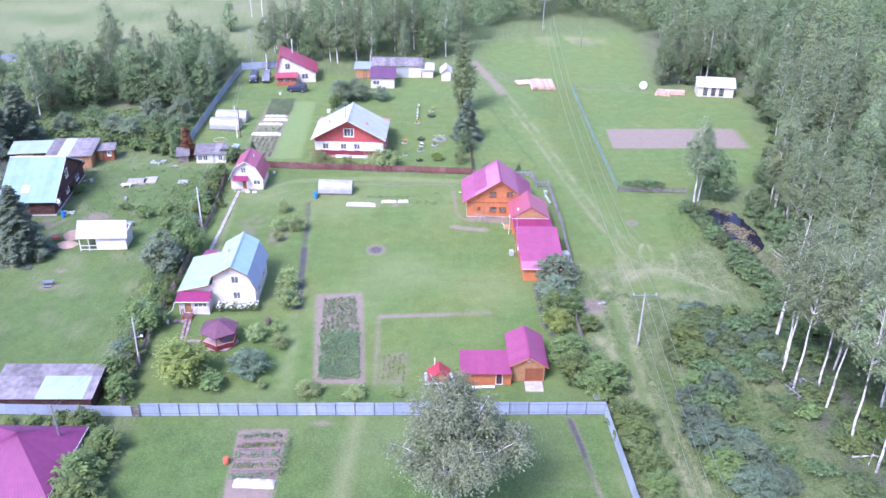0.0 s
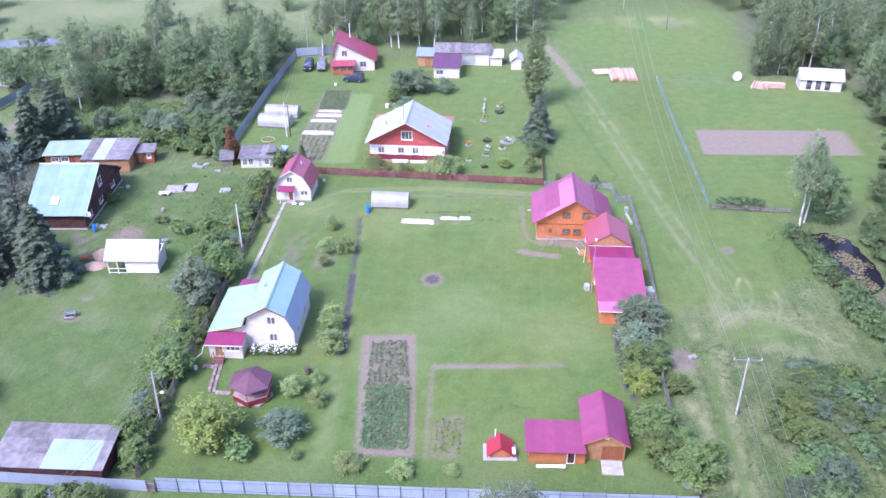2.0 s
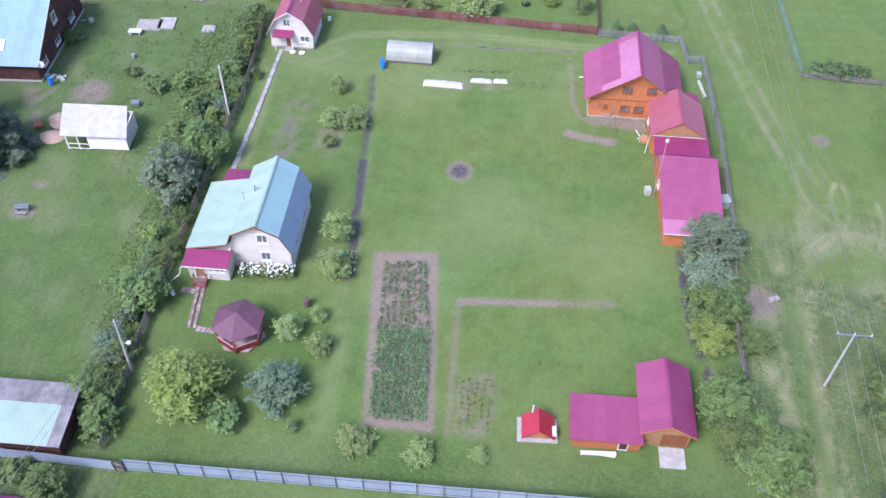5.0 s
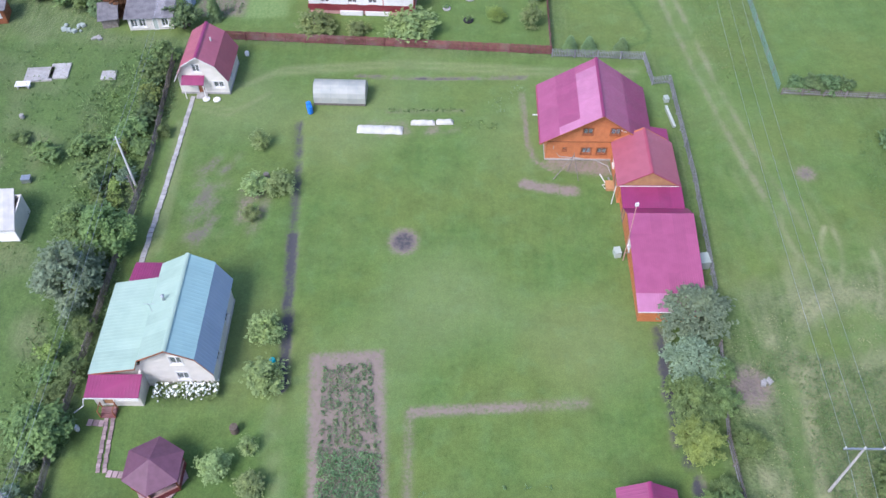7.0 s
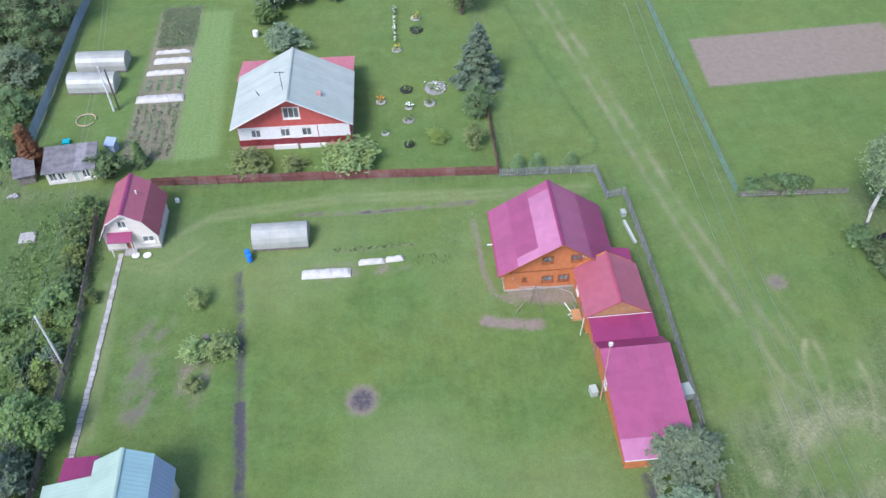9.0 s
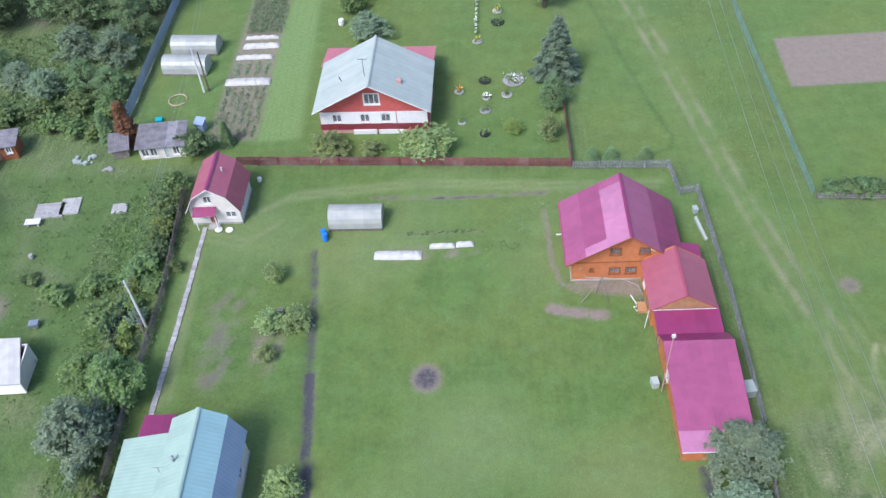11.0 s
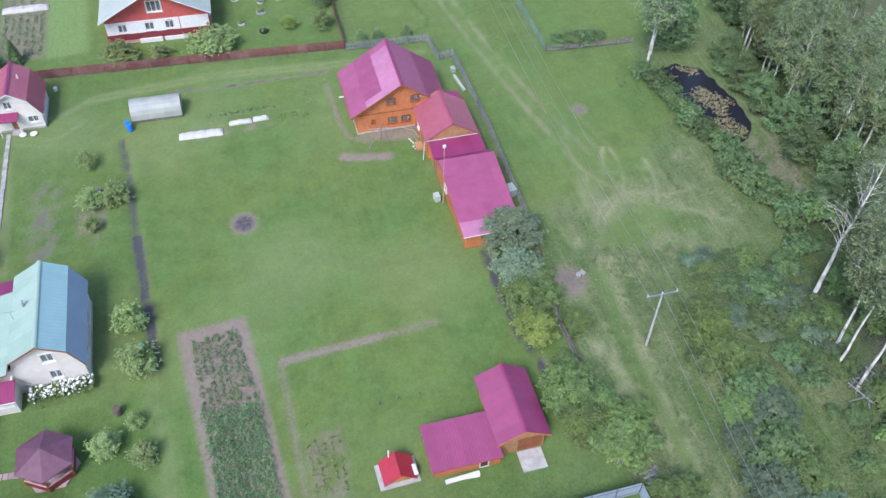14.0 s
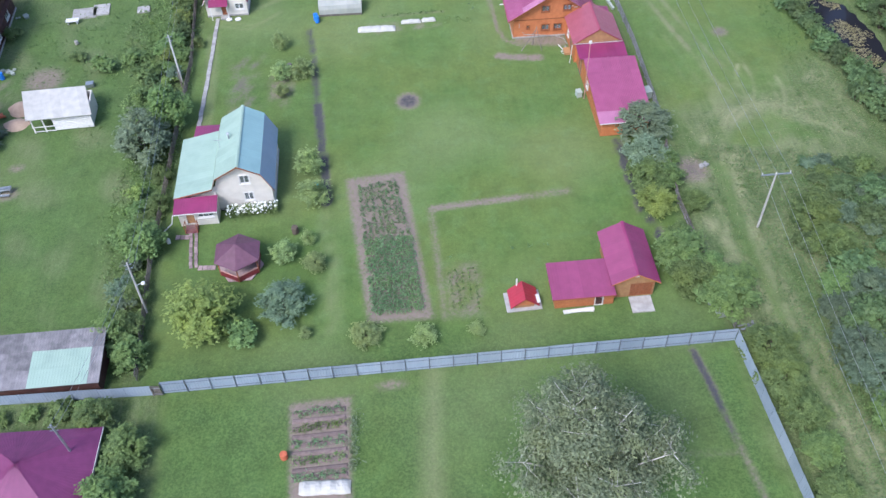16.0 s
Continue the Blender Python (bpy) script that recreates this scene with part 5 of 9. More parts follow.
def gazebo():
    h = thing("gazebo", -27.0, 95.1, label="hexagonal brown gazebo with a plum shingle roof", category="gazebo")
    R, r = 2.55, 2.2

    def corner(k, rad):
        a = radians(30 + 60 * k - 30)
        return rad * math.sin(a), -rad * math.cos(a)
    part("floor", G().lathe([(r + 0.1, 0.0), (r + 0.1, 0.15)], 6), PAVER, h)
    for k in range(6):
        x, y = corner(k, r)
        x2, y2 = corner(k + 1, r)
        part("post", G().tube([(x, y, 0.15), (x, y, 2.25)], [0.07, 0.07], 6), BROWN_WOOD, h)
        if k != 4:
            d = Vector((x2 - x, y2 - y, 0))
            nn = Vector((d.y, -d.x, 0)).normalized() * 0.03
            for z0, z1, w in ((0.15, 0.85, 1.0), (1.95, 2.2, 1.2)):
                g = G()
                a, b = Vector((x, y, 0)), Vector((x2, y2, 0))
                g.hexa([a - nn * w + Vector((0, 0, z0)), b - nn * w + Vector((0, 0, z0)), b + nn * w + Vector((0, 0, z0)), a + nn * w + Vector((0, 0, z0)),
                        a - nn * w + Vector((0, 0, z1)), b - nn * w + Vector((0, 0, z1)), b + nn * w + Vector((0, 0, z1)), a + nn * w + Vector((0, 0, z1))])
                part("side_panel" if z0 < 1 else "top_panel", g, DEEP_RED, h)
            top = G()
            top.hexa([a - nn * 2 + Vector((0, 0, 0.86)), b - nn * 2 + Vector((0, 0, 0.86)), b + nn * 2 + Vector((0, 0, 0.86)), a + nn * 2 + Vector((0, 0, 0.86)),
                      a - nn * 2 + Vector((0, 0, 0.93)), b - nn * 2 + Vector((0, 0, 0.93)), b + nn * 2 + Vector((0, 0, 0.93)), a + nn * 2 + Vector((0, 0, 0.93))])
            part("rail", top, PINK_STONE, h)
        x, y = corner(k, R)
        x2, y2 = corner(k + 1, R)
        g = G()
        g.v = [(x, y, 2.2), (x2, y2, 2.2), (0, 0, 3.35), (x, y, 2.12), (x2, y2, 2.12), (0, 0, 3.27)]
        g.f = [(0, 1, 2), (5, 4, 3), (0, 3, 4, 1), (1, 4, 5, 2), (2, 5, 3, 0)]
        part("roof_panel", g, GAZEBO_ROOF, h)
    part("table", G().lathe([(0.08, 0.15), (0.08, 0.85), (0.7, 0.86), (0.7, 0.92)], 12), BROWN_WOOD, h)
    return h


# ---- houses and sheds of the western lot ----
def blue_house():
    h = thing("log_house", -65.4, 138.6, 3, label="dark log house with an aqua metal roof and white windows", category="house")
    gab = [(0, 2.8), (0.5, 6.85), (1.0, 2.8)]
    box_walls(h, -4.2, -8.0, 4.0, 8.0, 2.8, DARK_WOOD, gables="rl", gable=gab, th=0.22,
              right=[(1.6, 2.7, 1.0, 2.3), (6.0, 7.4, 1.0, 2.5), (11.3, 12.8, 1.0, 2.4), (7.0, 8.2, 3.5, 4.8)])
    roof_plane(h, (-4.6, -8.6, 2.6), (4.5, -8.6, 2.6), (4.5, 0, 7.05), (-4.6, 0, 7.05), FADED_BLUE, ribs=3)
    roof_plane(h, (4.5, 8.6, 2.6), (-4.6, 8.6, 2.6), (-4.6, 0, 7.05), (4.5, 0, 7.05), FADED_BLUE, ribs=3)
    ridge_cap(h, (-4.6, 0, 7.1), (4.5, 0, 7.1), WHITE_PAINT)
    eave_board(h, (4.5, -8.6, 2.65), (4.5, 0, 7.1), WHITE_PAINT, 0.16, out=(1, 0))
    eave_board(h, (4.5, 0, 7.1), (4.5, 8.6, 2.65), WHITE_PAINT, 0.16, out=(1, 0))
    part("belt_roof", G().slab((4.02, -7.8, 2.75), (4.6, -7.8, 2.6), (4.6, 7.8, 2.6), (4.02, 7.8, 2.75), 0.05), DARK_WOOD, h)
    part("skylight", G().box(-0.6, -6.2, 3.95, 1.2, 1.5, 0.06, 0, 27.4), WHITE_PAINT, h, "pale roof patch")
    part("plinth", G().span(-4.3, 4.1, -8.1, 8.1, 0, 0.25), STONE, h)
    part("dish", G().lathe([(0.05, 0), (0.3, 0.08), (0.42, 0.2)], 14), WHITE_PAINT, h, "white satellite dish").matrix_basis = pose(4.6, -7.9, 2.5, 60, 0, 30)
    return h


def lean_shed(name, x, y, w, d, hf, hb, rz, walls, roof_mat, label, openings=(), over=0.35, category="shed", ribs=4, right=(), swap=None, tiers=1):
    """A shed with one slope, low in front."""
    h = thing(name, x, y, rz, label=label, category=category)
    box_walls(h, 0, 0, w, d, hf, walls, hs=(hf, (hf, hb), hb, (hb, hf)), front=list(openings), right=list(right), th=0.1)
    k = (hb - hf) / d
    roof_plane(h, (-over, -over, hf - over * k + 0.06), (w + over, -over, hf - over * k + 0.06), (w + over, d + over, hb + over * k + 0.06), (-over, d + over, hb + over * k + 0.06), roof_mat, ribs=ribs, swap=swap, tiers=tiers)
    return h


def gable_shed(name, x, y, w, d, h0, h1, rz, walls, roof_mat, label, openings=(), right=(), category="house", over=0.4, axis_x=False, ribs=5):
    """A gabled building; its ridge runs along y, or along x if axis_x."""
    h = thing(name, x, y, rz, label=label, category=category)
    if axis_x:
        box_walls(h, 0, 0, w, d, h0, walls, gables="rl", gable=[(0, h0), (0.5, h1), (1, h0)], front=list(openings), right=list(right))
        dz = (h1 - h0) / (d / 2) * over
        roof_plane(h, (-over, -over, h0 - dz + 0.1), (w + over, -over, h0 - dz + 0.1), (w + over, d / 2, h1 + 0.12), (-over, d / 2, h1 + 0.12), roof_mat, ribs=ribs)
        roof_plane(h, (w + over, d + over, h0 - dz + 0.1), (-over, d + over, h0 - dz + 0.1), (-over, d / 2, h1 + 0.12), (w + over, d / 2, h1 + 0.12), roof_mat, ribs=ribs)
        ridge_cap(h, (-over, d / 2, h1 + 0.15), (w + over, d / 2, h1 + 0.15), roof_mat)
    else:
        box_walls(h, 0, 0, w, d, h0, walls, gables="fb", gable=[(0, h0), (0.5, h1), (1, h0)], front=list(openings), right=list(right))
        dz = (h1 - h0) / (w / 2) * over
        roof_plane(h, (w + over, -over, h0 - dz + 0.1), (w + over, d + over, h0 - dz + 0.1), (w / 2, d + over, h1 + 0.12), (w / 2, -over, h1 + 0.12), roof_mat, ribs=ribs)
        roof_plane(h, (-over, d + over, h0 - dz + 0.1), (-over, -over, h0 - dz + 0.1), (w / 2, -over, h1 + 0.12), (w / 2, d + over, h1 + 0.12), roof_mat, ribs=ribs)
        ridge_cap(h, (w / 2, -over, h1 + 0.15), (w / 2, d + over, h1 + 0.15), roof_mat)
    return h


def white_workshop():
    """Shed of white logs with a porch under one flat roof."""
    h = thing("log_shed", -50.4, 119.3, 2, label="small shed of whitewashed logs under a white sheet roof", category="shed")
    box_walls(h, 0, 0, 4.2, 3.9, 2.2, WHITE_WALL, hs=(2.15, (2.15, 2.5), 2.5, (2.5, 2.15)), th=0.14)
    for k in range(9):
        part("log", G().tube([(-0.15, -0.03, 0.16 + k * 0.23), (4.35, -0.03, 0.16 + k * 0.23)], [0.1, 0.1], 6), WHITE_PAINT, h)
    roof_plane(h, (-2.9, -0.5, 2.2), (4.7, -0.5, 2.2), (3.4, 4.5, 2.75), (-4.1, 4.5, 2.75), FILM, ribs=2)
    for x, y, z in ((-2.5, -0.2, 2.2), (-2.6, 3.6, 2.6), (-1.2, -0.2, 2.2)):
        part("porch_post", G().box(x, y, z / 2, 0.12, 0.12, z), WHITE_PAINT, h)
    for z in (0.9, 0.25):
        part("porch_rail", G().box(-1.3, -0.28, z, 2.6, 0.06, 0.1), WHITE_PAINT, h)
    return h


def red_cottage():
    """Hipped roof in the foreground."""
    h = thing("cottage", -42.6, 71.2, -2, label="cottage with a purple-crimson hipped metal roof", category="house")
    box_walls(h, -4.6, -4.6, 4.6, 4.6, 2.3, WHITE_WALL, right=[(3, 4.2, 0.9, 2.0)])
    a = 5.3
    c = [(-a, -a, 2.0), (a, -a, 2.0), (a, a, 2.0), (-a, a, 2.0)]
    top = (0.4, 0.4, 5.2)
    for k in range(4):
        p, q = c[k], c[(k + 1) % 4]
        roof_plane(h, p, q, tuple(Vector(top).lerp(Vector(q), 0.01)), tuple(Vector(top).lerp(Vector(p), 0.01)), PURPLE_ROOF, ribs=3)
    eave_board(h, (a, -a, 2.02), (a, a, 2.02), WHITE_PAINT, 0.14, out=(1, 0))
    return h


def far_house():
    h = thing("chalet", -30.8, 200.9, 7, label="pale two-storey house with a steep red metal roof", category="house")
    gab = [(0, 3.4), (0.06, 5.8), (0.12, 6.3), (1.0, 2.4)]
    box_walls(h, -4.3, 0, 4.3, 8, 2.4, WHITE_WALL, gables="fb", gable=gab, hs=(2.4, 2.4, 2.4, 3.3), front=[(1.7, 2.9, 3.2, 4.6), (5.4, 6.9, 0.8, 2.1)])
    roof_plane(h, (4.9, -0.5, 2.25), (4.9, 8.5, 2.25), (-3.5, 8.5, 6.65), (-3.5, -0.5, 6.65), CHERRY, ribs=4)
    roof_plane(h, (-4.6, 8.5, 3.2), (-4.6, -0.5, 3.2), (-3.5, -0.5, 6.65), (-3.5, 8.5, 6.65), CHERRY, ribs=4)
    part("veranda", G().span(-4.6, -0.2, -2.0, -0.02, 0, 1.9), mat("red_veranda_boards", (0.45, 0.13, 0.08), (0.36, 0.1, 0.06), 2, 0.6), h, "red-brown veranda")
    roof_plane(h, (-5.0, -2.4, 1.95), (0.2, -2.4, 1.95), (0.2, -0.05, 2.5), (-5.0, -0.05, 2.5), CHERRY, name="veranda_roof")
    for k in range(3):
        part("veranda_window", G().span(-4.2 + k * 1.4, -3.2 + k * 1.4, -2.05, -2.01, 0.9, 1.6), GLASS, h)
    return h


# ---- greenhouses, covers ----
def greenhouse(x, y, rz, length=5.8, width=2.9, height=2.1, label="arched polycarbonate greenhouse on a timber base"):
    h = thing("greenhouse", x, y, rz, label=label, category="greenhouse", group="greenhouses")
    n = 10

    def arc(k, rad=1.0):
        a = math.pi * k / n
        return width / 2 * math.cos(a) * rad, (0.25 + (height - 0.25) * math.sin(a) ** 0.85) * rad
    segs = round(length / 2)
    for s in range(segs):
        g = G()
        x0, x1 = s * length / segs, (s + 1) * length / segs
        for k in range(n + 1):
            yy, zz = arc(k)
            g.v += [(x0 + 0.01, yy, zz), (x1 - 0.01, yy, zz)]
        for k in range(n):
            g.f.append((2 * k, 2 * k + 1, 2 * k + 3, 2 * k + 2))
        part("cover_panel", g, POLYCARB, h)
    for xe in (0.02, length - 0.02):
        g = G()
        ring = [arc(k) for k in range(n + 1)]
        g.v = [(xe, a, b) for a, b in ring] + [(xe, -width / 2, 0.0), (xe, width / 2, 0.0)]
        g.f = [tuple(range(n + 3))]
        part("end_panel", g, POLYCARB, h)
    for s in range(2 * segs + 1):
        part("hoop", G().tube([(s * length / (2 * segs), arc(k, 1.004)[0], arc(k, 1.004)[1]) for k in range(n + 1)], [0.012] * (n + 1), 4), METAL, h)
    part("base", G().span(0, length, -width / 2 - 0.05, -width / 2 + 0.03, 0, 0.25).span(0, length, width / 2 - 0.03, width / 2 + 0.05, 0, 0.25), GREY_WOOD, h)
    return h


def crop_cover(x, y, length, width, rz, height=0.42, seed=0, name="crop_cover"):
    """A rumpled white tunnel of fleece over a bed."""
    r = np.random.RandomState(seed)
    g = G()
    nu, nv = int(length / 0.25) + 2, 8
    for i in range(nu):
        u = i / (nu - 1)
        end = min(1, 8 * u, 8 * (1 - u)) ** 0.5
        w = width / 2 * (0.9 + 0.1 * end) * r.uniform(0.94, 1.06)
        for j in range(nv):
            a = math.pi * j / (nv - 1)
            hgt = height * (0.25 + 0.75 * end) * (1 + 0.12 * math.sin(u * length * 5.5)) * r.uniform(0.92, 1.08)
            g.v.append((u * length, w * math.cos(a), hgt * math.sin(a)))
    for i in range(nu - 1):
        for j in range(nv - 1):
            b = i * nv + j
            g.f.append((b, b + nv, b + nv + 1, b + 1))
    g.f.append(tuple(range(nv)))
    g.f.append(tuple(range((nu - 1) * nv, nu * nv))[::-1])
    return solo(name, g, FILM, "rumpled white fleece stretched over a garden bed", "crop cover", "crop covers", m=pose(x, y, 0, 0, 0, rz))


# ---- fences ----
def sheet_fence(name, pts, height, material, panel=2.2, label="", post_side=-1, posts=FENCE_POST):
    f = thing(name, *pts[0], label=label, category="fence", kind="")
    o = Vector((*pts[0], 0))
    for (x0, y0), (x1, y1) in zip(pts, pts[1:]):
        a, b = Vector((x0, y0, 0)) - o, Vector((x1, y1, 0)) - o
        n = max(1, round((b - a).length / panel))
        side = Vector(((b - a).y, -(b - a).x, 0)).normalized() * post_side
        for i in range(n):
            p, q = a.lerp(b, i / n), a.lerp(b, (i + 1) / n)
            drop = Vector((0, 0, random.uniform(-0.05, 0.03)))
            p2, q2 = p + (q - p) * 0.004, q - (q - p) * 0.004
            g = sheet_mesh("panel", (p2 + Vector((0, 0, 0.05)), q2 + Vector((0, 0, 0.05)), q2 + Vector((0, 0, height)) + drop, p2 + Vector((0, 0, height)) + drop), 8, 0.014)
            part("panel", g, material, f)
            part("post", G().box(p.x - side.x * 0.06, p.y - side.y * 0.06, height / 2 - 0.05, 0.07, 0.07, height + 0.0), posts, f)
        for z in (0.4, height - 0.35):
            g = G()
            s = side * -0.05 + Vector((0, 0, z))
            g.tube([a + s, b + s], [0.025, 0.025], 4)
            part("rail", g, posts, f)
    return f


def board_fence(name, pts, height, material, label, panel=2.5, board=0.11, gap=0.02, lean=0.0):
    """Panels of upright boards on two rails between posts."""
    f = thing(name, *pts[0], label=label, category="fence")
    o = Vector((*pts[0], 0))
    r = random.Random(len(pts) + int(pts[0][0]))
    for (x0, y0), (x1, y1) in zip(pts, pts[1:]):
        a, b = Vector((x0, y0, 0)) - o, Vector((x1, y1, 0)) - o
        n = max(1, round((b - a).length / panel))
        d = (b - a).normalized()
        ang = math.degrees(math.atan2(d.y, d.x))
        for i in range(n):
            p, q = a.lerp(b, i / n), a.lerp(b, (i + 1) / n)
            g = G()
            w = (q - p).length
            k = int(w / (board + gap))
            for j in range(k):
                c = p + d * (w * (j + 0.5) / k)
                hh = height * r.uniform(0.95, 1.03)
                g.box(c.x, c.y, hh / 2 + 0.04, w / k - gap, 0.025, hh, ang + r.uniform(-lean, lean))
            part("boarding", g, material, f)["kind"] = "stuff"
            part("post", G().box(p.x + d.y * 0.07, p.y - d.x * 0.07, height / 2, 0.1, 0.1, height, ang), material, f)
        side = Vector((d.y, -d.x, 0)) * 0.035
        for z in (0.3, height - 0.3):
            part("rail", G().tube([a + side + Vector((0, 0, z)), b + side + Vector((0, 0, z))], [0.035, 0.035], 4), PALE_WOOD if material is GREY_WOOD else material, f)
    return f


def net_fence(pts, height, label):
    """Thin green mesh on posts."""
    f = thing("net_fence", *pts[0], label=label, category="fence")
    net = mat("green_plastic_net", (0.20, 0.33, 0.27), (0.16, 0.28, 0.23), 3, 0.6, vary=0.1)
    o = Vector((*pts[0], 0))
    for (x0, y0), (x1, y1) in zip(pts, pts[1:]):
        a, b = Vector((x0, y0, 0)) - o, Vector((x1, y1, 0)) - o
        n = round((b - a).length / 3)
        for i in range(n):
            p, q = a.lerp(b, i / n), a.lerp(b, (i + 1) / n)
            g = G()
            for k in range(9):
                z = 0.06 + height * k / 9 + random.uniform(-0.02, 0.02)
                g.tube([p + Vector((0, 0, z)), q + Vector((0, 0, z))], [0.016, 0.016], 3, False)
            for k in range(14):
                c = p.lerp(q, k / 14)
                g.tube([c + Vector((0, 0, 0.05)), c + Vector((0, 0, height * 0.97))], [0.014, 0.014], 3, False)
            part("net", g, net, f)
            part("post", G().tube([p, p + Vector((0, 0, height + 0.1))], [0.05, 0.045], 5), GREY_WOOD, f)
    return f


# ---- plants ----
def leaf_arrays(C, size, r, flat=0.5, stretch=1.5, out=None, calm=0.42):
    """Small pointed leaves at the points C, turned at random about the way they face."""
    n = len(C)
    nrm = r.normal(size=(n, 3))
    nrm[:, 2] = np.abs(nrm[:, 2]) + flat
    if out is not None:
        nrm = nrm * calm + out * 0.8 + np.array([0, 0, 0.3])
    nrm /= np.linalg.norm(nrm, axis=1)[:, None]
    t = np.cross(nrm, r.normal(size=(n, 3)))
    t /= np.linalg.norm(t, axis=1)[:, None] + 1e-9
    b = np.cross(nrm, t)
    s = (size * r.uniform(0.6, 1.35, n))[:, None]
    V = np.stack([C + t * s * stretch * 0.6, C - t * s * stretch * 0.4 + b * s * 0.45, C - t * s * stretch * 0.4 - b * s * 0.45], 1).reshape(-1, 3)
    F = np.arange(3 * n).reshape(n, 3)
    return V, F


def crown_points(r, n, lobes, spray=7, long=0.7):
    """A leafy skin over a cluster of lobes (x, y, z, rx, rz), with sprays that stick out of it."""
    lobes = np.asarray(lobes, float)
    wgt = lobes[:, 3] ** 2

    def ways(m):
        k = r.choice(len(lobes), m, p=wgt / wgt.sum())
        d = r.normal(size=(m, 3))
        d /= np.linalg.norm(d, axis=1)[:, None]
        d[:, 2] = np.where(d[:, 2] < -0.35, -d[:, 2] * 0.6, d[:, 2])
        return lobes[k], d
    m = int(n * 0.3)
    L, d = ways(m)
    skin = L[:, :3] + d * r.uniform(0.72, 0.98, m)[:, None] * L[:, [3, 3, 4]]
    m = (n - m) // spray
    L, e = ways(m)
    base = L[:, :3] + e * r.uniform(0.75, 0.95, m)[:, None] * L[:, [3, 3, 4]]
    way = (e + r.normal(size=(m, 3)) * 0.35 + np.array([0, 0, 0.1])) * (L[:, 3] * long * r.uniform(0.25, 0.8, m))[:, None]
    s = np.repeat(np.arange(m), spray)
    u = r.uniform(0, 1, m * spray)
    wob = r.normal(size=(m * spray, 3)) * (L[s, 3] * 0.09 * (1.25 - 0.8 * u))[:, None]
    return np.concatenate([skin, base[s] + way[s] * u[:, None] + wob]), np.concatenate([d * 1.3, e[s] + wob * 0.5 + np.array([0, 0, 0.3])])


PLANT_BANK = {}


def leafy_tree(seed, n=4500, leaf=0.13, base=0.1, spread=0.3, peak=0.35, clumps=200, twig=0.6, droop=0.0, birch=False, lean=0.0, thick=0.0, bare=0.0):
    """10 m high: a tapered trunk with limbs that end in ragged clumps of leaves inside a tapering outline."""
    r = np.random.RandomState(seed)
    h = 10.0
    g = G()
    bend = [Vector((0, 0, -0.15))]
    x = y = 0.0
    for k in range(1, 8):
        x += r.uniform(-0.1, 0.1) + lean * 0.3
        y += r.uniform(-0.1, 0.1)
        bend.append(Vector((x, y, h * 0.96 * k / 7)))
    r0 = thick or (0.10 if birch else 0.15)
    g.tube(bend, [r0 * (1 - 0.9 * (k / 7) ** 0.9) for k in range(8)], 7)

    def stem(z):
        u = min(max(z / (h * 0.96), 0), 0.999) * 7
        return bend[int(u)].lerp(bend[int(u) + 1], u - int(u))

    def reach(u):
        return spread * h * ((u / peak) ** 0.55 if u < peak else ((1 - u) / (1 - peak)) ** 0.72)
    ph = r.uniform(0, 6.28, 4)
    C, D, done, k = [], [], 0, 0
    while done < clumps:
        k += 1
        u = r.uniform(0.02, 0.995)
        if r.uniform() * spread * h * 1.02 > reach(u) + 0.1:
            continue
        a = k * 2.39996 + r.uniform(-0.5, 0.5)
        edge = reach(u) * (0.86 + 0.22 * math.sin(3 * a + ph[0]) * math.sin(7 * u + ph[1]) + 0.14 * math.sin(5 * a + 9 * u + ph[2]))
        rho = edge * r.uniform(0.12, 1.0) ** 0.42
        z = h * (base + (1 - base) * u)
        p = stem(z)
        c = Vector((p.x + rho * math.cos(a), p.y + rho * math.sin(a), z + r.uniform(-0.1, 0.1)))
        if done % 4 == 0 and rho > 0.25:
            z0 = max(z - 0.75 * rho - 0.15, 0.3)
            q = stem(z0)
            w = r0 * (1 - z0 / h) * (0.12 if bare > 0.3 else 0.24 if birch else 0.42) + 0.008
            g.tube([q, q.lerp(c, 0.5) + Vector((0, 0, 0.12 * rho)), c], [w, w * 0.6, 0.01], 4, False)
        done += 1
        if bare and r.uniform() < bare:
            continue
        twigs = 4 + int(r.uniform(0, 3))
        m = max(2, int(n / clumps / twigs * r.uniform(0.6, 1.4)))
        out = np.array([math.cos(a), math.sin(a), 0]) * (0.35 + 0.5 * rho / (spread * h)) + np.array([0, 0, 0.25 + 0.35 * u])
        for _ in range(twigs):
            way = out + r.normal(size=3) * 0.5
            way *= twig * r.uniform(0.6, 1.3) / np.linalg.norm(way)
            v = r.uniform(0, 1, m)[:, None]
            o = r.normal(size=(m, 3)) * twig * 0.16 * (1.2 - 0.7 * v)
            fall = np.zeros((m, 3))
            fall[:, 2] = droop * v[:, 0] ** 2 * r.uniform(0.3, 1.0)
            C.append(np.array(c) + way * v + o - fall)
            D.append(np.array([0, 0, 0.35]) + out * 0.55 + o / twig * 1.6)
    C, D = np.concatenate(C), np.concatenate(D)
    C[:, 2] = np.maximum(C[:, 2], 0.12)
    V, F = leaf_arrays(C, leaf, r, 0.45, 1.6, D, 0.34)
    return g.mesh("trunk"), (V, F)


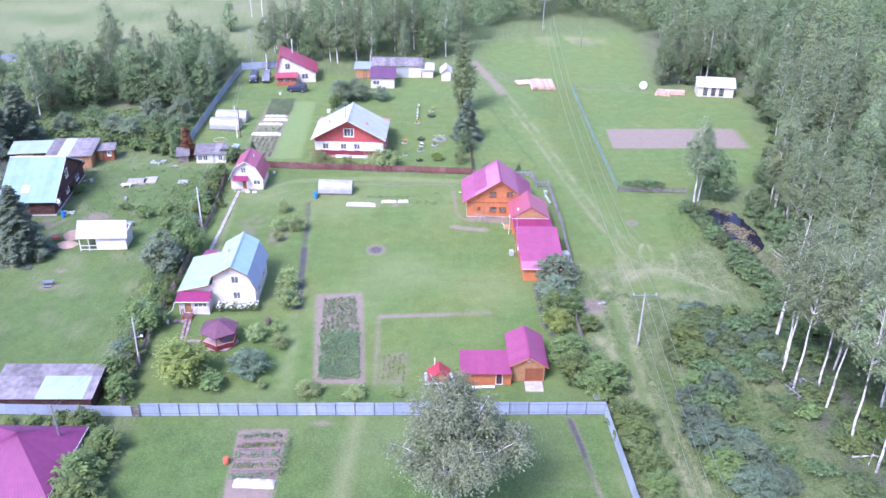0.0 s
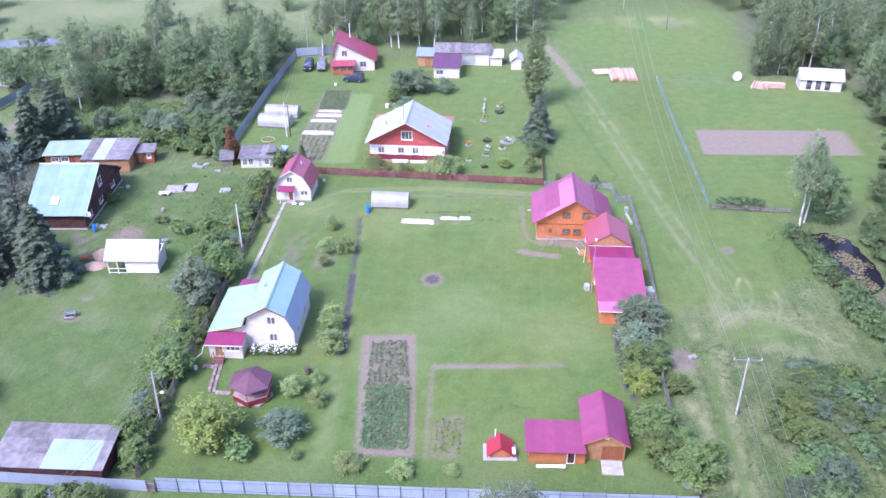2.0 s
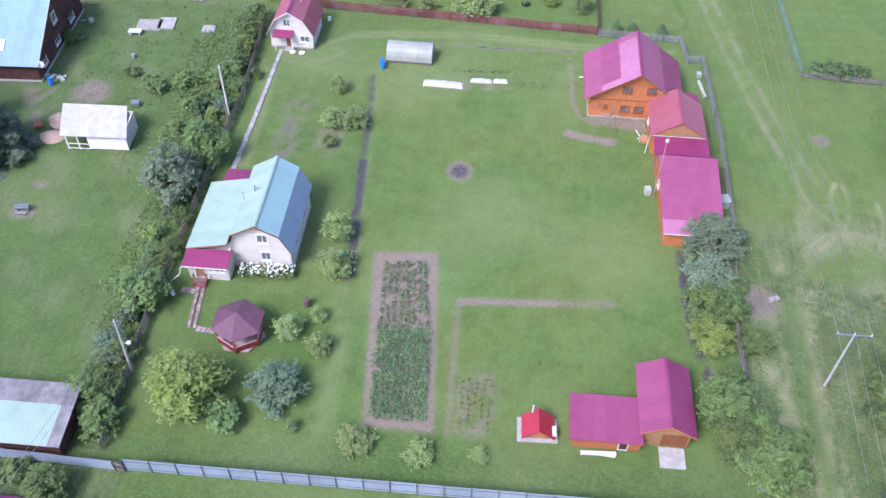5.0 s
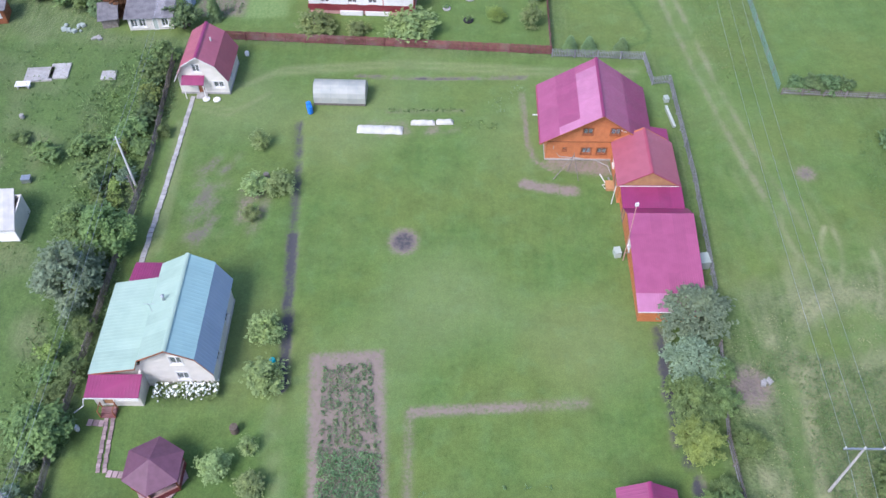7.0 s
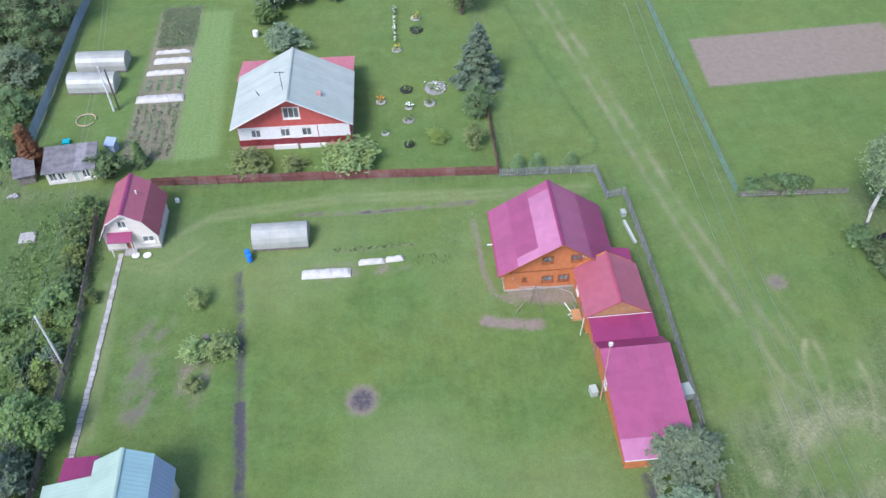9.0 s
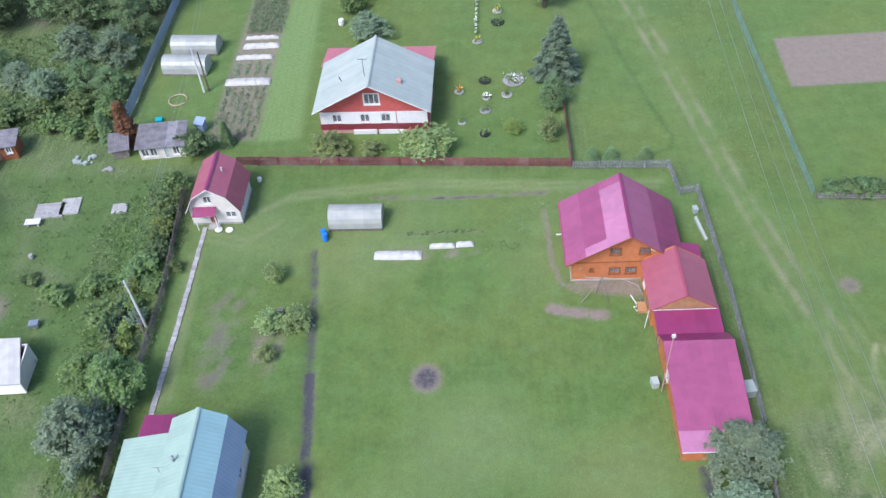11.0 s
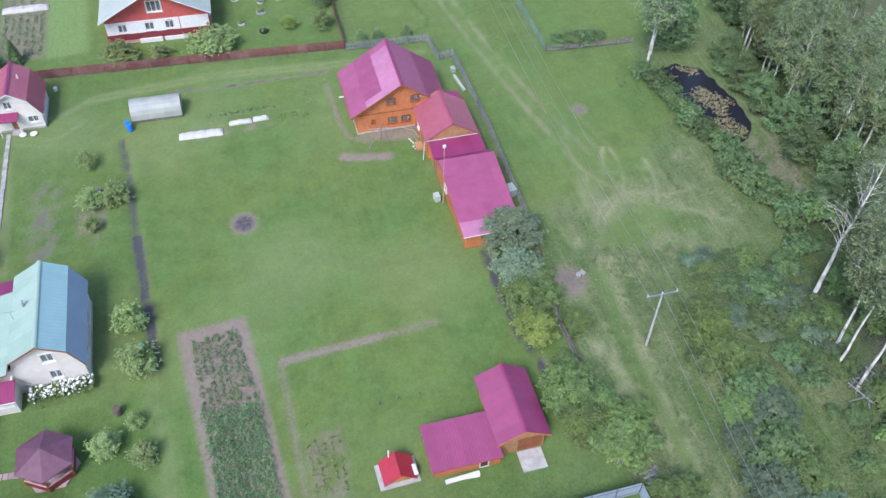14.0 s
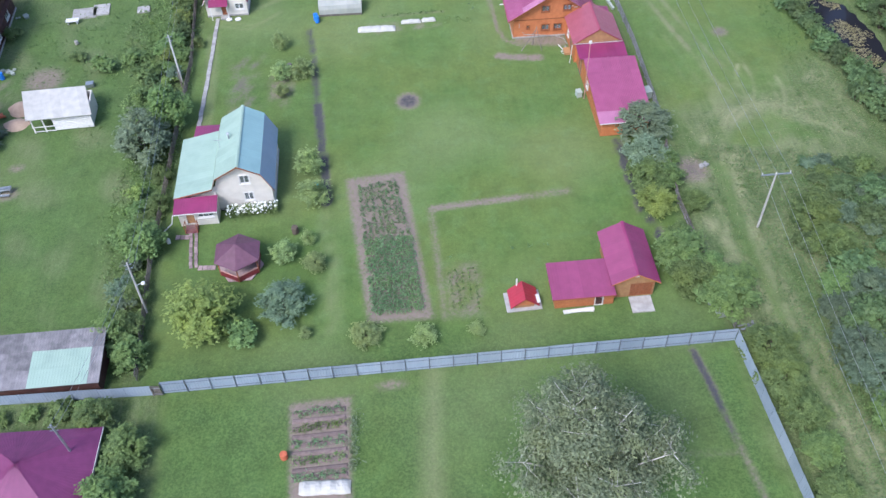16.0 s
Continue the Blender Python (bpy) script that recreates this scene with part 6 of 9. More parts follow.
def conifer_tree(seed, n=9500, leaf=0.19, width=0.21, whorls=21):
    """Whorls of drooping boughs, each a flat pointed fan of hanging twigs."""
    r = np.random.RandomState(seed)
    h = 10.0
    g = G()
    g.tube([(0, 0, -0.1), (0, 0, 5), (0, 0, 9.8)], [0.15, 0.09, 0.012], 6)
    C, D = [], []
    total = sum((1 - k / whorls) ** 0.85 for k in range(whorls))
    for k in range(whorls):
        z = h * (0.05 + 0.93 * k / whorls)
        l = width * h * (1 - z / h) ** 0.85 * 1.08 + 0.1
        m = 8 if k < whorls * 0.7 else 5
        for j in range(m):
            a = 6.283 * (j + 0.5 * (k % 2)) / m + r.uniform(-0.3, 0.3)
            ll = l * r.uniform(0.7, 1.18)
            e = Vector((ll * math.cos(a), ll * math.sin(a), z - 0.22 * ll))
            g.tube([(0, 0, z + 0.15), e * 0.55 + Vector((0, 0, 0.45 * z + 0.08)), e], [0.035, 0.022, 0.006], 4, False)
            cnt = max(4, int(n * (1 - k / whorls) ** 0.85 / total / m * (ll / l)))
            u = r.uniform(0.08, 1.0, cnt) ** 0.7
            side = r.normal(size=cnt) * 0.24 * ll * (1.05 - u) ** 0.8 * 1.15
            drop = np.abs(r.normal(size=cnt)) * 0.09 * (0.5 + ll)
            C.append(np.stack([e.x * u - math.sin(a) * side, e.y * u + math.cos(a) * side, z + 0.12 - (z + 0.12 - e.z) * u ** 1.5 - drop], 1))
            D.append(np.stack([np.full(cnt, 0.45 * math.cos(a)), np.full(cnt, 0.45 * math.sin(a)), 0.9 - 2.0 * drop], 1))
    C, D = np.concatenate(C), np.concatenate(D)
    C[:, 2] = np.maximum(C[:, 2], 0.05)
    V, F = leaf_arrays(C, leaf, r, 0.9, 2.2, D, 0.35)
    return g.mesh("trunk"), (V, F)


def weeping_birch(seed, n=40000, leaf=0.092):
    """Several pale leaders that fan out, with curtains of leaves hanging from them; 10 m high."""
    r = np.random.RandomState(seed)
    g = G()
    g.tube([(0, 0, -0.15), (0.1, 0.05, 2.0), (0.15, 0, 5.0), (0.1, 0.1, 9.6)], [0.2, 0.16, 0.1, 0.015], 8)
    C, D = [], []
    leaders = 15
    for k in range(leaders):
        a = k * 2.4 + r.uniform(-0.3, 0.3)
        rr, top = (r.uniform(2.2, 3.5), r.uniform(5.2, 7.6)) if k % 3 else (r.uniform(0.7, 1.7), r.uniform(8.2, 9.9))
        z0 = r.uniform(1.2, 3.5)
        pts = [Vector((0.1, 0.05, z0)), Vector((rr * 0.35 * math.cos(a), rr * 0.35 * math.sin(a), z0 + (top - z0) * 0.45)), Vector((rr * 0.75 * math.cos(a + 0.1), rr * 0.75 * math.sin(a + 0.1), z0 + (top - z0) * 0.82)), Vector((rr * math.cos(a + 0.15), rr * math.sin(a + 0.15), top))]
        g.tube(pts, [0.085, 0.055, 0.026, 0.008], 5, False)
        twigs = [(pts[3], 1.0)]
        for j in range(14):
            u = r.uniform(0.25, 1.0)
            s = min(2, int(u * 3))
            p = pts[s].lerp(pts[s + 1], u * 3 - s)
            b = r.uniform(0, 6.28)
            l = r.uniform(0.5, 1.25)
            e = p + Vector((l * math.cos(b), l * math.sin(b), l * r.uniform(0.2, 0.7)))
            g.tube([p, e], [0.014, 0.006], 4, False)
            twigs.append((e, l))
        for e, l in twigs:
            m = max(10, int(n / leaders / 13 * r.uniform(0.7, 1.3)))
            hang = r.uniform(0, 1, m) ** 1.3 * r.uniform(0.8, 1.7)
            q = r.normal(size=(m, 3)) * np.array([0.3, 0.3, 0.15])
            c = np.array(e) + q * (0.8 + 0.35 * hang[:, None]) - np.stack([np.zeros(m), np.zeros(m), hang], 1)
            C.append(c)
            o = q * 1.5 + np.array([e.x, e.y, 0.0]) * 0.12
            D.append(o)
    C, D = np.concatenate(C), np.concatenate(D)
    C[:, 2] = np.maximum(C[:, 2], 0.5)
    V, F = leaf_arrays(C, leaf, r, 0.3, 1.6, D)
    return g.mesh("trunk"), (V, F)


def shrub(seed, n=1700, leaf=0.11, lobes=17):
    """Unit bush: 2 m across and about 1.7 m high."""
    r = np.random.RandomState(seed)
    g = G()
    L = []
    for k in range(lobes):
        a, d = r.uniform(0, 6.28), r.uniform(0, 0.62)
        zz = r.uniform(0.45, 1.15) * (1 - 0.35 * d)
        L.append((d * math.cos(a), d * math.sin(a), zz, r.uniform(0.2, 0.38), r.uniform(0.22, 0.42)))
        g.tube([(0.15 * math.cos(a), 0.15 * math.sin(a), -0.05), (d * math.cos(a) * 0.6, d * math.sin(a) * 0.6, zz * 0.6), (d * math.cos(a), d * math.sin(a), zz)], [0.03, 0.02, 0.008], 4, False)
    C, D = crown_points(r, n, L, 9, 1.1)
    C[:, 2] = np.maximum(C[:, 2], 0.05)
    V, F = leaf_arrays(C, leaf, r, 0.4, 1.5, D)
    return g.mesh("stem"), (V, F)


def bank(key, makers, material, wood):
    """Store meshes of a kind, ready to share."""
    out = []
    for k, made in enumerate(makers):
        tr, (V, F) = made
        tr.materials.append(wood)
        cr = fast_mesh("crown", V, F)
        cr.materials.append(material)
        out.append((tr, cr, V, F))
    PLANT_BANK[key] = out


bank("birch", [leafy_tree(10 + k, 5400, 0.125, 0.2, 0.17, 0.28, 230, 0.62, 0.4, True, 0.06 * (k - 1)) for k in range(5)], LEAF_BIRCH, BIRCH_BARK)
bank("pond_birch", [leafy_tree(16 + k, 6600, 0.115, 0.34, 0.19, 0.35, 270, 0.58, 0.6, True, 0.12 * (k - 1), 0.12) for k in range(3)], LEAF_BIRCH, BIRCH_BARK)
bank("grove_birch", [leafy_tree(20 + k, 6000, 0.095, 0.46, 0.19, 0.45, 230, 0.52, 0.5, True, 0.12 * (k - 1), 0.085, 0.25) for k in range(4)], LEAF_BIRCH, BIRCH_BARK)
bank("bare_birch", [leafy_tree(27, 3000, 0.095, 0.4, 0.21, 0.45, 150, 0.5, 0.4, True, 0.16, 0.13, 0.5)], LEAF_WEEP, BIRCH_BARK)
bank("big_birch", [weeping_birch(31)], LEAF_WEEP, BIRCH_BARK)
bank("alder", [leafy_tree(40 + k, 4600, 0.17, 0.03, 0.25, 0.32, 150, 0.85) for k in range(5)], LEAF_ALDER, BARK)
bank("thicket", [leafy_tree(46 + k, 4600, 0.20, 0.02, 0.36, 0.36, 140, 1.0) for k in range(4)], LEAF_ALDER, BARK)
bank("willow", [leafy_tree(52 + k, 5000, 0.31, 0.03, 0.42, 0.42, 120, 1.5, 0.2) for k in range(3)], LEAF_WILLOW, BARK)
bank("sallow", [leafy_tree(56 + k, 4600, 0.33, 0.02, 0.42, 0.4, 110, 1.6, 0.1) for k in range(4)], LEAF_SALLOW, BARK)
bank("apple", [leafy_tree(60 + k, 4600, 0.36, 0.03, 0.42, 0.45, 95, 1.7) for k in range(4)], LEAF_APPLE, BARK)
bank("young", [leafy_tree(75 + k, 1600, 0.46, 0.04, 0.36, 0.45, 42, 2.4) for k in range(3)], LEAF_YOUNG, BARK)
bank("lime", [leafy_tree(70 + k, 4600, 0.34, 0.03, 0.42, 0.45, 90, 1.9) for k in range(3)], LEAF_LIME, BARK)
bank("poplar", [leafy_tree(80, 8000, 0.125, 0.06, 0.11, 0.3, 330, 0.6)], LEAF_POPLAR, BARK)
bank("spruce", [conifer_tree(90 + k) for k in range(3)], LEAF_SPRUCE, BARK)
bank("pine", [leafy_tree(95, 4600, 0.16, 0.15, 0.32, 0.5, 90, 1.0)], LEAF_PINE, BARK)
bank("shrub", [shrub(100 + k) for k in range(5)], LEAF_APPLE, BARK)
bank("dark_shrub", [shrub(110 + k) for k in range(5)], LEAF_BUSH, BARK)
bank("grey_shrub", [shrub(120 + k) for k in range(4)], LEAF_SALLOW, BARK)
bank("lime_shrub", [shrub(130 + k) for k in range(2)], LEAF_LIME, BARK)
bank("rust_thuja", [conifer_tree(140, 3600, 0.3, 0.13)], LEAF_RUST, BARK)
bank("thuja", [conifer_tree(141, 3600, 0.3, 0.11)], LEAF_ALDER, BARK)
bank("purple_shrub", [shrub(150)], LEAF_PURPLE, BARK)
NAMES = {"birch": ("birch_tree", "birch tree", "slender birch with a white trunk and drooping grey-green leaves"),
         "pond_birch": ("birch_tree", "birch tree", "birch with a white trunk standing by the pond"),
         "grove_birch": ("birch_tree", "birch tree", "tall bare-stemmed birch with a white trunk in a grove"),
         "bare_birch": ("birch_tree", "birch tree", "half-bare leaning birch with a white trunk and thin crown"),
         "big_birch": ("birch_tree", "birch tree", "large weeping birch with several pale limbs standing on a lawn"),
         "alder": ("alder_tree", "tree", "dense dark green deciduous tree at the edge of the woods"),
         "thicket": ("alder_tree", "tree", "rounded alder leafy down to the ground in a dense thicket"),
         "willow": ("willow_tree", "tree", "rounded silvery grey-green willow beside the garden fence"),
         "sallow": ("willow_bush", "bush", "dense grey-green willow bush in rough grass"),
         "apple": ("apple_tree", "fruit tree", "low spreading green apple tree on grass"),
         "lime": ("cherry_tree", "fruit tree", "bushy yellow-green cherry tree on grass"),
         "young": ("fruit_tree", "fruit tree", "young pale green fruit tree on the lawn"),
         "poplar": ("poplar_tree", "tree", "tall narrow poplar beside the dirt track"),
         "spruce": ("spruce_tree", "spruce", "tall dark spruce with drooping boughs"),
         "pine": ("pine_tree", "pine", "grey-green pine behind the log house"),
         "shrub": ("bush", "bush", "loose green garden bush"), "dark_shrub": ("bush", "bush", "dense dark green bush"),
         "grey_shrub": ("willow_bush", "bush", "silvery grey-green willow bush in rough grass"),
         "lime_shrub": ("bush", "bush", "yellow-green currant bush on the lawn"),
         "rust_thuja": ("thuja", "thuja", "narrow rusty brown thuja by the hut"), "thuja": ("thuja", "thuja", "narrow green thuja in the garden"),
         "purple_shrub": ("bush", "bush", "dark purple-leaved bush in a distant garden")}
PLANT_COUNT = {}


def plant(kind, x, y, height, width=None, label="", z=0.0):
    """A tree or bush at its place; width: the crown's across, in metres."""
    b = PLANT_BANK[kind]
    i = PLANT_COUNT.get(kind, 0)
    PLANT_COUNT[kind] = i + 1
    tr, cr, V, _ = b[i % len(b)]
    across = np.percentile(np.hypot(V[:, 0], V[:, 1]), 96) * 2
    tall = V[:, 2].max()
    sz = height / tall
    sx = (width / across) if width else sz
    name, cat, lab = NAMES[kind]
    t = new(name)
    t.matrix_basis = pose(x, y, z - 0.05, 0, 0, (i * 137.5) % 360) @ Matrix.Diagonal((sx, sx, sz, 1))
    tagged(t, label or lab, cat)
    for nm, me in (("stem" if "shrub" in kind else "trunk", tr), ("crown", cr)):
        o = new(nm, me)
        o.parent = t
    return t


def scatter(poly, spacing, seed, keep=lambda x, y: True):
    r = random.Random(seed)
    xs, ys = [p[0] for p in poly], [p[1] for p in poly]
    out = []
    y = min(ys)
    while y < max(ys):
        x = min(xs)
        while x < max(xs):
            px_, py_ = x + r.uniform(-0.42, 0.42) * spacing, y + r.uniform(-0.42, 0.42) * spacing
            if inside(np.array([[px_]]), np.array([[py_]]), poly, 0.01)[0, 0] > 0.5 and keep(px_, py_):
                out.append((px_, py_))
            x += spacing
        y += spacing
    return out




# ---- buildings stand ----
white_house()
small_house()
orange_house()
annex()
long_shed()
red_house()
garage()
well_house()
gazebo()
blue_house()
lean_shed("shed", -76.4, 151.2, 6.6, 4.2, 2.3, 2.8, 7, BROWN_WOOD, AQUA, "brown plank shed with a faded blue sheet roof", [(1.0, 2.2, 1.0, 1.8), (2.6, 3.8, 1.0, 1.8), (4.9, 5.7, 0.1, 1.9, "wood_door")])
lean_shed("shed", -69.2, 149.8, 7.6, 6.6, 2.4, 3.0, 4, TAN_WOOD, SLATE, "plank barn with a patched grey slate roof", [(0.8, 1.8, 0.5, 1.9)], swap=lambda i, n, j: PALE_ROOF if i in (2, 3) else None)
lean_shed("shed", -61.6, 153.4, 3.0, 2.6, 2.1, 2.3, 10, BROWN_WOOD, SLATE, "small plank outhouse with a grey roof", [(0.4, 1.0, 0.1, 1.8, "wood_door"), (1.9, 2.5, 1.0, 1.8)])
white_workshop()
gable_shed("dark_house", -75.6, 102.0, 5.2, 7.0, 2.3, 4.6, 6, DARK_WOOD, SLATE, "dark weathered log hut with a grey slate roof", right=[(4.4, 5.4, 0.9, 1.8)], axis_x=False)
gable_shed("old_house", -69.5, 85.4, 12.0, 8.0, 2.4, 4.9, 4, DARK_WOOD, SLATE, "old dark log house with a grey slate roof", right=[(2.4, 3.6, 1.0, 2.2), (3.4, 4.4, 3.1, 4.0)], axis_x=True)
lean_shed("woodshed", -49.6, 81.2, 11.0, 5.0, 2.1, 2.7, 0, DARK_WOOD, SLATE, "long plank woodshed with a patched slate and aqua roof", swap=lambda i, n, j: AQUA if 5 <= i < 10 and j < 2 else None, tiers=3)
red_cottage()
far_house()
gable_shed("far_shed", -13.4, 205.8, 11.6, 5.8, 2.9, 3.9, -2, WHITE_WALL, SLATE, "long whitewashed barn with a grey slate roof", [(5.6, 8.6, 0.1, 2.4, "door", PALE_ROOF)], axis_x=True, category="shed")
lean_shed("plum_shed", -13.4, 197.2, 5.4, 6.4, 2.5, 3.0, 0, WHITE_WALL, PLUM, "white shed with a plum coloured sheet roof", [(0.5, 2.0, 0.8, 1.8)])
lean_shed("brick_shed", -17.4, 204.4, 3.6, 4.2, 2.4, 2.7, 0, TAN_WOOD, STEEL_BLUE, "brown shed with a blue-grey roof beside the barn", [(1.8, 2.6, 0.1, 1.9, "wood_door")])
lean_shed("white_lean_to", -1.6, 205.4, 2.6, 2.6, 2.0, 2.7, 0, WHITE_WALL, FILM, "low white lean-to against the barn")
gable_shed("tool_shed", 3.0, 203.0, 2.2, 4.0, 2.2, 3.0, 0, WHITE_WALL, FILM, "tiny white gabled tool shed", category="shed")
gable_shed("field_shed", 61.4, 193.4, 8.0, 4.2, 2.5, 3.9, -7, WHITE_WALL, FILM, "white sheet-clad field shed with tall dark windows", [(1.3, 2.1, 0.5, 2.1, "dark"), (3.1, 3.9, 0.5, 2.1, "dark"), (4.9, 5.7, 0.5, 2.1, "dark")], axis_x=True, category="shed")
lean_shed("hut", -43.2, 152.6, 5.3, 3.6, 1.9, 2.3, 4, WHITE_WALL, SLATE, "white hut with a grey slate roof", [(0.3, 1.1, 0.5, 1.6), (1.3, 2.1, 0.5, 1.6), (3.0, 3.5, 0.1, 1.7, "door", PALE_ROOF), (4.0, 4.8, 0.5, 1.6)])
lean_shed("dog_house", -37.6, 157.6, 1.1, 1.0, 1.2, 1.5, -15, STEEL_BLUE, STEEL_BLUE, "small blue outdoor closet", over=0.1)
lean_shed("store_shed", -46.6, 152.9, 1.8, 2.2, 1.4, 1.9, 12, GREY_WOOD, SLATE, "small grey plank store beside the hut")
gable_shed("neighbour_house", -125.0, 165.6, 8.2, 12.0, 2.9, 6.3, -8, WHITE_WALL, CHERRY, "pink-white neighbour house with a dark red roof", right=[(3, 4, 1, 2), (6, 7, 1, 2)])
gable_shed("red_cabin", -128.0, 208.5, 5.0, 5.0, 2.4, 4.2, 0, RED_PAINT, SLATE, "small red cabin far behind the woods")
greenhouse(-19.3, 140.9, -1.5, label="arched milky greenhouse on the lawn beside a blue barrel")
greenhouse(-44.4, 171.4, -5, 6.0, 3.0, label="arched greenhouse with cloudy panels near the tall post")
greenhouse(-44.2, 176.0, -4, 6.4, 3.0, label="second arched greenhouse with cloudy panels")
greenhouse(-106.2, 190.0, -10, 7.2, 3.0, label="distant white greenhouse in a meadow garden")
for x, y, l, w, a, s in ((-14.2, 135.5, 5.0, 1.25, -2, 1), (-8.4, 136.5, 2.7, 0.7, 0, 2), (-5.6, 136.6, 1.9, 0.7, 2, 3), (-35.7, 167.6, 6.0, 1.5, -1, 4), (-35.2, 173.1, 5.0, 0.9, 0, 5), (-34.6, 175.8, 5.0, 1.2, 0, 6), (-34.6, 177.8, 4.6, 0.6, 0, 8), (-20.6, 69.9, 4.3, 1.3, -3, 7)):
    crop_cover(x, y, l, w, a, seed=s)

# ---- fences stand ----
sheet_fence("metal_fence", [(-33.0, 80.5), (19.6, 80.8)], 1.85, FENCE_BLUE, 2.2, "grey-blue ribbed metal fence across the gardens", -1)
sheet_fence("metal_fence", [(19.6, 80.7), (20.3, 64.0), (21.0, 46.0)], 1.85, FENCE_BLUE, 2.2, "grey-blue ribbed metal fence along the rough track", 1)
sheet_fence("metal_fence", [(-76.0, 82.3), (-55.0, 81.0), (-33.9, 80.4)], 1.55, FENCE_BLUE, 2.4, "lower grey-blue metal fence behind the woodshed", 1)
board_fence("gate", [(-33.85, 80.4), (-33.05, 80.3)], 1.5, GREY_WOOD, "narrow grey plank gate between two fences", 0.8)
board_fence("picket_fence", [(-31.2, 151.0), (-12.0, 149.8), (7.7, 148.4)], 1.25, FENCE_RED, "red-brown board fence between two gardens")
board_fence("picket_fence", [(7.7, 148.6), (7.9, 165.0), (8.1, 176.0)], 1.1, FENCE_RED, "thin red-brown picket fence up the side of a garden", gap=0.05)
board_fence("grey_fence", [(7.8, 148.0), (18.5, 147.5), (18.9, 143.1), (20.8, 143.4)], 1.15, PALE_WOOD, "weathered grey picket fence", board=0.07, gap=0.11, lean=2)
board_fence("grey_fence", [(20.9, 143.3), (21.2, 128.0), (20.8, 113.6)], 1.25, PALE_WOOD, "weathered grey board fence behind the sheds", board=0.07, gap=0.13, lean=2)
board_fence("grey_fence", [(20.2, 108.0), (19.2, 98.9), (19.5, 92.0), (20.0, 82.0)], 1.1, GREY_WOOD, "leaning grey fence hidden by bushes", gap=0.1, lean=5)
board_fence("dark_fence", [(-36.6, 147.5), (-35.6, 130.5), (-36.0, 112.0), (-36.2, 96.0), (-35.6, 82.0)], 1.3, GREY_WOOD, "dark weathered board fence overgrown with bushes", gap=0.08, lean=3)
sheet_fence("metal_fence", [(-46.9, 160.0), (-46.4, 186.0), (-45.4, 209.0)], 1.8, FENCE_BLUE, 2.4, "grey-blue metal fence with pale posts beside the woods", 1, WHITE_PAINT)
sheet_fence("metal_fence", [(-45.4, 210.0), (-36.0, 212.5)], 1.8, FENCE_BLUE, 2.4, "grey-blue metal fence behind the parked cars", 1)
sheet_fence("metal_fence", [(-98.5, 172.0), (-96.5, 182.0), (-92.0, 205.0)], 1.8, FENCE_BLUE, 2.6, "dark blue-grey metal fence along a distant road", 1)
sheet_fence("metal_fence", [(-124.0, 210.5), (-98.0, 216.5)], 1.9, FENCE_BLUE, 2.6, "pale blue metal fence at the end of a garden", 1)
net_fence([(33.4, 198.5), (33.0, 170.0), (33.0, 142.0)], 1.2, "sagging green net fence along the mown lane")
board_fence("rail_fence", [(33.2, 141.6), (45.0, 140.8)], 0.9, GREY_WOOD, "low grey picket fence at the end of the field", gap=0.12, lean=4)


# ---- poles and wires ----
def pole(x, y, h, rz=0, arm=False, lamp=False, lean=(0, 0), material=CONCRETE, label="grey concrete power pole"):
    p = thing("power_pole", x, y, rz, label=label, category="pole", group="power poles")
    top = (lean[0], lean[1], h)
    part("shaft", G().tube([(0, 0, -0.2), top], [0.13, 0.085], 8), material, p)
    if arm:
        part("crossarm", G().box(top[0], top[1], h - 0.1, 3.0, 0.12, 0.12), METAL, p)
        for x2 in (-1.4, 0.0, 1.4):
            part("insulator", G().tube([(top[0] + x2, top[1], h - 0.04), (top[0] + x2, top[1], h + 0.2)], [0.05, 0.06], 6), WHITE_PAINT, p)
    else:
        part("bracket", G().box(top[0], top[1], h - 0.3, 0.7, 0.06, 0.06).box(top[0], top[1], h - 0.8, 0.7, 0.06, 0.06), METAL, p)
    if lamp:
        part("lamp_arm", G().tube([(top[0] * 0.75, 0, h * 0.62), (0.7, -0.2, h * 0.66)], [0.03, 0.03]), METAL, p)
        part("lamp_head", G().lathe([(0.05, -0.12), (0.22, 0), (0.18, 0.1), (0.02, 0.16)], 10), WHITE_PAINT, p, "white street lamp head").location = (0.8, -0.25, h * 0.66)
    return p


pole(26.4, 94.6, 7.6, 0, True)
pole(32.8, 251.0, 8.5, 5, True)
pole(41.0, 233.0, 4.5, 5, False, material=GREY_WOOD, label="short grey timber post in a meadow")
pole(-36.5, 126.9, 7.0, 10, material=WHITE_PAINT, label="pale concrete pole beside a garden fence")
pole(-36.4, 126.0, 2.5, 10, material=GREY_WOOD, label="timber stub beside a pale pole")
pole(-35.9, 90.2, 6.4, 20, lamp=True, lean=(0.1, 0.8), label="concrete pole with a white street lamp")
pole(-38.2, 165.8, 6.6, 0, material=WHITE_PAINT, label="pale concrete pole beside greenhouses")
pole(-37.6, 166.0, 6.0, 0, material=BARK, label="dark timber pole beside a pale one")
pole(-38.9, 73.6, 7.2, 0, lean=(-0.2, 0), material=METAL, label="thin grey pole behind a cottage")
pole(-32.5, 207.5, 8.5, 0, material=WHITE_PAINT, label="pale pole behind the chalet")
pole(-43.5, 214.0, 9.0, 0, label="concrete pole at the wood's edge")
for x, y in ((-52, 262), (-49, 263), (-46, 266)):
    pole(x, y, 9.5, 0, material=WHITE_PAINT, label="distant white concrete pole by the road")


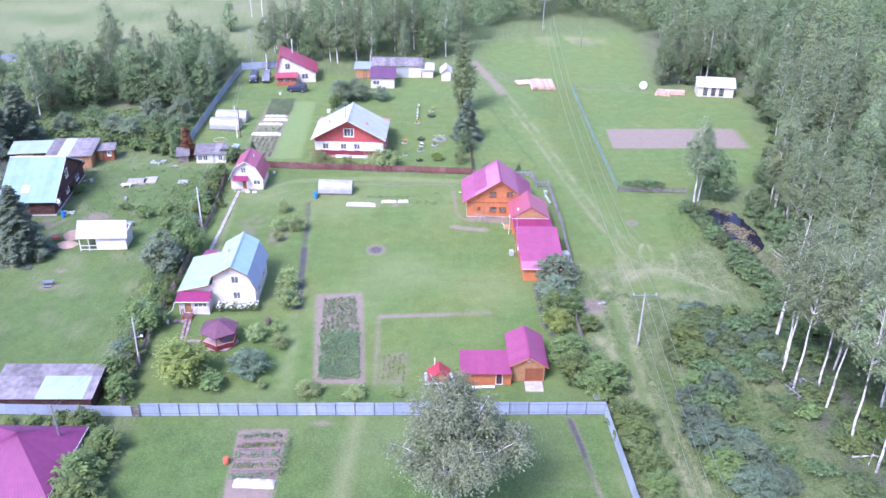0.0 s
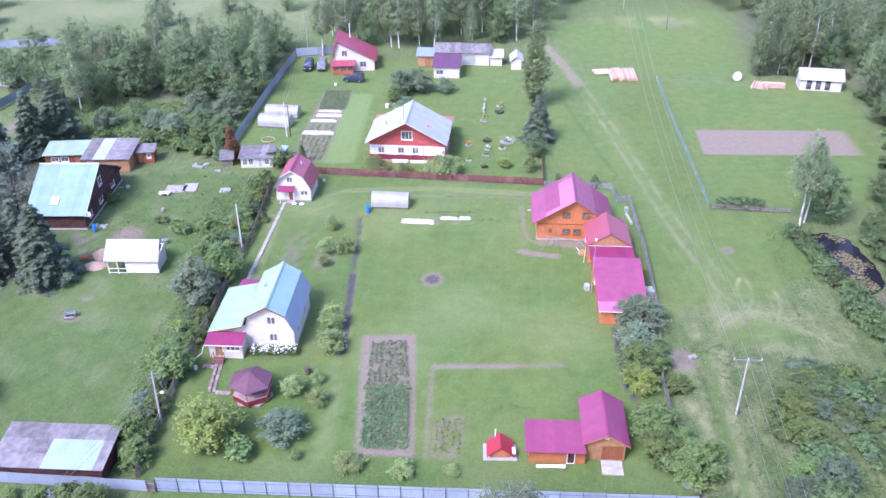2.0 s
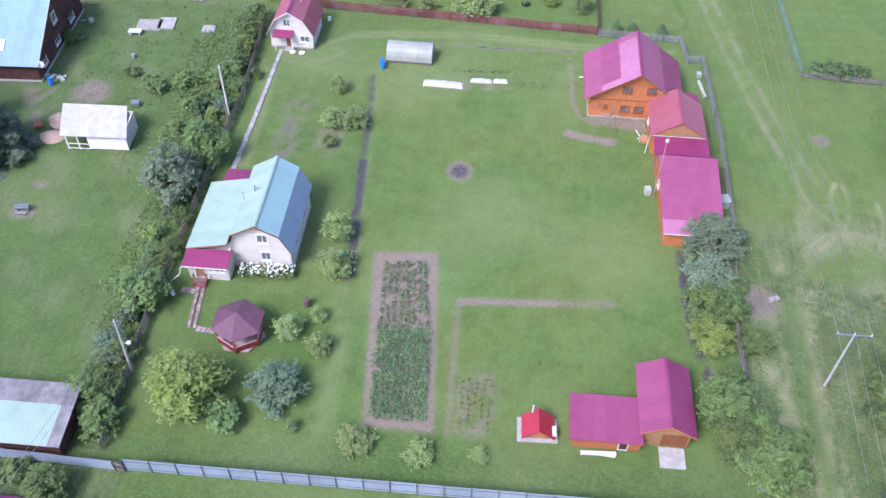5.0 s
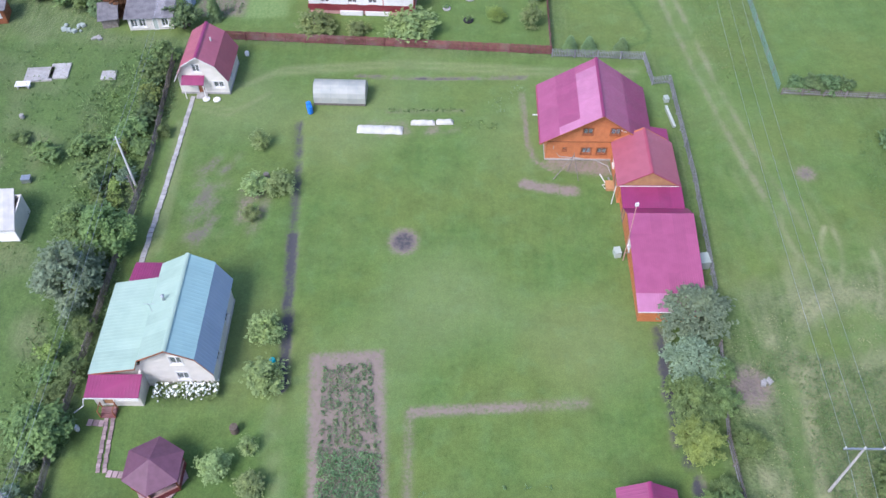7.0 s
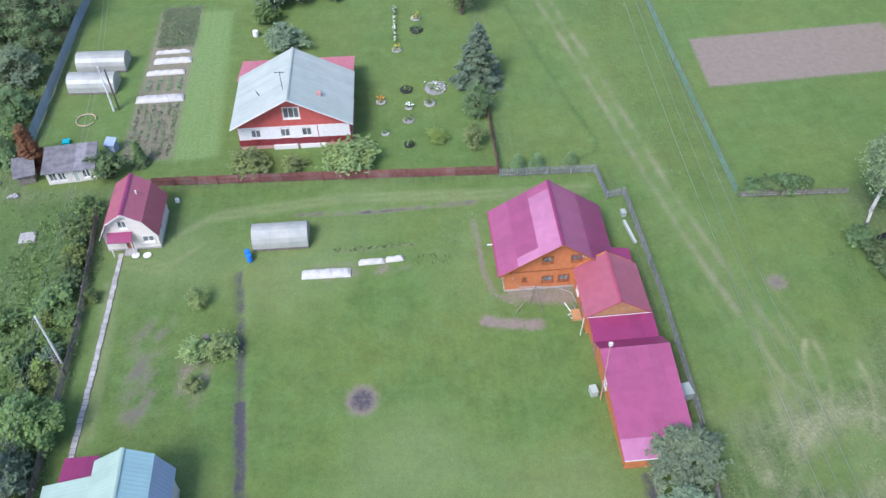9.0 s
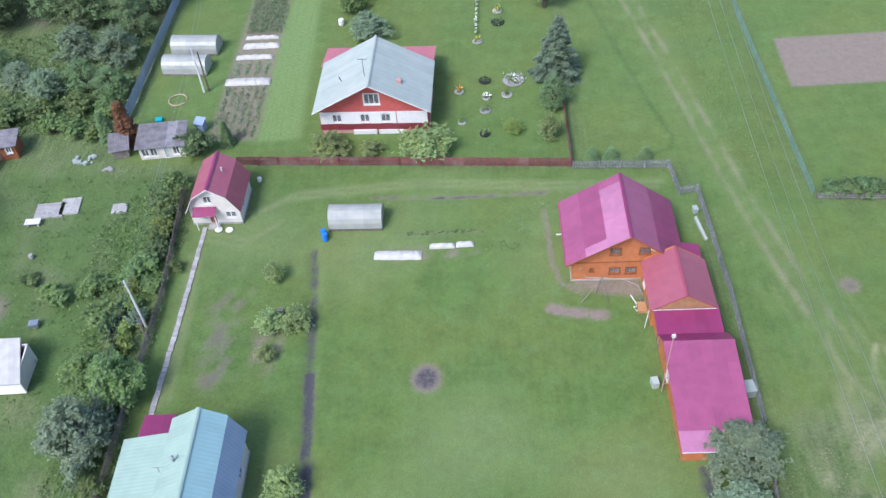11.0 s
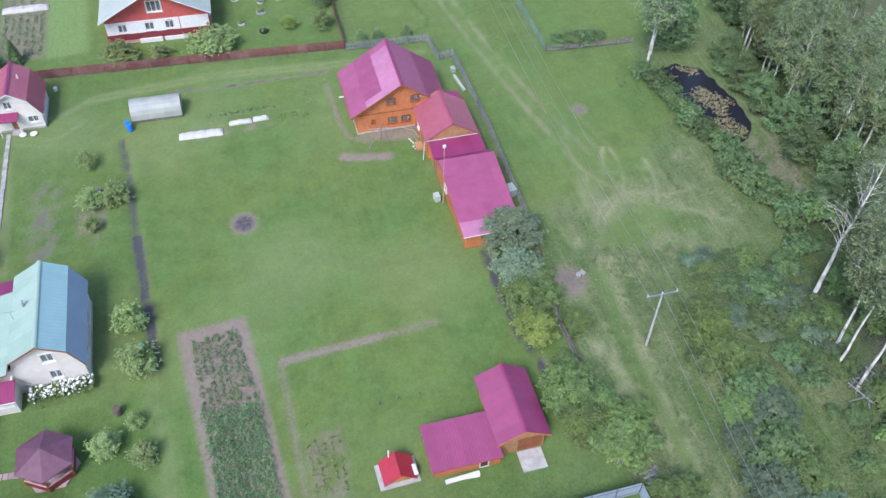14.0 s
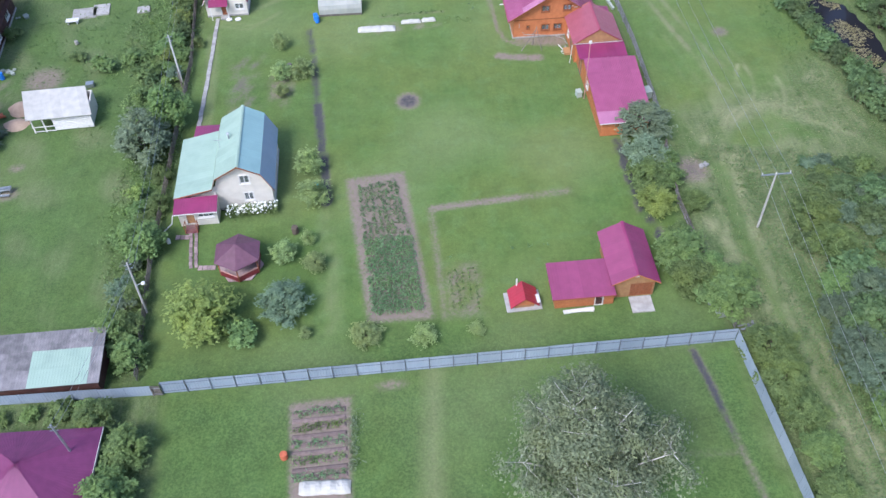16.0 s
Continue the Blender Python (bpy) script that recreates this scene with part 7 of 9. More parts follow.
def wire(a, b, sag, name="power_line"):
    a, b = Vector(a), Vector(b)
    pts = [a.lerp(b, k / 12) - Vector((0, 0, sag * 4 * (k / 12) * (1 - k / 12))) for k in range(13)]
    o = Vector((a.x, a.y, 0))
    solo(name, G().tube([p - o for p in pts], [0.013] * 13, 4), METAL, "thin grey overhead power cable", "cable", "overhead cables", m=Matrix.Translation(o))


for dx in (-1.4, 0.0, 1.4):
    wire((26.4 + dx, 94.6, 7.75), (24.4 + dx, 30.0, 7.6), 1.2)
    wire((26.4 + dx, 94.6, 7.75), (27.2 + dx, 165.0, 8.2), 1.2)
    wire((27.2 + dx, 165.0, 8.2), (32.8 + dx, 251.0, 8.6), 1.2)
for a, b in (((-36.5, 126.9, 6.6), (-35.8, 91.0, 6.1)), ((-36.5, 126.9, 6.6), (-38.2, 165.8, 6.3)), ((-35.8, 91.0, 6.1), (-39.1, 73.6, 6.9)), ((-38.2, 165.8, 6.3), (-43.5, 214, 8.6))):
    for d in (-0.3, 0.3):
        wire((a[0] + d, a[1], a[2]), (b[0] + d, b[1], b[2]), 0.7)

# ---- single trees and bushes ----
plant("big_birch", 1.9, 66.5, 15.5, 12.5)
for x, y, h, w in ((43.6, 89.8, 20, 6.5), (42.6, 88.0, 19, 6), (43.2, 85.4, 20, 7), (45.7, 84.5, 20.5, 6.5), (45.9, 82.2, 19.5, 6.5), (46.3, 76.4, 21, 7), (46.8, 71.4, 20, 7), (49.5, 89.0, 21, 7), (51, 80, 20, 7.5), (52.5, 72, 21, 7), (48.5, 66, 20, 7)):
    plant("grove_birch", x, y, h, w, "tall bare-stemmed birch with a white trunk in a roadside grove")
for x, y, h, w in ((44.9, 135.8, 16.5, 6), (46.2, 137.8, 13.5, 4.5), (57.2, 134.2, 16, 5.6), (59.0, 130.4, 15, 5), (56.6, 126.0, 15.5, 5), (56.2, 122.4, 14, 4.6), (58.4, 118.6, 15, 5), (60.4, 125.6, 16, 5.4), (57.4, 113.8, 14, 4.6), (60.4, 114.0, 15, 5.0), (60.0, 138.6, 14, 4.6), (62.0, 134.0, 15, 5.0)):
    plant("pond_birch", x, y, h, w)
plant("thicket", 60.8, 145.6, 5.0, 6.6, "round leafy tree at the corner of a field")
plant("thicket", 73.0, 176.5, 7.0, 8.0, "round bright green tree before the woods")
plant("bare_birch", 44.8, 95.8, 19, 8)
plant("alder", 49.3, 138.8, 9.5, 6.5)
for x, y, h, w in ((54.6, 134.0, 5.0, 4.4), (54.4, 129.5, 5.0, 4.0), (54.8, 125.0, 5.5, 4.2), (54.8, 119.6, 6.0, 4.4), (54.0, 114.6, 6.0, 4.4), (55.5, 110.0, 7.5, 5.0), (52.0, 106.5, 5.5, 4.6)):
    plant("alder", x, y, h, w, "leafy alder leaning over the pond's bank")
for x, y in scatter([(41, 92), (47, 100), (58, 101), (59, 62), (44, 60), (41, 74)], 3.4, 19):
    q = (x * 5.3 + y * 3.1) % 1.0
    plant("dark_shrub" if q < 0.55 else "shrub", x, y, 1.0 + 1.5 * q, 2.0 + 2.0 * ((q * 11) % 1), "wild undergrowth bush below the birch grove")
for x, y, h, w in ((54.5, 94.5, 20, 7), (56.5, 86.5, 21, 7.5), (57.5, 78.0, 20, 7), (57, 69, 21, 7.5), (53, 64, 20, 7), (50.5, 97.5, 18, 6.5)):
    plant("grove_birch", x, y, h, w, "tall bare-stemmed birch with a white trunk in a roadside grove")
plant("poplar", 7.2, 182.5, 17.5, 5.6)
plant("spruce", 7.4, 166.0, 8.6, 5.8)
plant("alder", 6.6, 159.5, 5.0, 3.8)
for x, y, h, w in ((-61.0, 117.5, 11.5, 8), (-70.5, 117.6, 13, 9), (-75.0, 114.0, 13.5, 9), (-66.0, 121.5, 10, 6), (-84.0, 121.9, 13, 9), (-79.0, 127.0, 13.5, 8), (-84.0, 133.0, 14, 9), (-88, 128, 14, 9), (-86.5, 142, 14, 8), (-84.5, 150.5, 13, 8), (-80.5, 156.5, 12, 7), (-78.5, 162, 12, 8), (-90, 113, 13, 9), (-83, 108, 12, 8)):
    plant("spruce", x, y, h, w)
plant("pine", -74.0, 136.0, 12, 8.5)
for x, y, h, w in ((-50, 166, 4.5, 5), (-54.5, 168, 4.5, 5.4), (-59, 166.5, 4, 5), (-51, 173, 6, 6), (-57, 174.5, 5.5, 6), (-63, 168.5, 4, 5), (-68, 172, 4.5, 5.5), (-50.5, 180, 7, 6), (-73, 169, 4, 5)):
    plant("willow" if int(x) % 2 else "thicket", x, y, h, w, "tall wild bush in the weedy clearing")
plant("pond_birch", -39.6, 211.0, 13.5, 7.0, "weeping birch standing behind the parked cars")
plant("pond_birch", -24.6, 217.5, 12.0, 5.0, "half-bare birch with a white forked trunk")
for x, y, h, w in ((-99.0, 187.5, 9.0, 8.5), (-104, 192, 8.0, 7.5), (-94, 190, 8.5, 6.5), (-109, 197, 8, 7)):
    plant("thicket", x, y, h, w, "broad rounded tree beside the village road")
plant("birch", -72.5, 124.0, 9, 4)
for x, y, h, w in ((-83, 232, 9, 6), (-118, 214, 8, 7), (-128, 232, 6, 7), (-70, 244, 8, 5), (-62, 232, 7, 6), (-134, 246, 8, 8), (-55, 246, 9, 6), (-104, 207, 8, 8), (-97, 213, 7, 6)):
    plant("thicket", x, y, h, w, "lone rounded tree in the rough meadow")
for x, y, h, w in ((-38.8, 113.2, 6.6, 6.6), (-36.9, 118.8, 6.0, 5.4), (-39.8, 119.8, 5.0, 4.6)):
    plant("willow" if x < -38 and y < 116 else "apple", x, y, h, w, "" if y < 116 else "dense garden apple tree by the fence")
plant("lime", -30.0, 87.6, 5.8, 6.6)
plant("sallow", -22.4, 89.0, 3.2, 5.0, "low rounded grey-green sea buckthorn")
plant("shrub", -26.2, 85.6, 2.2, 3.4)
for x, y, h, w in ((-22.6, 95.6, 2.7, 2.9), (-19.4, 94.2, 2.1, 2.5), (-20.2, 97.5, 2.2, 1.6), (-20.3, 85.5, 1.6, 1.2)):
    plant("young", x, y, h, w)
for x, y, h, w in ((-20.2, 108.6, 3.6, 3.2), (-19.6, 103.6, 3.2, 3.8)):
    plant("young", x, y, h, w)
for x, y, h, w in ((-37.0, 98.0, 4.6, 5.4), (-38.5, 87.0, 3.6, 4.2), (-37.2, 91.5, 2.6, 3.0), (-36.5, 104.5, 2.4, 2.6), (-36.8, 109, 2.2, 2.4), (-36.4, 84.2, 3.0, 3.4), (-37.2, 87.6, 3.2, 3.2)):
    plant("apple", x, y, h, w, "overgrown bushy fruit tree along a garden fence")
for x, y in scatter([(-36.8, 84), (-36.6, 112), (-36.6, 148), (-38.6, 148), (-40.5, 136), (-39.8, 118), (-39.5, 100), (-38.4, 86)], 2.3, 23):
    q = (x * 3.7 + y * 9.1) % 1.0
    plant(("shrub", "dark_shrub", "lime_shrub", "grey_shrub")[int(q * 4)], x, y, 1.0 + 1.5 * ((q * 5) % 1), 1.7 + 1.4 * ((q * 17) % 1), "overgrown bush in a weedy strip along the garden fence")
for x, y, h, w in ((-24.3, 132.6, 2.2, 2.0), (-24.0, 126.4, 2.0, 2.6), (-23.8, 122.6, 1.6, 1.9), (-21.2, 126.4, 2.2, 3.0)):
    plant("young", x, y, h * 1.2, w * 1.1, "small young apple tree on a round bed")
for x, y, h, w in ((-20.6, 152.4, 2.6, 4.4), (-8.6, 152.0, 3.2, 6.0)):
    plant("young", x, y, h * 1.1, w * 1.1, "bushy pale green shrub before the red house")
plant("young", -15.4, 152.1, 2.0, 3.0, "low pale green bush before the red house")
for x, y, h, w in ((-14.6, 84.6, 1.7, 3.2), (-9.0, 84.1, 1.6, 2.7), (-4.1, 84.6, 0.8, 1.8)):
    plant("young", x, y, h, w, "round grey-green currant bush on the lawn")
for kind, x, y, h, w in (("willow", 17.9, 110.6, 4.4, 6.2), ("willow", 17.2, 105.4, 4.0, 5.0), ("apple", 16.6, 101.6, 3.8, 4.8), ("lime", 16.5, 98.2, 3.4, 4.0), ("apple", 19.4, 104.8, 2.6, 3.0), ("apple", 20.6, 98.3, 2.4, 3.0), ("apple", 18.8, 101.8, 3.0, 3.4),
                         ("apple", 17.0, 90.8, 4.2, 5.8), ("apple", 17.0, 87.6, 3.8, 4.6), ("apple", 20.2, 85.2, 4.0, 5.6), ("apple", 19.6, 89.2, 2.8, 3.0), ("apple", 18.2, 94.2, 2.0, 2.4), ("apple", 22.2, 87.4, 2.8, 3.2)):
    plant(kind, x, y, h, w, "bushy fruit tree in an overgrown hedgerow")
for x, y, h, w in ((21.9, 79.0, 3.4, 5.0), (22.2, 75.8, 3.2, 4.8), (22.6, 72.2, 2.8, 4.2), (22.8, 68.6, 2.6, 3.8), (23.0, 65.0, 2.4, 3.6)):
    plant("apple", x, y, h, w, "wild bush growing against the metal fence")
for x, y, h, w in ((32.4, 95.0, 3.4, 5.4), (35.5, 95.0, 2.0, 3.0), (30.2, 91.2, 1.8, 3.0), (33.0, 90.6, 3.0, 4.8), (32.9, 87.0, 3.0, 4.4), (31.2, 85.5, 2.4, 3.6), (33.6, 84.2, 3.2, 4.6), (30.0, 82.8, 2.4, 3.6), (32.0, 81.0, 3.4, 5.2), (30.2, 78.0, 3.2, 5.2), (33.4, 78.2, 2.8, 4.4), (30.6, 75.0, 3.2, 5.2), (33.6, 75.4, 2.4, 3.6), (33.6, 72.6, 3.0, 5.0), (30.6, 71.4, 2.8, 4.6), (32.4, 68.4, 3.0, 4.8), (35.4, 69.0, 2.6, 4.0), (33.0, 64.5, 2.6, 4.4)):
    plant(("apple", "sallow", "dark_shrub")[int((x * 7 + y) % 3)], x, y, h * 1.05, w * 1.05, "dense grey-green wild bush in rough grass by the track")
for x, y, h, w in ((39.4, 86.9, 1.8, 3.0), (38.4, 89.8, 1.8, 3.0), (39.3, 83.4, 1.2, 1.8), (41.8, 93.6, 1.8, 3.0), (37.9, 94.2, 2.0, 3.8), (40.5, 97.6, 2.0, 3.4), (37.0, 98.6, 1.6, 3.0), (43.6, 99.8, 2.2, 3.6), (39.0, 78.2, 1.4, 2.4), (37.6, 74.0, 1.6, 2.6), (40.2, 71.0, 1.8, 2.8), (35.6, 101.6, 1.2, 2.6), (40.6, 102.2, 1.6, 2.8)):
    plant("shrub" if (x * 3 + y) % 2 < 0.6 else "dark_shrub", x, y, h, w, "wild bush in the rough grass below the power line")
for x, y in scatter([(33.6, 105.2), (37.5, 103.6), (43.0, 101.0), (46.5, 97.5), (46.0, 91.0), (42.0, 88.0), (37.5, 88.5), (36.6, 96.0)], 1.55, 64):
    q = (x * 5.3 + y * 7.7) % 1.0
    plant("dark_shrub" if q < 0.6 else "grey_shrub", x, y, 0.6 + 0.7 * q, 1.5 + 1.1 * ((q * 13) % 1), "low bramble bush in the rough grass below the power line")
for x, y, h, w in ((43.2, 133.4, 2.2, 3.2), (44.0, 131.0, 2.4, 3.4), (44.6, 128.6, 2.4, 3.4), (44.8, 126.2, 2.2, 3.2), (44.8, 123.6, 2.6, 3.6), (45.4, 121.0, 2.6, 3.6), (46.4, 118.4, 2.4, 3.6), (46.4, 115.6, 3.0, 4.4), (45.0, 113.4, 2.6, 3.8), (46.4, 112.0, 3.0, 4.4), (47.4, 109.4, 2.8, 4.2), (48.6, 107.0, 2.8, 4.2), (47.6, 105.0, 2.4, 3.6), (50.4, 105.4, 3.6, 4.8), (53.0, 104.4, 3.8, 5.0), (46.5, 101.6, 2.6, 3.8), (53.6, 131.6, 2.4, 3.2), (53.8, 127.4, 2.2, 3.0), (53.9, 123.0, 2.2, 3.0)):
    plant("dark_shrub" if (x + y) % 2 < 1.6 else "shrub", x, y, h, w, "wild green bush on the pond's bank")
for x, y, h, w in ((34.8, 142.3, 1.7, 2.8), (36.6, 142.5, 1.9, 3.2), (38.4, 142.4, 1.9, 3.2), (40.0, 142.3, 1.7, 2.8)):
    plant("dark_shrub", x, y, h, w, "clipped dark green hedge bush beside a net fence")
for x, y in ((10.0, 149.3), (12.2, 149.2), (16.0, 149.0)):
    plant("thuja", x, y, 2.0, 1.7, "small young blue-green conifer behind a picket fence")
plant("rust_thuja", -45.6, 156.4, 6.0, 3.0)
plant("thuja", -48.0, 156.2, 5.0, 2.4)
plant("thuja", -33.2, 155.0, 3.6, 1.9)
plant("dark_shrub", -36.6, 153.4, 3.2, 4.4)
plant("young", 5.6, 153.4, 4.4, 2.6, "bright green upright bush by the fence")
plant("lime", 1.3, 155.2, 1.8, 2.5, "yellow-green currant bush on the lawn")
for x, y, h, w in ((-17.0, 177.0, 3.8, 5.6), (-19.6, 188.0, 5.2, 6.0), (-16.0, 189.5, 5.4, 6.5), (-20.2, 183.6, 3.6, 3.8), (-10.6, 189.0, 3.6, 4.0)):
    plant("willow" if y > 185 or x == -17.0 else "apple", x, y, h, w, "rounded garden tree behind the red house")
for x, y, h, w in ((-41.0, 128.0, 2.4, 3.8), (-43.0, 132.2, 1.8, 3.4), (-47.0, 131.0, 2.0, 3.6), (-38.6, 134.8, 2.2, 3.4), (-37.6, 139.0, 2.4, 3.0), (-38.2, 143.6, 2.8, 3.4), (-37.6, 147.2, 2.6, 3.0), (-39.2, 124.0, 2.2, 3.0), (-50.5, 133.5, 1.2, 2.4), (-60.5, 139.6, 1.6, 2.8), (-37.2, 132, 1.8, 2.6), (-35.0, 134.5, 1.5, 1.6)):
    plant("shrub", x, y, h, w, "overgrown garden bush in a weedy lot")
for x, y, h, w in ((-50, 157.6, 2.2, 3.6), (-53, 158.4, 2.4, 3.8), (-56, 159.0, 2.6, 3.8), (-49.6, 162, 2.6, 3.6), (-53.5, 162.8, 2.8, 4), (-58, 162, 2.8, 4), (-62, 161, 3, 4), (-66, 161.5, 3, 4.2), (-50, 167, 3.2, 4), (-71, 162, 3, 4)):
    plant("shrub", x, y, h, w, "wild bush along the back of the sheds")
for x, y, h, w in ((-38.4, 77.6, 3.6, 3.6), (-35.0, 74.5, 3.4, 4.0), (-36.0, 69.6, 4.4, 5.2), (-34.6, 66.0, 4.6, 5.6)):
    plant("apple", x, y, h, w, "garden fruit tree behind the hipped cottage")
for k in range(6):
    plant("shrub", -52.5 + 2.7 * k, 79.0 + 0.2 * (k % 2), 1.2 + 0.5 * (k > 3), 1.8 + 0.8 * (k > 3), "round bush in front of a metal fence")
plant("grey_shrub", -10.0, 64.5, 1.8, 3.2)
plant("dark_shrub", -73.5, 98.5, 3.0, 4.0)
for x, y in ((-112.5, 193), (-107.5, 160.5)):
    plant("purple_shrub", x, y, 2.6, 3.0)
plant("spruce", -110, 178, 3.2, 2.4)


# ---- woods ----


WOOD_R = random.Random(5)
EAST_EDGE = [(55.5, 106), (57.5, 122), (58.5, 138), (64, 152), (70, 166), (74, 182), (72, 190), (78, 196), (92, 190), (88, 150), (80, 120), (74, 100), (64, 92)]
NORTH_EAST = [(49, 201), (55, 199.5), (60, 199), (74, 201), (90, 205), (90, 222), (60, 222), (57, 212)]
WEST_EDGE = [(-94, 197), (-84, 207), (-67, 209), (-58, 213), (-47.5, 215), (-47.5, 187), (-52, 182), (-67, 181.5), (-77, 182.5), (-83, 169), (-87, 170), (-88, 184)]
NORTH_ROW = [(-42, 216), (-20, 212), (8, 222), (10, 232), (-12, 240), (-45, 228)]
for poly, sp, kinds in ((EAST_EDGE, 5.0, ("alder", "birch", "birch", "birch")), (NORTH_EAST, 4.6, ("birch", "alder", "birch")), (WEST_EDGE, 4.8, ("thicket", "thicket", "alder", "thicket", "birch")), (NORTH_ROW, 5.4, ("birch", "alder", "birch"))):
    for x, y in scatter(poly, sp, 7, lambda x, y: math.hypot(x - 76, y - 132) > 7):
        k = WOOD_R.choice(kinds)
        hh = WOOD_R.uniform(8, 12) if k in ("alder", "thicket") else (WOOD_R.uniform(6, 9) if k == "willow" else WOOD_R.uniform(10, 18))
        plant(k, x, y, hh, hh * {"alder": 0.55, "willow": 0.85, "thicket": 0.75}.get(k, 0.36), "leafy birch with a pale trunk at the edge of the woods" if k == "birch" else "")
for poly in ([(57, 104), (60, 122), (59.5, 140), (62.5, 152), (68.5, 166), (72.5, 182), (71, 190), (73, 191), (75, 182), (71, 166), (64.5, 151), (62, 138), (62.5, 122), (59, 104)], [(50, 199.5), (60, 197.5), (74, 199.5), (74, 202), (60, 200.5), (50, 202)]):
    for x, y in scatter(poly, 3.2, 13):
        plant("dark_shrub" if WOOD_R.random() < 0.55 else "shrub", x, y, WOOD_R.uniform(1.6, 3.2), WOOD_R.uniform(2.6, 4.2), "wild bush along the edge of the woods")
for x, y in scatter([(58, 92), (64, 92), (66, 104), (60, 106)], 4, 3):
    plant("alder", x, y, WOOD_R.uniform(6, 10), 5)


def far_woods(name, poly, spacing, seed, mixes, label, lo=9, hi=16, per=800, leaf=0.32):
    """Many trees; those of one tone share a mesh."""
    r = np.random.RandomState(seed)
    tones = [([], [], []) for _ in range(3)]
    for x, y in scatter(poly, spacing, seed):
        kind = mixes[r.randint(len(mixes))]
        _, _, V, F = PLANT_BANK[kind][r.randint(len(PLANT_BANK[kind]))]
        C = V.reshape(-1, 3, 3).mean(1)
        C = C[r.choice(len(C), min(per, len(C)), replace=False)]
        hh = r.uniform(lo, hi)
        s = hh / 10
        a = r.uniform(0, 6.28)
        C = np.stack([(C[:, 0] * math.cos(a) - C[:, 1] * math.sin(a)) * s + x, (C[:, 0] * math.sin(a) + C[:, 1] * math.cos(a)) * s + y, C[:, 2] * s], 1)
        way = np.stack([C[:, 0] - x, C[:, 1] - y, C[:, 2] * 0 + 0.12 * hh], 1)
        way /= np.linalg.norm(way, axis=1)[:, None] + 1e-6
        v, f = leaf_arrays(C, leaf, r, 0.5, 1.5, way)
        Vs, Fs, size = tones[r.randint(3)]
        Vs.append(v)
        Fs.append(f + sum(size))
        size.append(len(v))
    return [fast_mesh(name, np.concatenate(Vs), np.concatenate(Fs)) for Vs, Fs, _ in tones if Vs]


def woods(name, poly, spacing, seed, mixes, label, materials, **kw):
    for me, material, tone in zip(far_woods(name, poly, spacing, seed, mixes, label, **kw), materials, ("pale", "dark", "olive green")):
        solo(name, me, material, tone + " trees of " + label, "woods", kind="stuff")


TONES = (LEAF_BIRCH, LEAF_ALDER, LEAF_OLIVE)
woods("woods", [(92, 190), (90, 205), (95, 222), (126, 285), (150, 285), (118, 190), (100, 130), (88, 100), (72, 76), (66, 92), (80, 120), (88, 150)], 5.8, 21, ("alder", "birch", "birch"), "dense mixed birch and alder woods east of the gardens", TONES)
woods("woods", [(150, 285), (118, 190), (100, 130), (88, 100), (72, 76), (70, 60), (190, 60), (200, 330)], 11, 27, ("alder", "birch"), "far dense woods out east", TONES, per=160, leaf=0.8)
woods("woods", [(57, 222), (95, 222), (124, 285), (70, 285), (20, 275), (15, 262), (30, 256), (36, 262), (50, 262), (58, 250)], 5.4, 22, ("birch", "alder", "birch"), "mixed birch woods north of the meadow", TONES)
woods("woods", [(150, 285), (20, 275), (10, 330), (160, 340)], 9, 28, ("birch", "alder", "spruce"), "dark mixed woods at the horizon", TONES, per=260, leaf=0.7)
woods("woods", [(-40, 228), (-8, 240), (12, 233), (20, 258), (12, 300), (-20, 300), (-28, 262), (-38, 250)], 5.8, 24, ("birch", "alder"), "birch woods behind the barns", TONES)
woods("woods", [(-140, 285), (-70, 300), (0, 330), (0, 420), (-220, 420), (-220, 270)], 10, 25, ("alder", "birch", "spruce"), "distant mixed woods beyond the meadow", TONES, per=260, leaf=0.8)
woods("woods", [(-88, 116), (-96, 104), (-104, 112), (-100, 138), (-93, 148), (-87, 138)], 6, 26, ("spruce", "alder", "spruce"), "dark spruce woods behind the log house", (LEAF_SPRUCE, LEAF_PINE, LEAF_ALDER))


# ---- undergrowth and crops ----
def tufts(name, pts, size, n, material, label, category="grass", tall=1.0, seed=1, leaf=0.075, base=0.0, flat=0.1):
    r = np.random.RandomState(seed)
    P = np.array(pts)
    k = np.repeat(np.arange(len(P)), n)
    s = size * r.uniform(0.6, 1.4, len(P))[k]
    C = np.stack([P[k, 0] + r.normal(size=len(k)) * 0.33 * s, P[k, 1] + r.normal(size=len(k)) * 0.33 * s, base + np.abs(r.normal(size=len(k))) * 0.3 * s * tall], 1)
    V, F = leaf_arrays(C, leaf, r, flat, 2.4)
    solo(name, fast_mesh(name, V, F), material, label, category, kind="stuff")


MEADOW = [(23.5, 108), (36, 105), (46, 100), (58, 100), (60, 64), (24, 60), (23.5, 80)]
tufts("rough_grass", scatter(MEADOW, 0.62, 31, lambda x, y: abs(x - 25.1) > 0.75 or y > 105), 0.8, 22, LEAF_WEED, "tall weeds and rough grass beside the track", seed=2)
tufts("straw_grass", scatter([(21.5, 111), (46, 118), (47, 108), (40, 98), (27, 86), (24, 60), (21.6, 60)], 1.6, 32), 1.0, 12, LEAF_STRAW, "dry straw-coloured grass along the track", seed=3)
tufts("rough_grass", scatter([(40, 136), (46, 135), (47, 118), (45, 104), (37, 112), (39, 126)], 0.8, 33), 0.8, 16, LEAF_WEED, "rank grass on the pond's bank", seed=4)
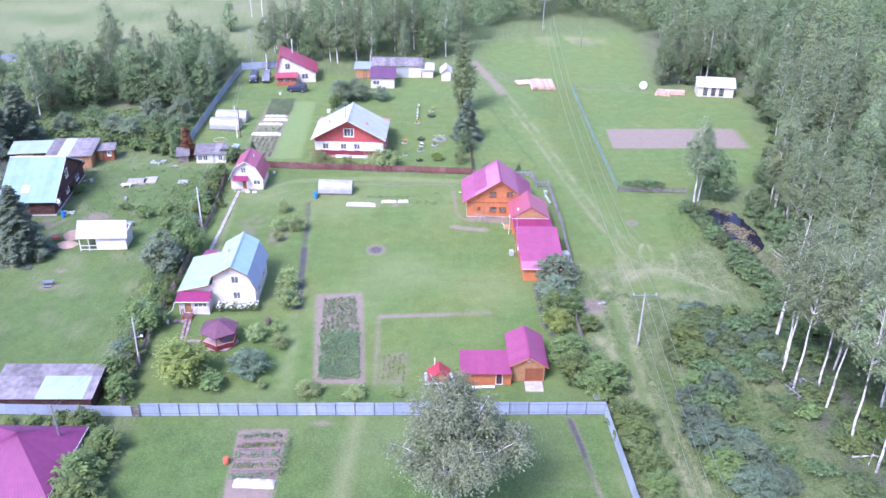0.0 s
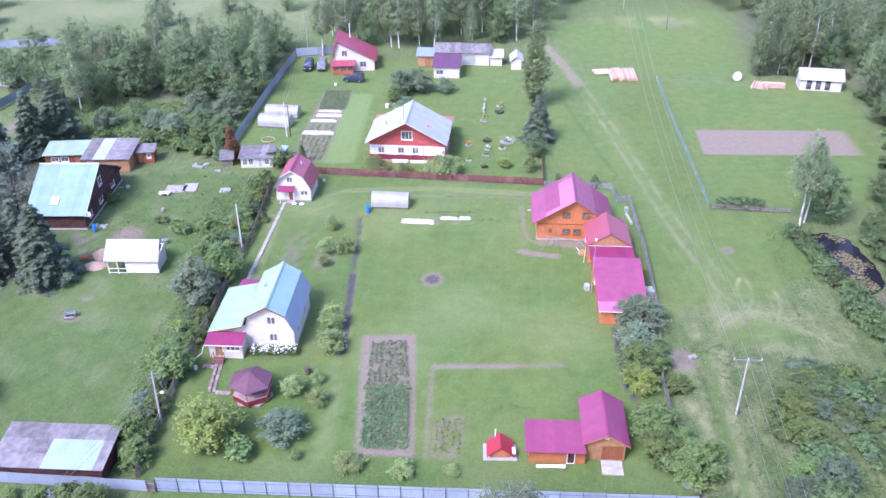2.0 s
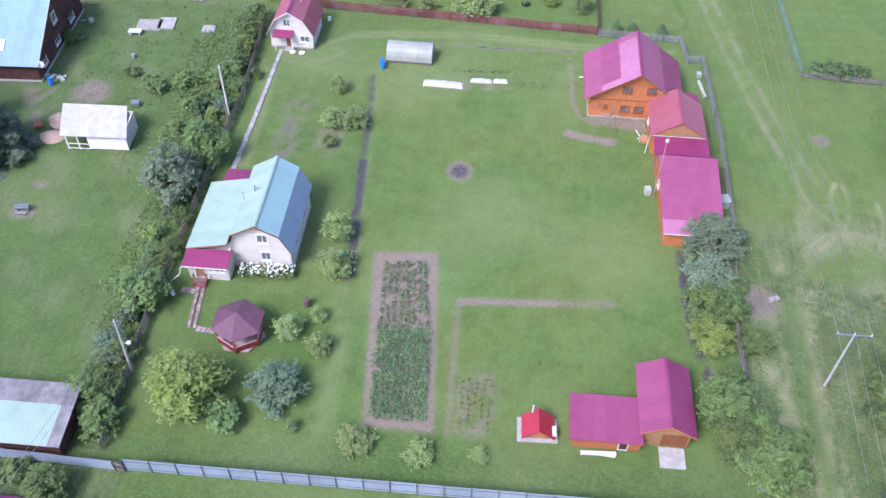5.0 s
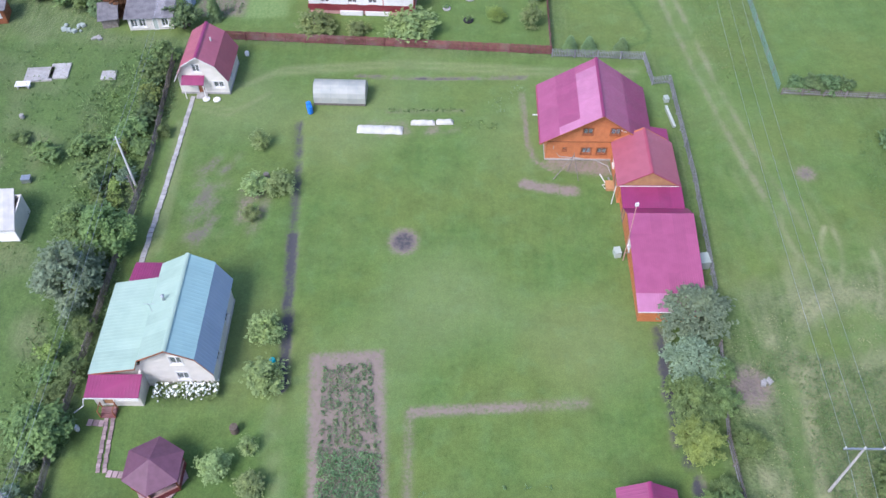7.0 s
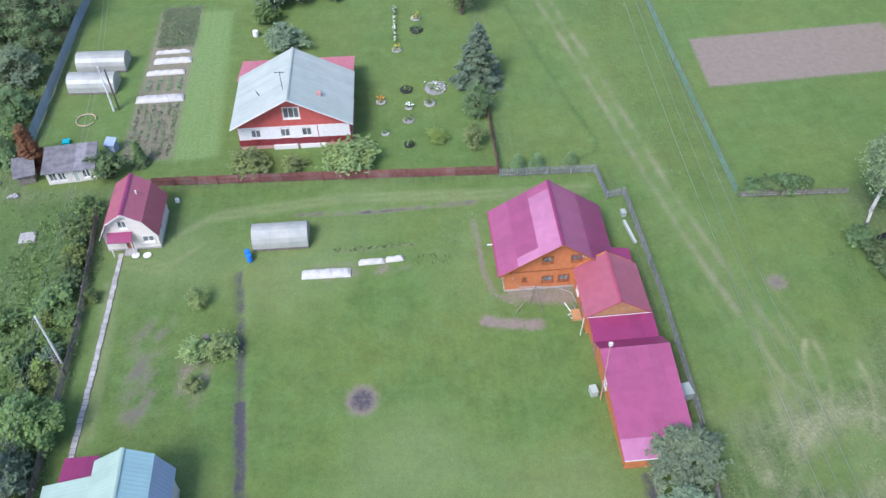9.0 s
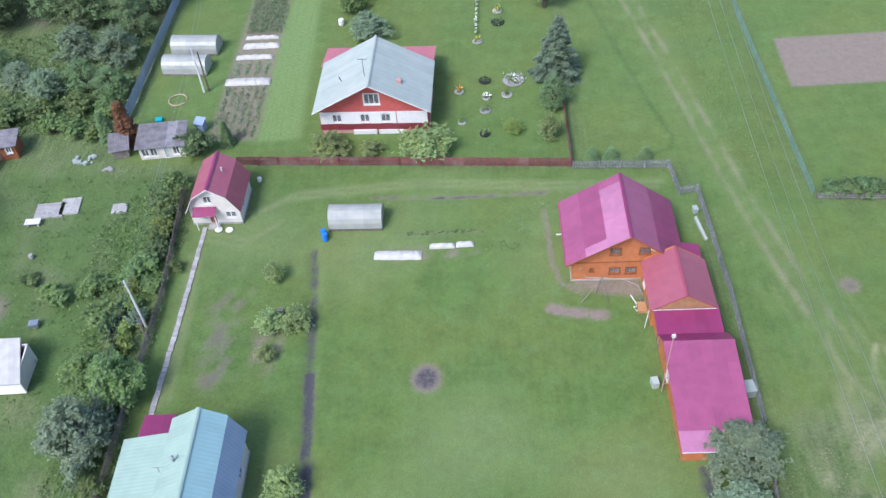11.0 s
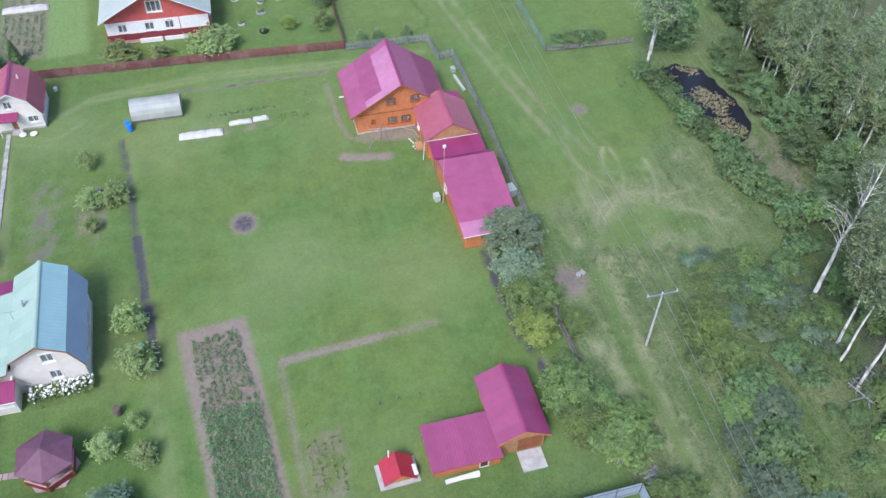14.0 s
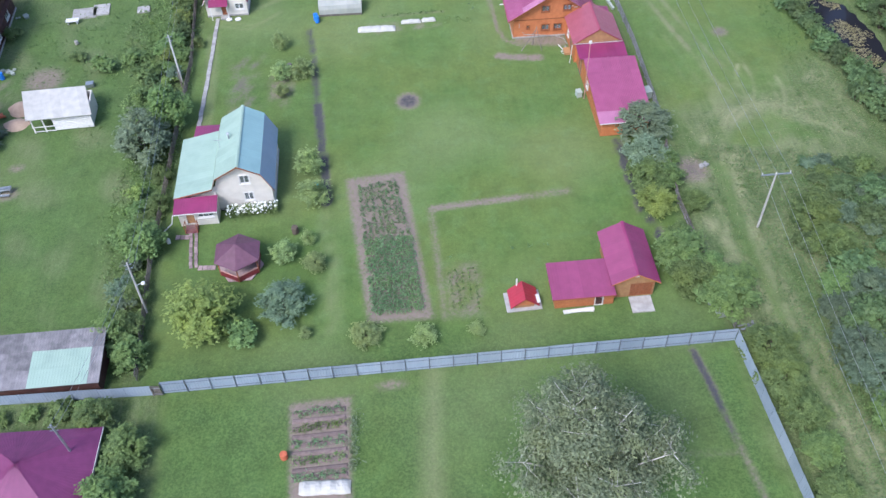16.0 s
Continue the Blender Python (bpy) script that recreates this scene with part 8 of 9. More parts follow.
tufts("rough_grass", scatter([(-47.5, 160), (-47, 182), (-84, 180), (-84, 164), (-60, 158)], 1.0, 34), 1.1, 10, LEAF_WEED, "rank weeds behind the sheds", seed=5, leaf=0.2)
tufts("rough_grass", scatter([(-36.2, 82), (-35.4, 112), (-35.2, 148), (-40, 150), (-46, 140), (-41, 118), (-42, 100), (-39, 88)], 0.85, 35), 1.0, 10, LEAF_APPLE, "weeds and nettles along an overgrown fence", seed=6, leaf=0.16)
tufts("rough_grass", scatter([(46.5, 135), (56, 137), (58, 118), (56, 106), (48, 106), (54.6, 112), (55.2, 124), (52.8, 134)], 0.8, 36), 0.9, 9, LEAF_WEED, "sedge round the pond", seed=7)
tufts("rough_grass", scatter([(-60, 151), (-41, 151), (-40, 118), (-46, 114), (-53, 122), (-63, 137)], 1.5, 40), 1.0, 9, LEAF_WEED, "tall weeds and nettles in the neglected lot", seed=13, leaf=0.12)
tufts("clover", scatter([(27.5, 143), (32.6, 143), (32.6, 198), (23.5, 198), (24.5, 165)], 0.75, 45), 1.7, 5, LEAF_YOUNG, "patchy clover and tall grass along the net fence", seed=12, tall=0.25, leaf=0.1)
tufts("pond_weed", [(x, y, ) for x, y in scatter(POND, 0.5, 39, lambda x, y: math.sin(x * 1.3) + math.sin(y * 0.9 + x * 0.5) + (128 - y) * 0.12 > 0.2)], 0.7, 8, LEAF_POND, "floating brown-green weed on the pond", seed=10, tall=0.02, base=-0.235, leaf=0.17, flat=6.0)
tufts("pond_weed", [(x, y) for x, y in scatter(SWAMP, 0.45, 38)], 0.6, 10, LEAF_WEED, "marsh plants covering the silted end of the pond", seed=9, tall=0.2)


def rows_of_plants(name, quad, rows, step, size, n, material, label, seed, gaps=0.1, tall=1.2):
    """Plants in rows over a four-sided bed; rows run from the first edge to the third."""
    r = random.Random(seed)
    a, b, c, d = (Vector((*q, 0)) for q in quad)
    pts = []
    for i in range(rows):
        u = (i + 0.5) / rows
        p, q = a.lerp(b, u), d.lerp(c, u)
        m = int((q - p).length / step)
        for j in range(m):
            if r.random() > gaps:
                w = p.lerp(q, (j + 0.5) / m)
                pts.append((w.x + r.uniform(-0.08, 0.08), w.y + r.uniform(-0.08, 0.08)))
    tufts(name, pts, size, int(n * 1.6), material, label, "vegetable bed", tall, seed, 0.095)


rows_of_plants("potato_bed", [(-15.0, 105.6), (-10.6, 106.0), (-9.5, 97.5), (-14.6, 97.5)], 8, 0.34, 0.46, 13, LEAF_CROP, "sparse potato rows withering in brown soil", 41, 0.22)
rows_of_plants("potato_bed", [(-14.6, 97.4), (-9.5, 97.4), (-8.9, 87.4), (-13.9, 87.4)], 9, 0.32, 0.62, 22, LEAF_CROP, "dense green potato rows in brown soil", 42, 0.06)
rows_of_plants("vegetable_bed", [(-6.3, 92.6), (-3.2, 92.4), (-3.3, 87.0), (-6.3, 87.2)], 5, 0.5, 0.35, 7, LEAF_APPLE, "thin rows of seedlings in bare soil", 43, 0.35)
rows_of_plants("vegetable_bed", [(-6.3, 93.6), (4.8, 94.4), (4.8, 95.0), (-6.3, 94.2)], 12, 0.4, 0.4, 6, LEAF_CROP, "strip of low green vegetables", 44, 0.4)
rows_of_plants("vegetable_bed", [(-35.4, 166.4), (-29.9, 166.4), (-30.0, 156.0), (-35.8, 156.0)], 6, 0.45, 0.55, 12, LEAF_CROP, "rows of green vegetables behind the guest house", 45, 0.15)
rows_of_plants("vegetable_bed", [(-34.9, 189.0), (-29.7, 189.0), (-29.6, 179.0), (-34.7, 179.0)], 9, 0.35, 0.7, 12, LEAF_CROP, "dense dark green vegetable rows", 46, 0.04)
rows_of_plants("vegetable_bed", [(-35.2, 171.9), (-29.9, 171.9), (-30.0, 169.0), (-35.2, 169.0)], 4, 0.4, 0.6, 12, LEAF_CROP, "short green vegetable rows between fleece covers", 47, 0.05)
rows_of_plants("vegetable_bed", [(-11, 138.8), (-2.6, 139.0), (-2.6, 138.4), (-11, 138.2)], 20, 0.3, 0.3, 6, LEAF_APPLE, "single row of young vegetables", 48, 0.3)
rows_of_plants("vegetable_bed", [(-3.0, 137.0), (1.6, 137.4), (1.6, 135.6), (-3.0, 135.4)], 10, 0.5, 0.3, 5, LEAF_APPLE, "faint patch of seedlings on the lawn", 49, 0.5)
for k in range(5):
    rows_of_plants("vegetable_bed", [(-21.2, 77.4 - k * 1.55), (-16.7, 77.6 - k * 1.55), (-16.7, 76.9 - k * 1.55), (-21.2, 76.7 - k * 1.55)], 14, 0.3, 0.42, 12, LEAF_APPLE if k % 2 else LEAF_CROP, "narrow vegetable row between soil ridges", 50 + k, 0.25)
rows_of_plants("flower_border", [(-16.2, 76.5), (-15.4, 76.5), (-15.6, 71.0), (-16.4, 71.0)], 2, 0.5, 0.7, 12, LEAF_WILLOW, "pale leafy border beside a vegetable plot", 60, 0.1)
tufts("vegetable_bed", [(1.2, 139.4), (1.3, 140.1), (3.0, 141.4), (1.6, 138.6), (3.3, 142.0)], 0.9, 22, LEAF_WILLOW, "pale squash plants on the lawn", "vegetable bed", seed=61)


# ---- garden things ----
def slab_path(name, pts, width, step, material, label, piece="paving_slab"):
    """A path of separate slabs."""
    p = thing(name, *pts[0], label=label, category="path")
    o = Vector((*pts[0], 0))
    r = random.Random(9)
    for (x0, y0), (x1, y1) in zip(pts, pts[1:]):
        a, b = Vector((x0, y0, 0)) - o, Vector((x1, y1, 0)) - o
        n = max(1, round((b - a).length / step))
        ang = math.degrees(math.atan2((b - a).y, (b - a).x))
        for i in range(n):
            c = a.lerp(b, (i + 0.5) / n)
            part(piece, G().box(c.x + r.uniform(-0.04, 0.04), c.y, 0.02, (b - a).length / n * 0.9, width * r.uniform(0.92, 1.05), 0.09, ang + r.uniform(-3, 3)), material, p)
    return p


slab_path("garden_path", [(-33.2, 140.7), (-33.3, 130.0), (-33.6, 115.6)], 0.5, 0.62, CONCRETE, "narrow path of grey concrete slabs across the lawn")
for off in (-0.27, 0.27):
    slab_path("brick_path", [(-32.4 + off, 100.4), (-31.9 + off, 95.4)], 0.34, 0.42, PAVER, "path of reddish pavers leading from the porch", "paver")
slab_path("brick_path", [(-31.4, 95.35), (-29.6, 95.2)], 0.6, 0.42, PAVER, "short path of reddish pavers to the gazebo", "paver")
slab_path("brick_path", [(-34.2, 99.9), (-32.8, 99.8)], 0.6, 0.42, PAVER, "short path of reddish pavers beside the porch", "paver")
solo("garage_apron", G().span(11.0, 13.15, 84.95, 86.9, -0.05, 0.07), CONCRETE, "pale concrete slab before the garage door", "slab")
solo("board_stack", G().box(5.9, 85.75, 0.1, 3.0, 0.35, 0.16, 3).box(6.2, 85.6, 0.2, 2.2, 0.25, 0.06, -4), WHITE_PAINT, "stack of pale boards against the garage annex", "planks")
for x, y, w, d in ((-51.8, 144.3, 3.2, 2.4), (-49.6, 144.9, 2.2, 2.6), (-43.7, 144.2, 1.7, 1.5)):
    solo("slab", G().box(x, y, 0.05, w, d, 0.22, 5), CONCRETE, "cracked grey concrete slab in the grass", "slab")
solo("bench", G().box(-53.0, 142.2, 0.45, 1.7, 0.9, 0.07, 3).box(-53.6, 142.2, 0.2, 0.1, 0.8, 0.42, 3).box(-52.4, 142.2, 0.2, 0.1, 0.8, 0.42, 3), WHITE_PAINT, "low pale garden bench on the grass", "bench")
stack = thing("plank_stack", -64.4, 100.9, label="stack of pale sheets and boards on the grass", category="boards")
part("board", G().box(0, 0, 0.25, 3.0, 2.0, 0.4, -12), PALE_ROOF, stack)
part("board", G().box(-0.6, 0.3, 0.51, 1.4, 1.8, 0.1, 5), PALE_ROOF, stack)
part("board", G().box(0.8, -0.1, 0.5, 1.4, 1.6, 0.08, -25), PALE_ROOF, stack)
solo("brazier", G().box(-54.0, 109.0, 0.55, 1.5, 0.5, 0.25, 8).box(-54.6, 109.0, 0.22, 0.08, 0.4, 0.45).box(-53.4, 109.0, 0.22, 0.08, 0.4, 0.45).box(-54.0, 108.3, 0.2, 1.2, 0.3, 0.08), METAL, "rusty grey brazier on bare soil", "brazier")
for x, y, rx, ry, h in ((-55.6, 123.9, 1.8, 1.5, 0.9), (-55.6, 120.9, 1.7, 1.2, 0.6)):
    g = G().lathe([(1.0, -0.1), (0.85, 0.18 * h), (0.55, 0.6 * h), (0.2, 0.92 * h), (0.03, h)], 18)
    g.v = [(a * rx * (1 + 0.12 * math.sin(5 * b)), b * ry * (1 + 0.1 * math.cos(3 * a)), c) for a, b, c in g.v]
    solo("sand_mound", g, SAND, "heap of pinkish builder's sand", "sand heap", m=pose(x, y, 0))
solo("wheelbarrow", G().box(0, 0, 0.45, 0.9, 0.6, 0.3).tube([(0.5, 0, 0.18), (0.6, 0, 0.18)], [0.18, 0.18], 8), RED_CLAY, "red wheelbarrow by the sand heap", "wheelbarrow", m=pose(-57.8, 122.2, 0, 0, 0, 30))


def barrel(x, y, material=BLUE_PLASTIC, h=0.95, r=0.3, label="blue plastic water barrel", lying=False):
    g = G().lathe([(r * 0.9, 0), (r, 0.08), (r, h * 0.3), (r * 1.05, h * 0.33), (r, h * 0.36), (r, h * 0.66), (r * 1.05, h * 0.69), (r, h * 0.72), (r * 0.95, h), (r * 0.4, h + 0.02)], 14)
    solo("barrel", g, material, label, "barrel", m=pose(x, y, r if lying else 0, 90 if lying else 0, 0, 25 if lying else 0))


barrel(-19.8, 138.7)
barrel(-19.6, 138.1)
barrel(-59.6, 130.4, label="blue plastic barrel beside the log house")
barrel(-51.5, 137, CONCRETE, 0.5, 0.25, "small grey bucket in the grass")
barrel(-21.9, 72.9, RED_CLAY, 0.7, 0.33, "terracotta red barrel beside the plot")
barrel(18.6, 85.2, METAL, 0.9, 0.42, "galvanised tank among the bushes", True)
barrel(-34.8, 99.2, WHITE_PAINT, 0.6, 0.2, "white bucket beside the path")
barrel(-28.2, 148.0, WHITE_PAINT, 0.5, 0.25, "white bucket by the fence")
barrel(-21.6, 99.2, BARK, 0.9, 0.36, "grey-brown stump-like barrel on the lawn")
barrel(-23.0, 128.0, GREY_WOOD, 0.8, 0.3, "weathered barrel under a young apple tree")
barrel(-19.4, 105.9, TEAL_PLASTIC, 0.5, 0.28, "teal bucket under an apple tree")
barrel(-21.4, 180.4, WHITE_PAINT, 0.8, 0.4, "white round tank behind the red house")
barrel(-33.5, 192, WHITE_PAINT, 0.5, 0.3, "white bucket beside the beds")
for x, y, w, d, h, mt, lab in ((12.2, 118.3, 0.6, 0.8, 0.7, PALE_ROOF, "pale metal box beside the long shed"), (20.1, 117.2, 1.2, 1.2, 1.0, PALE_ROOF, "pale metal cabinet behind the long shed"), (19.2, 84.0, 0.7, 1.0, 0.8, PALE_ROOF, "white appliance dumped by the fence"), (-42.8, 160.0, 0.8, 0.8, 0.35, TEAL_PLASTIC, "teal plastic sandbox on the grass"), (20.15, 137.6, 0.28, 3.2, 0.28, PALE_ROOF, "white pipe lying along the fence"), (20.1, 140.4, 0.5, 0.7, 0.5, PALE_ROOF, "white box beside a grey fence"), (-48.0, 127.5, 0.9, 0.7, 0.5, METAL, "grey trough among weeds"), (-18.0, 168.0, 0.8, 1.8, 0.9, TEAL_PLASTIC, "teal bin behind the red house"), (8.0, 185.0, 1.6, 0.8, 0.7, CONCRETE, "grey bench under the poplar")):
    g = G().box(0, 0, h / 2, w, d, h).box(0, 0, h + 0.02, w * 1.06, d * 1.06, 0.05)
    solo("box" if "pipe" not in lab else "pipe", g, mt, lab, "box" if "pipe" not in lab else "pipe", m=pose(x, y, 0, 0, 0, 8))
r5 = random.Random(77)
for x, y, n, sp, lab in ((-50.4, 153.0, 16, 1.2, "heap of pale stones in the grass"), (-46.9, 151.2, 5, 0.6, "pale boulders beside the hut"), (23.2, 104.2, 4, 0.6, "grey rubble on bare soil"), (21.4, 79.2, 6, 0.7, "grey rubble behind the fence"), (-59.7, 131.6, 10, 1.2, "heap of pale boards and stones by the log house"), (-60.4, 144.5, 5, 0.8, "pale stones by the log house"), (-69.9, 109.5, 8, 1.4, "pale rubble beside the dark hut"), (-64.5, 118.8, 10, 2.2, "pale junk under the spruces")):
    g = G()
    for _ in range(n):
        s = r5.uniform(0.25, 0.6)
        g.box(r5.uniform(-sp, sp), r5.uniform(-sp, sp) * 0.7, s * 0.25, s, s * r5.uniform(0.6, 1.1), s * 0.5, r5.uniform(0, 90), r5.uniform(-15, 15))
    solo("rubble", g, STONE if "stone" not in lab else PALE_ROOF, lab, "rubble", m=pose(x, y, 0))
# hydrangea before the white house
r6 = np.random.RandomState(4)
N = 900
cx, cy = r6.uniform(-29.0, -23.5, N), r6.normal(size=N) * 0.42
C = np.stack([cx, 102.55 + 0.05 * (cx + 29) + cy, 0.25 + 0.75 * np.sqrt(np.clip(1 - (cy / 1.1) ** 2, 0, 1)) * r6.uniform(0.3, 1.0, N)], 1)
hyd = thing("hydrangea", -26.2, 102.6, label="row of white-flowering hydrangeas against the house", category="flowers")
for nm, frac, mt, lf in (("leaves", 640, LEAF_APPLE, 0.3), ("blossoms", 260, PETAL_WHITE, 0.22)):
    D = C[:frac] if nm == "leaves" else C[640:] + np.array([0, -0.05, 0.18])
    V, F = leaf_arrays(D - np.array([-26.2, 102.6, 0]), lf, r6, 0.5, 1.1)
    part(nm, fast_mesh(nm, V, F), mt, hyd)


def flower_bed(x, y, r, petals, label, ring=True, tyre=False):
    b = thing("flower_bed", x, y, label=label, category="flower bed", group="round flower beds")
    if tyre:
        part("tyre", G().lathe([(r, 0), (r * 1.05, 0.08), (r, 0.2), (r * 0.75, 0.2)], 16), RUBBER, b, "old car tyre")
    elif ring:
        part("edging", G().lathe([(r, 0), (r, 0.12), (r * 0.9, 0.12)], 16), STONE, b)
    q = np.random.RandomState(int(abs(x * 7 + y)))
    n = int(90 * r)
    C = np.stack([q.normal(size=n) * r * 0.42, q.normal(size=n) * r * 0.42, 0.15 + q.uniform(0, 0.45, n)], 1)
    V, F = leaf_arrays(C, 0.2, q, 0.4)
    part("foliage", fast_mesh("foliage", V, F), LEAF_APPLE, b)
    if petals:
        C = C[: n // 2] + np.array([0, 0, 0.25])
        V, F = leaf_arrays(C, 0.18, q, 0.6, 1.1)
        part("blossoms", fast_mesh("blossoms", V, F), petals, b)


flower_bed(-5.0, 163.4, 0.6, PETAL_ORANGE, "round bed of orange flowers on the lawn")
flower_bed(-1.7, 165.5, 0.75, None, "green plants in an old tyre on the lawn", tyre=True)
flower_bed(2.0, 165.4, 1.4, PETAL_WHITE, "stone-edged bed with white flowers")
flower_bed(-1.6, 161.9, 0.5, PETAL_WHITE, "small bed of white flowers")
flower_bed(1.0, 162.4, 0.7, None, "low green cushion plant")
flower_bed(-4.7, 157.2, 0.5, None, "small round green bush in the grass")
flower_bed(-2.0, 154.8, 0.6, None, "plants in an old black tyre", tyre=True)
flower_bed(-2.4, 174.6, 0.7, PETAL_YELLOW, "round bed of yellow flowers")
flower_bed(0.5, 179.0, 0.9, None, "green plants in a big tyre", tyre=True)
flower_bed(0.6, 182.0, 0.7, PETAL_YELLOW, "pale round flower bed")
flower_bed(-1.8, 159.4, 0.7, None, "reddish low plants on the lawn")
for k in range(7):
    flower_bed(-2.6 + 0.05 * k, 176.5 + k * 1.3, 0.3, PETAL_WHITE, "small white flowers in a row", ring=False)
for x, y in ((-31.6, 140.2), (-30.4, 140.1)):
    solo("tyre", G().lathe([(0.3, 0), (0.42, 0.06), (0.42, 0.14), (0.3, 0.2)], 16), WHITE_PAINT, "white-painted tyre ring before the guest house", "tyre", "painted tyres", m=pose(x, y, 0))
solo("tyre", G().lathe([(0.35, -0.3), (0.9, -0.25), (1.0, 0), (0.9, 0.25), (0.35, 0.3)], 20), WHITE_PAINT, "large pale tractor tyre standing in the grass", "tyre", m=pose(50.0, 198.2, 0.95, 80, 0, 10))


def log_pile(x, y, rz, length, cols, rows, rad, label):
    p = thing("log_pile", x, y, rz, label=label, category="logs")
    r = random.Random(cols * 10 + rows)
    for j in range(rows):
        for i in range(cols - j):
            cx_ = (i + 0.5 * j) * rad * 2
            cz = rad + j * rad * 1.75
            e = r.uniform(-0.3, 0.3)
            q = rad * r.uniform(0.85, 1.05)
            part("log", G().tube([(cx_, e, cz), (cx_, length + e, cz)], [q, q * 0.92], 8), RAW_WOOD, p)


log_pile(24.0, 196.8, 0, 6.0, 11, 2, 0.26, "pile of barked pinkish logs on the grass")
log_pile(20.6, 203.0, -80, 3.4, 7, 1, 0.2, "loose layer of pinkish logs")
log_pile(52.0, 193.8, -20, 2.6, 7, 2, 0.25, "pile of pinkish logs by the wood's edge")
for k in range(4):
    solo("sawn_timber", G().box(56.6 + k * 0.02, 194.2 + 0.35 * k, 0.5, 4.2, 0.32, 0.95 - 0.05 * k, -6), RAW_WOOD, "pale sawn beam stacked on the grass", "beam", "sawn beams")
tripod = thing("pole_tripod", 8.3, 129.4, label="three grey poles leaning together before the house", category="poles")
for p, q, r0 in (((0, 0, 0), (0.4, -0.2, 2.9), 0.05), ((-1.6, -1.2, 0), (0.4, -0.2, 2.6), 0.05), ((1.0, -1.4, 0), (0.4, -0.2, 2.6), 0.04)):
    part("pole", G().tube([p, q], [r0, r0 * 0.8]), GREY_WOOD, tripod)
solo("hose", G().tube([(11.6, 128.9, 0.08), (12.0, 127.8, 0.06), (12.3, 127.2, 0.06), (11.9, 126.9, 0.06), (11.7, 127.4, 0.08), (12.2, 127.5, 0.08), (12.4, 126.8, 0.06)], [0.06] * 7, 6), WHITE_PAINT, "coiled white hose on the grass", "hose")
solo("pipe", G().tube([(12.4, 128.4, 0.1), (13.0, 126.2, 0.15)], [0.09, 0.09], 8), METAL, "grey pipe leaning by the bathhouse", "pipe")
for k, (p, q, r0) in enumerate((((-2, 0, 0.1), (2.4, -0.3, 0.2), 0.12), ((-1.4, 1, 0.1), (1.5, -1, 0.25), 0.08), ((-0.8, -1.2, 0.1), (1.0, 1.2, 0.3), 0.07))):
    mid = tuple((u + v) / 2 + 0.15 for u, v in zip(p, q))
    solo("fallen_branch", G().tube([p, mid, q], [r0, r0 * 0.8, r0 * 0.4]), BIRCH_BARK, "fallen birch branch on bare ground", "branch", "fallen branches", m=pose(47.2, 73.6, 0))


board_heap = thing("board_heap", 21.4, 82.0, 20, label="heap of old pale boards dumped beside the metal fence", category="boards")
for k in range(7):
    part("board", G().box(0.12 * (k % 3) - 0.1, 0.16 * k - 0.5, 0.06 + 0.05 * (k % 4), 1.7 - 0.12 * (k % 3), 0.17, 0.035, 14 * (k % 3) - 10), PALE_WOOD, board_heap)


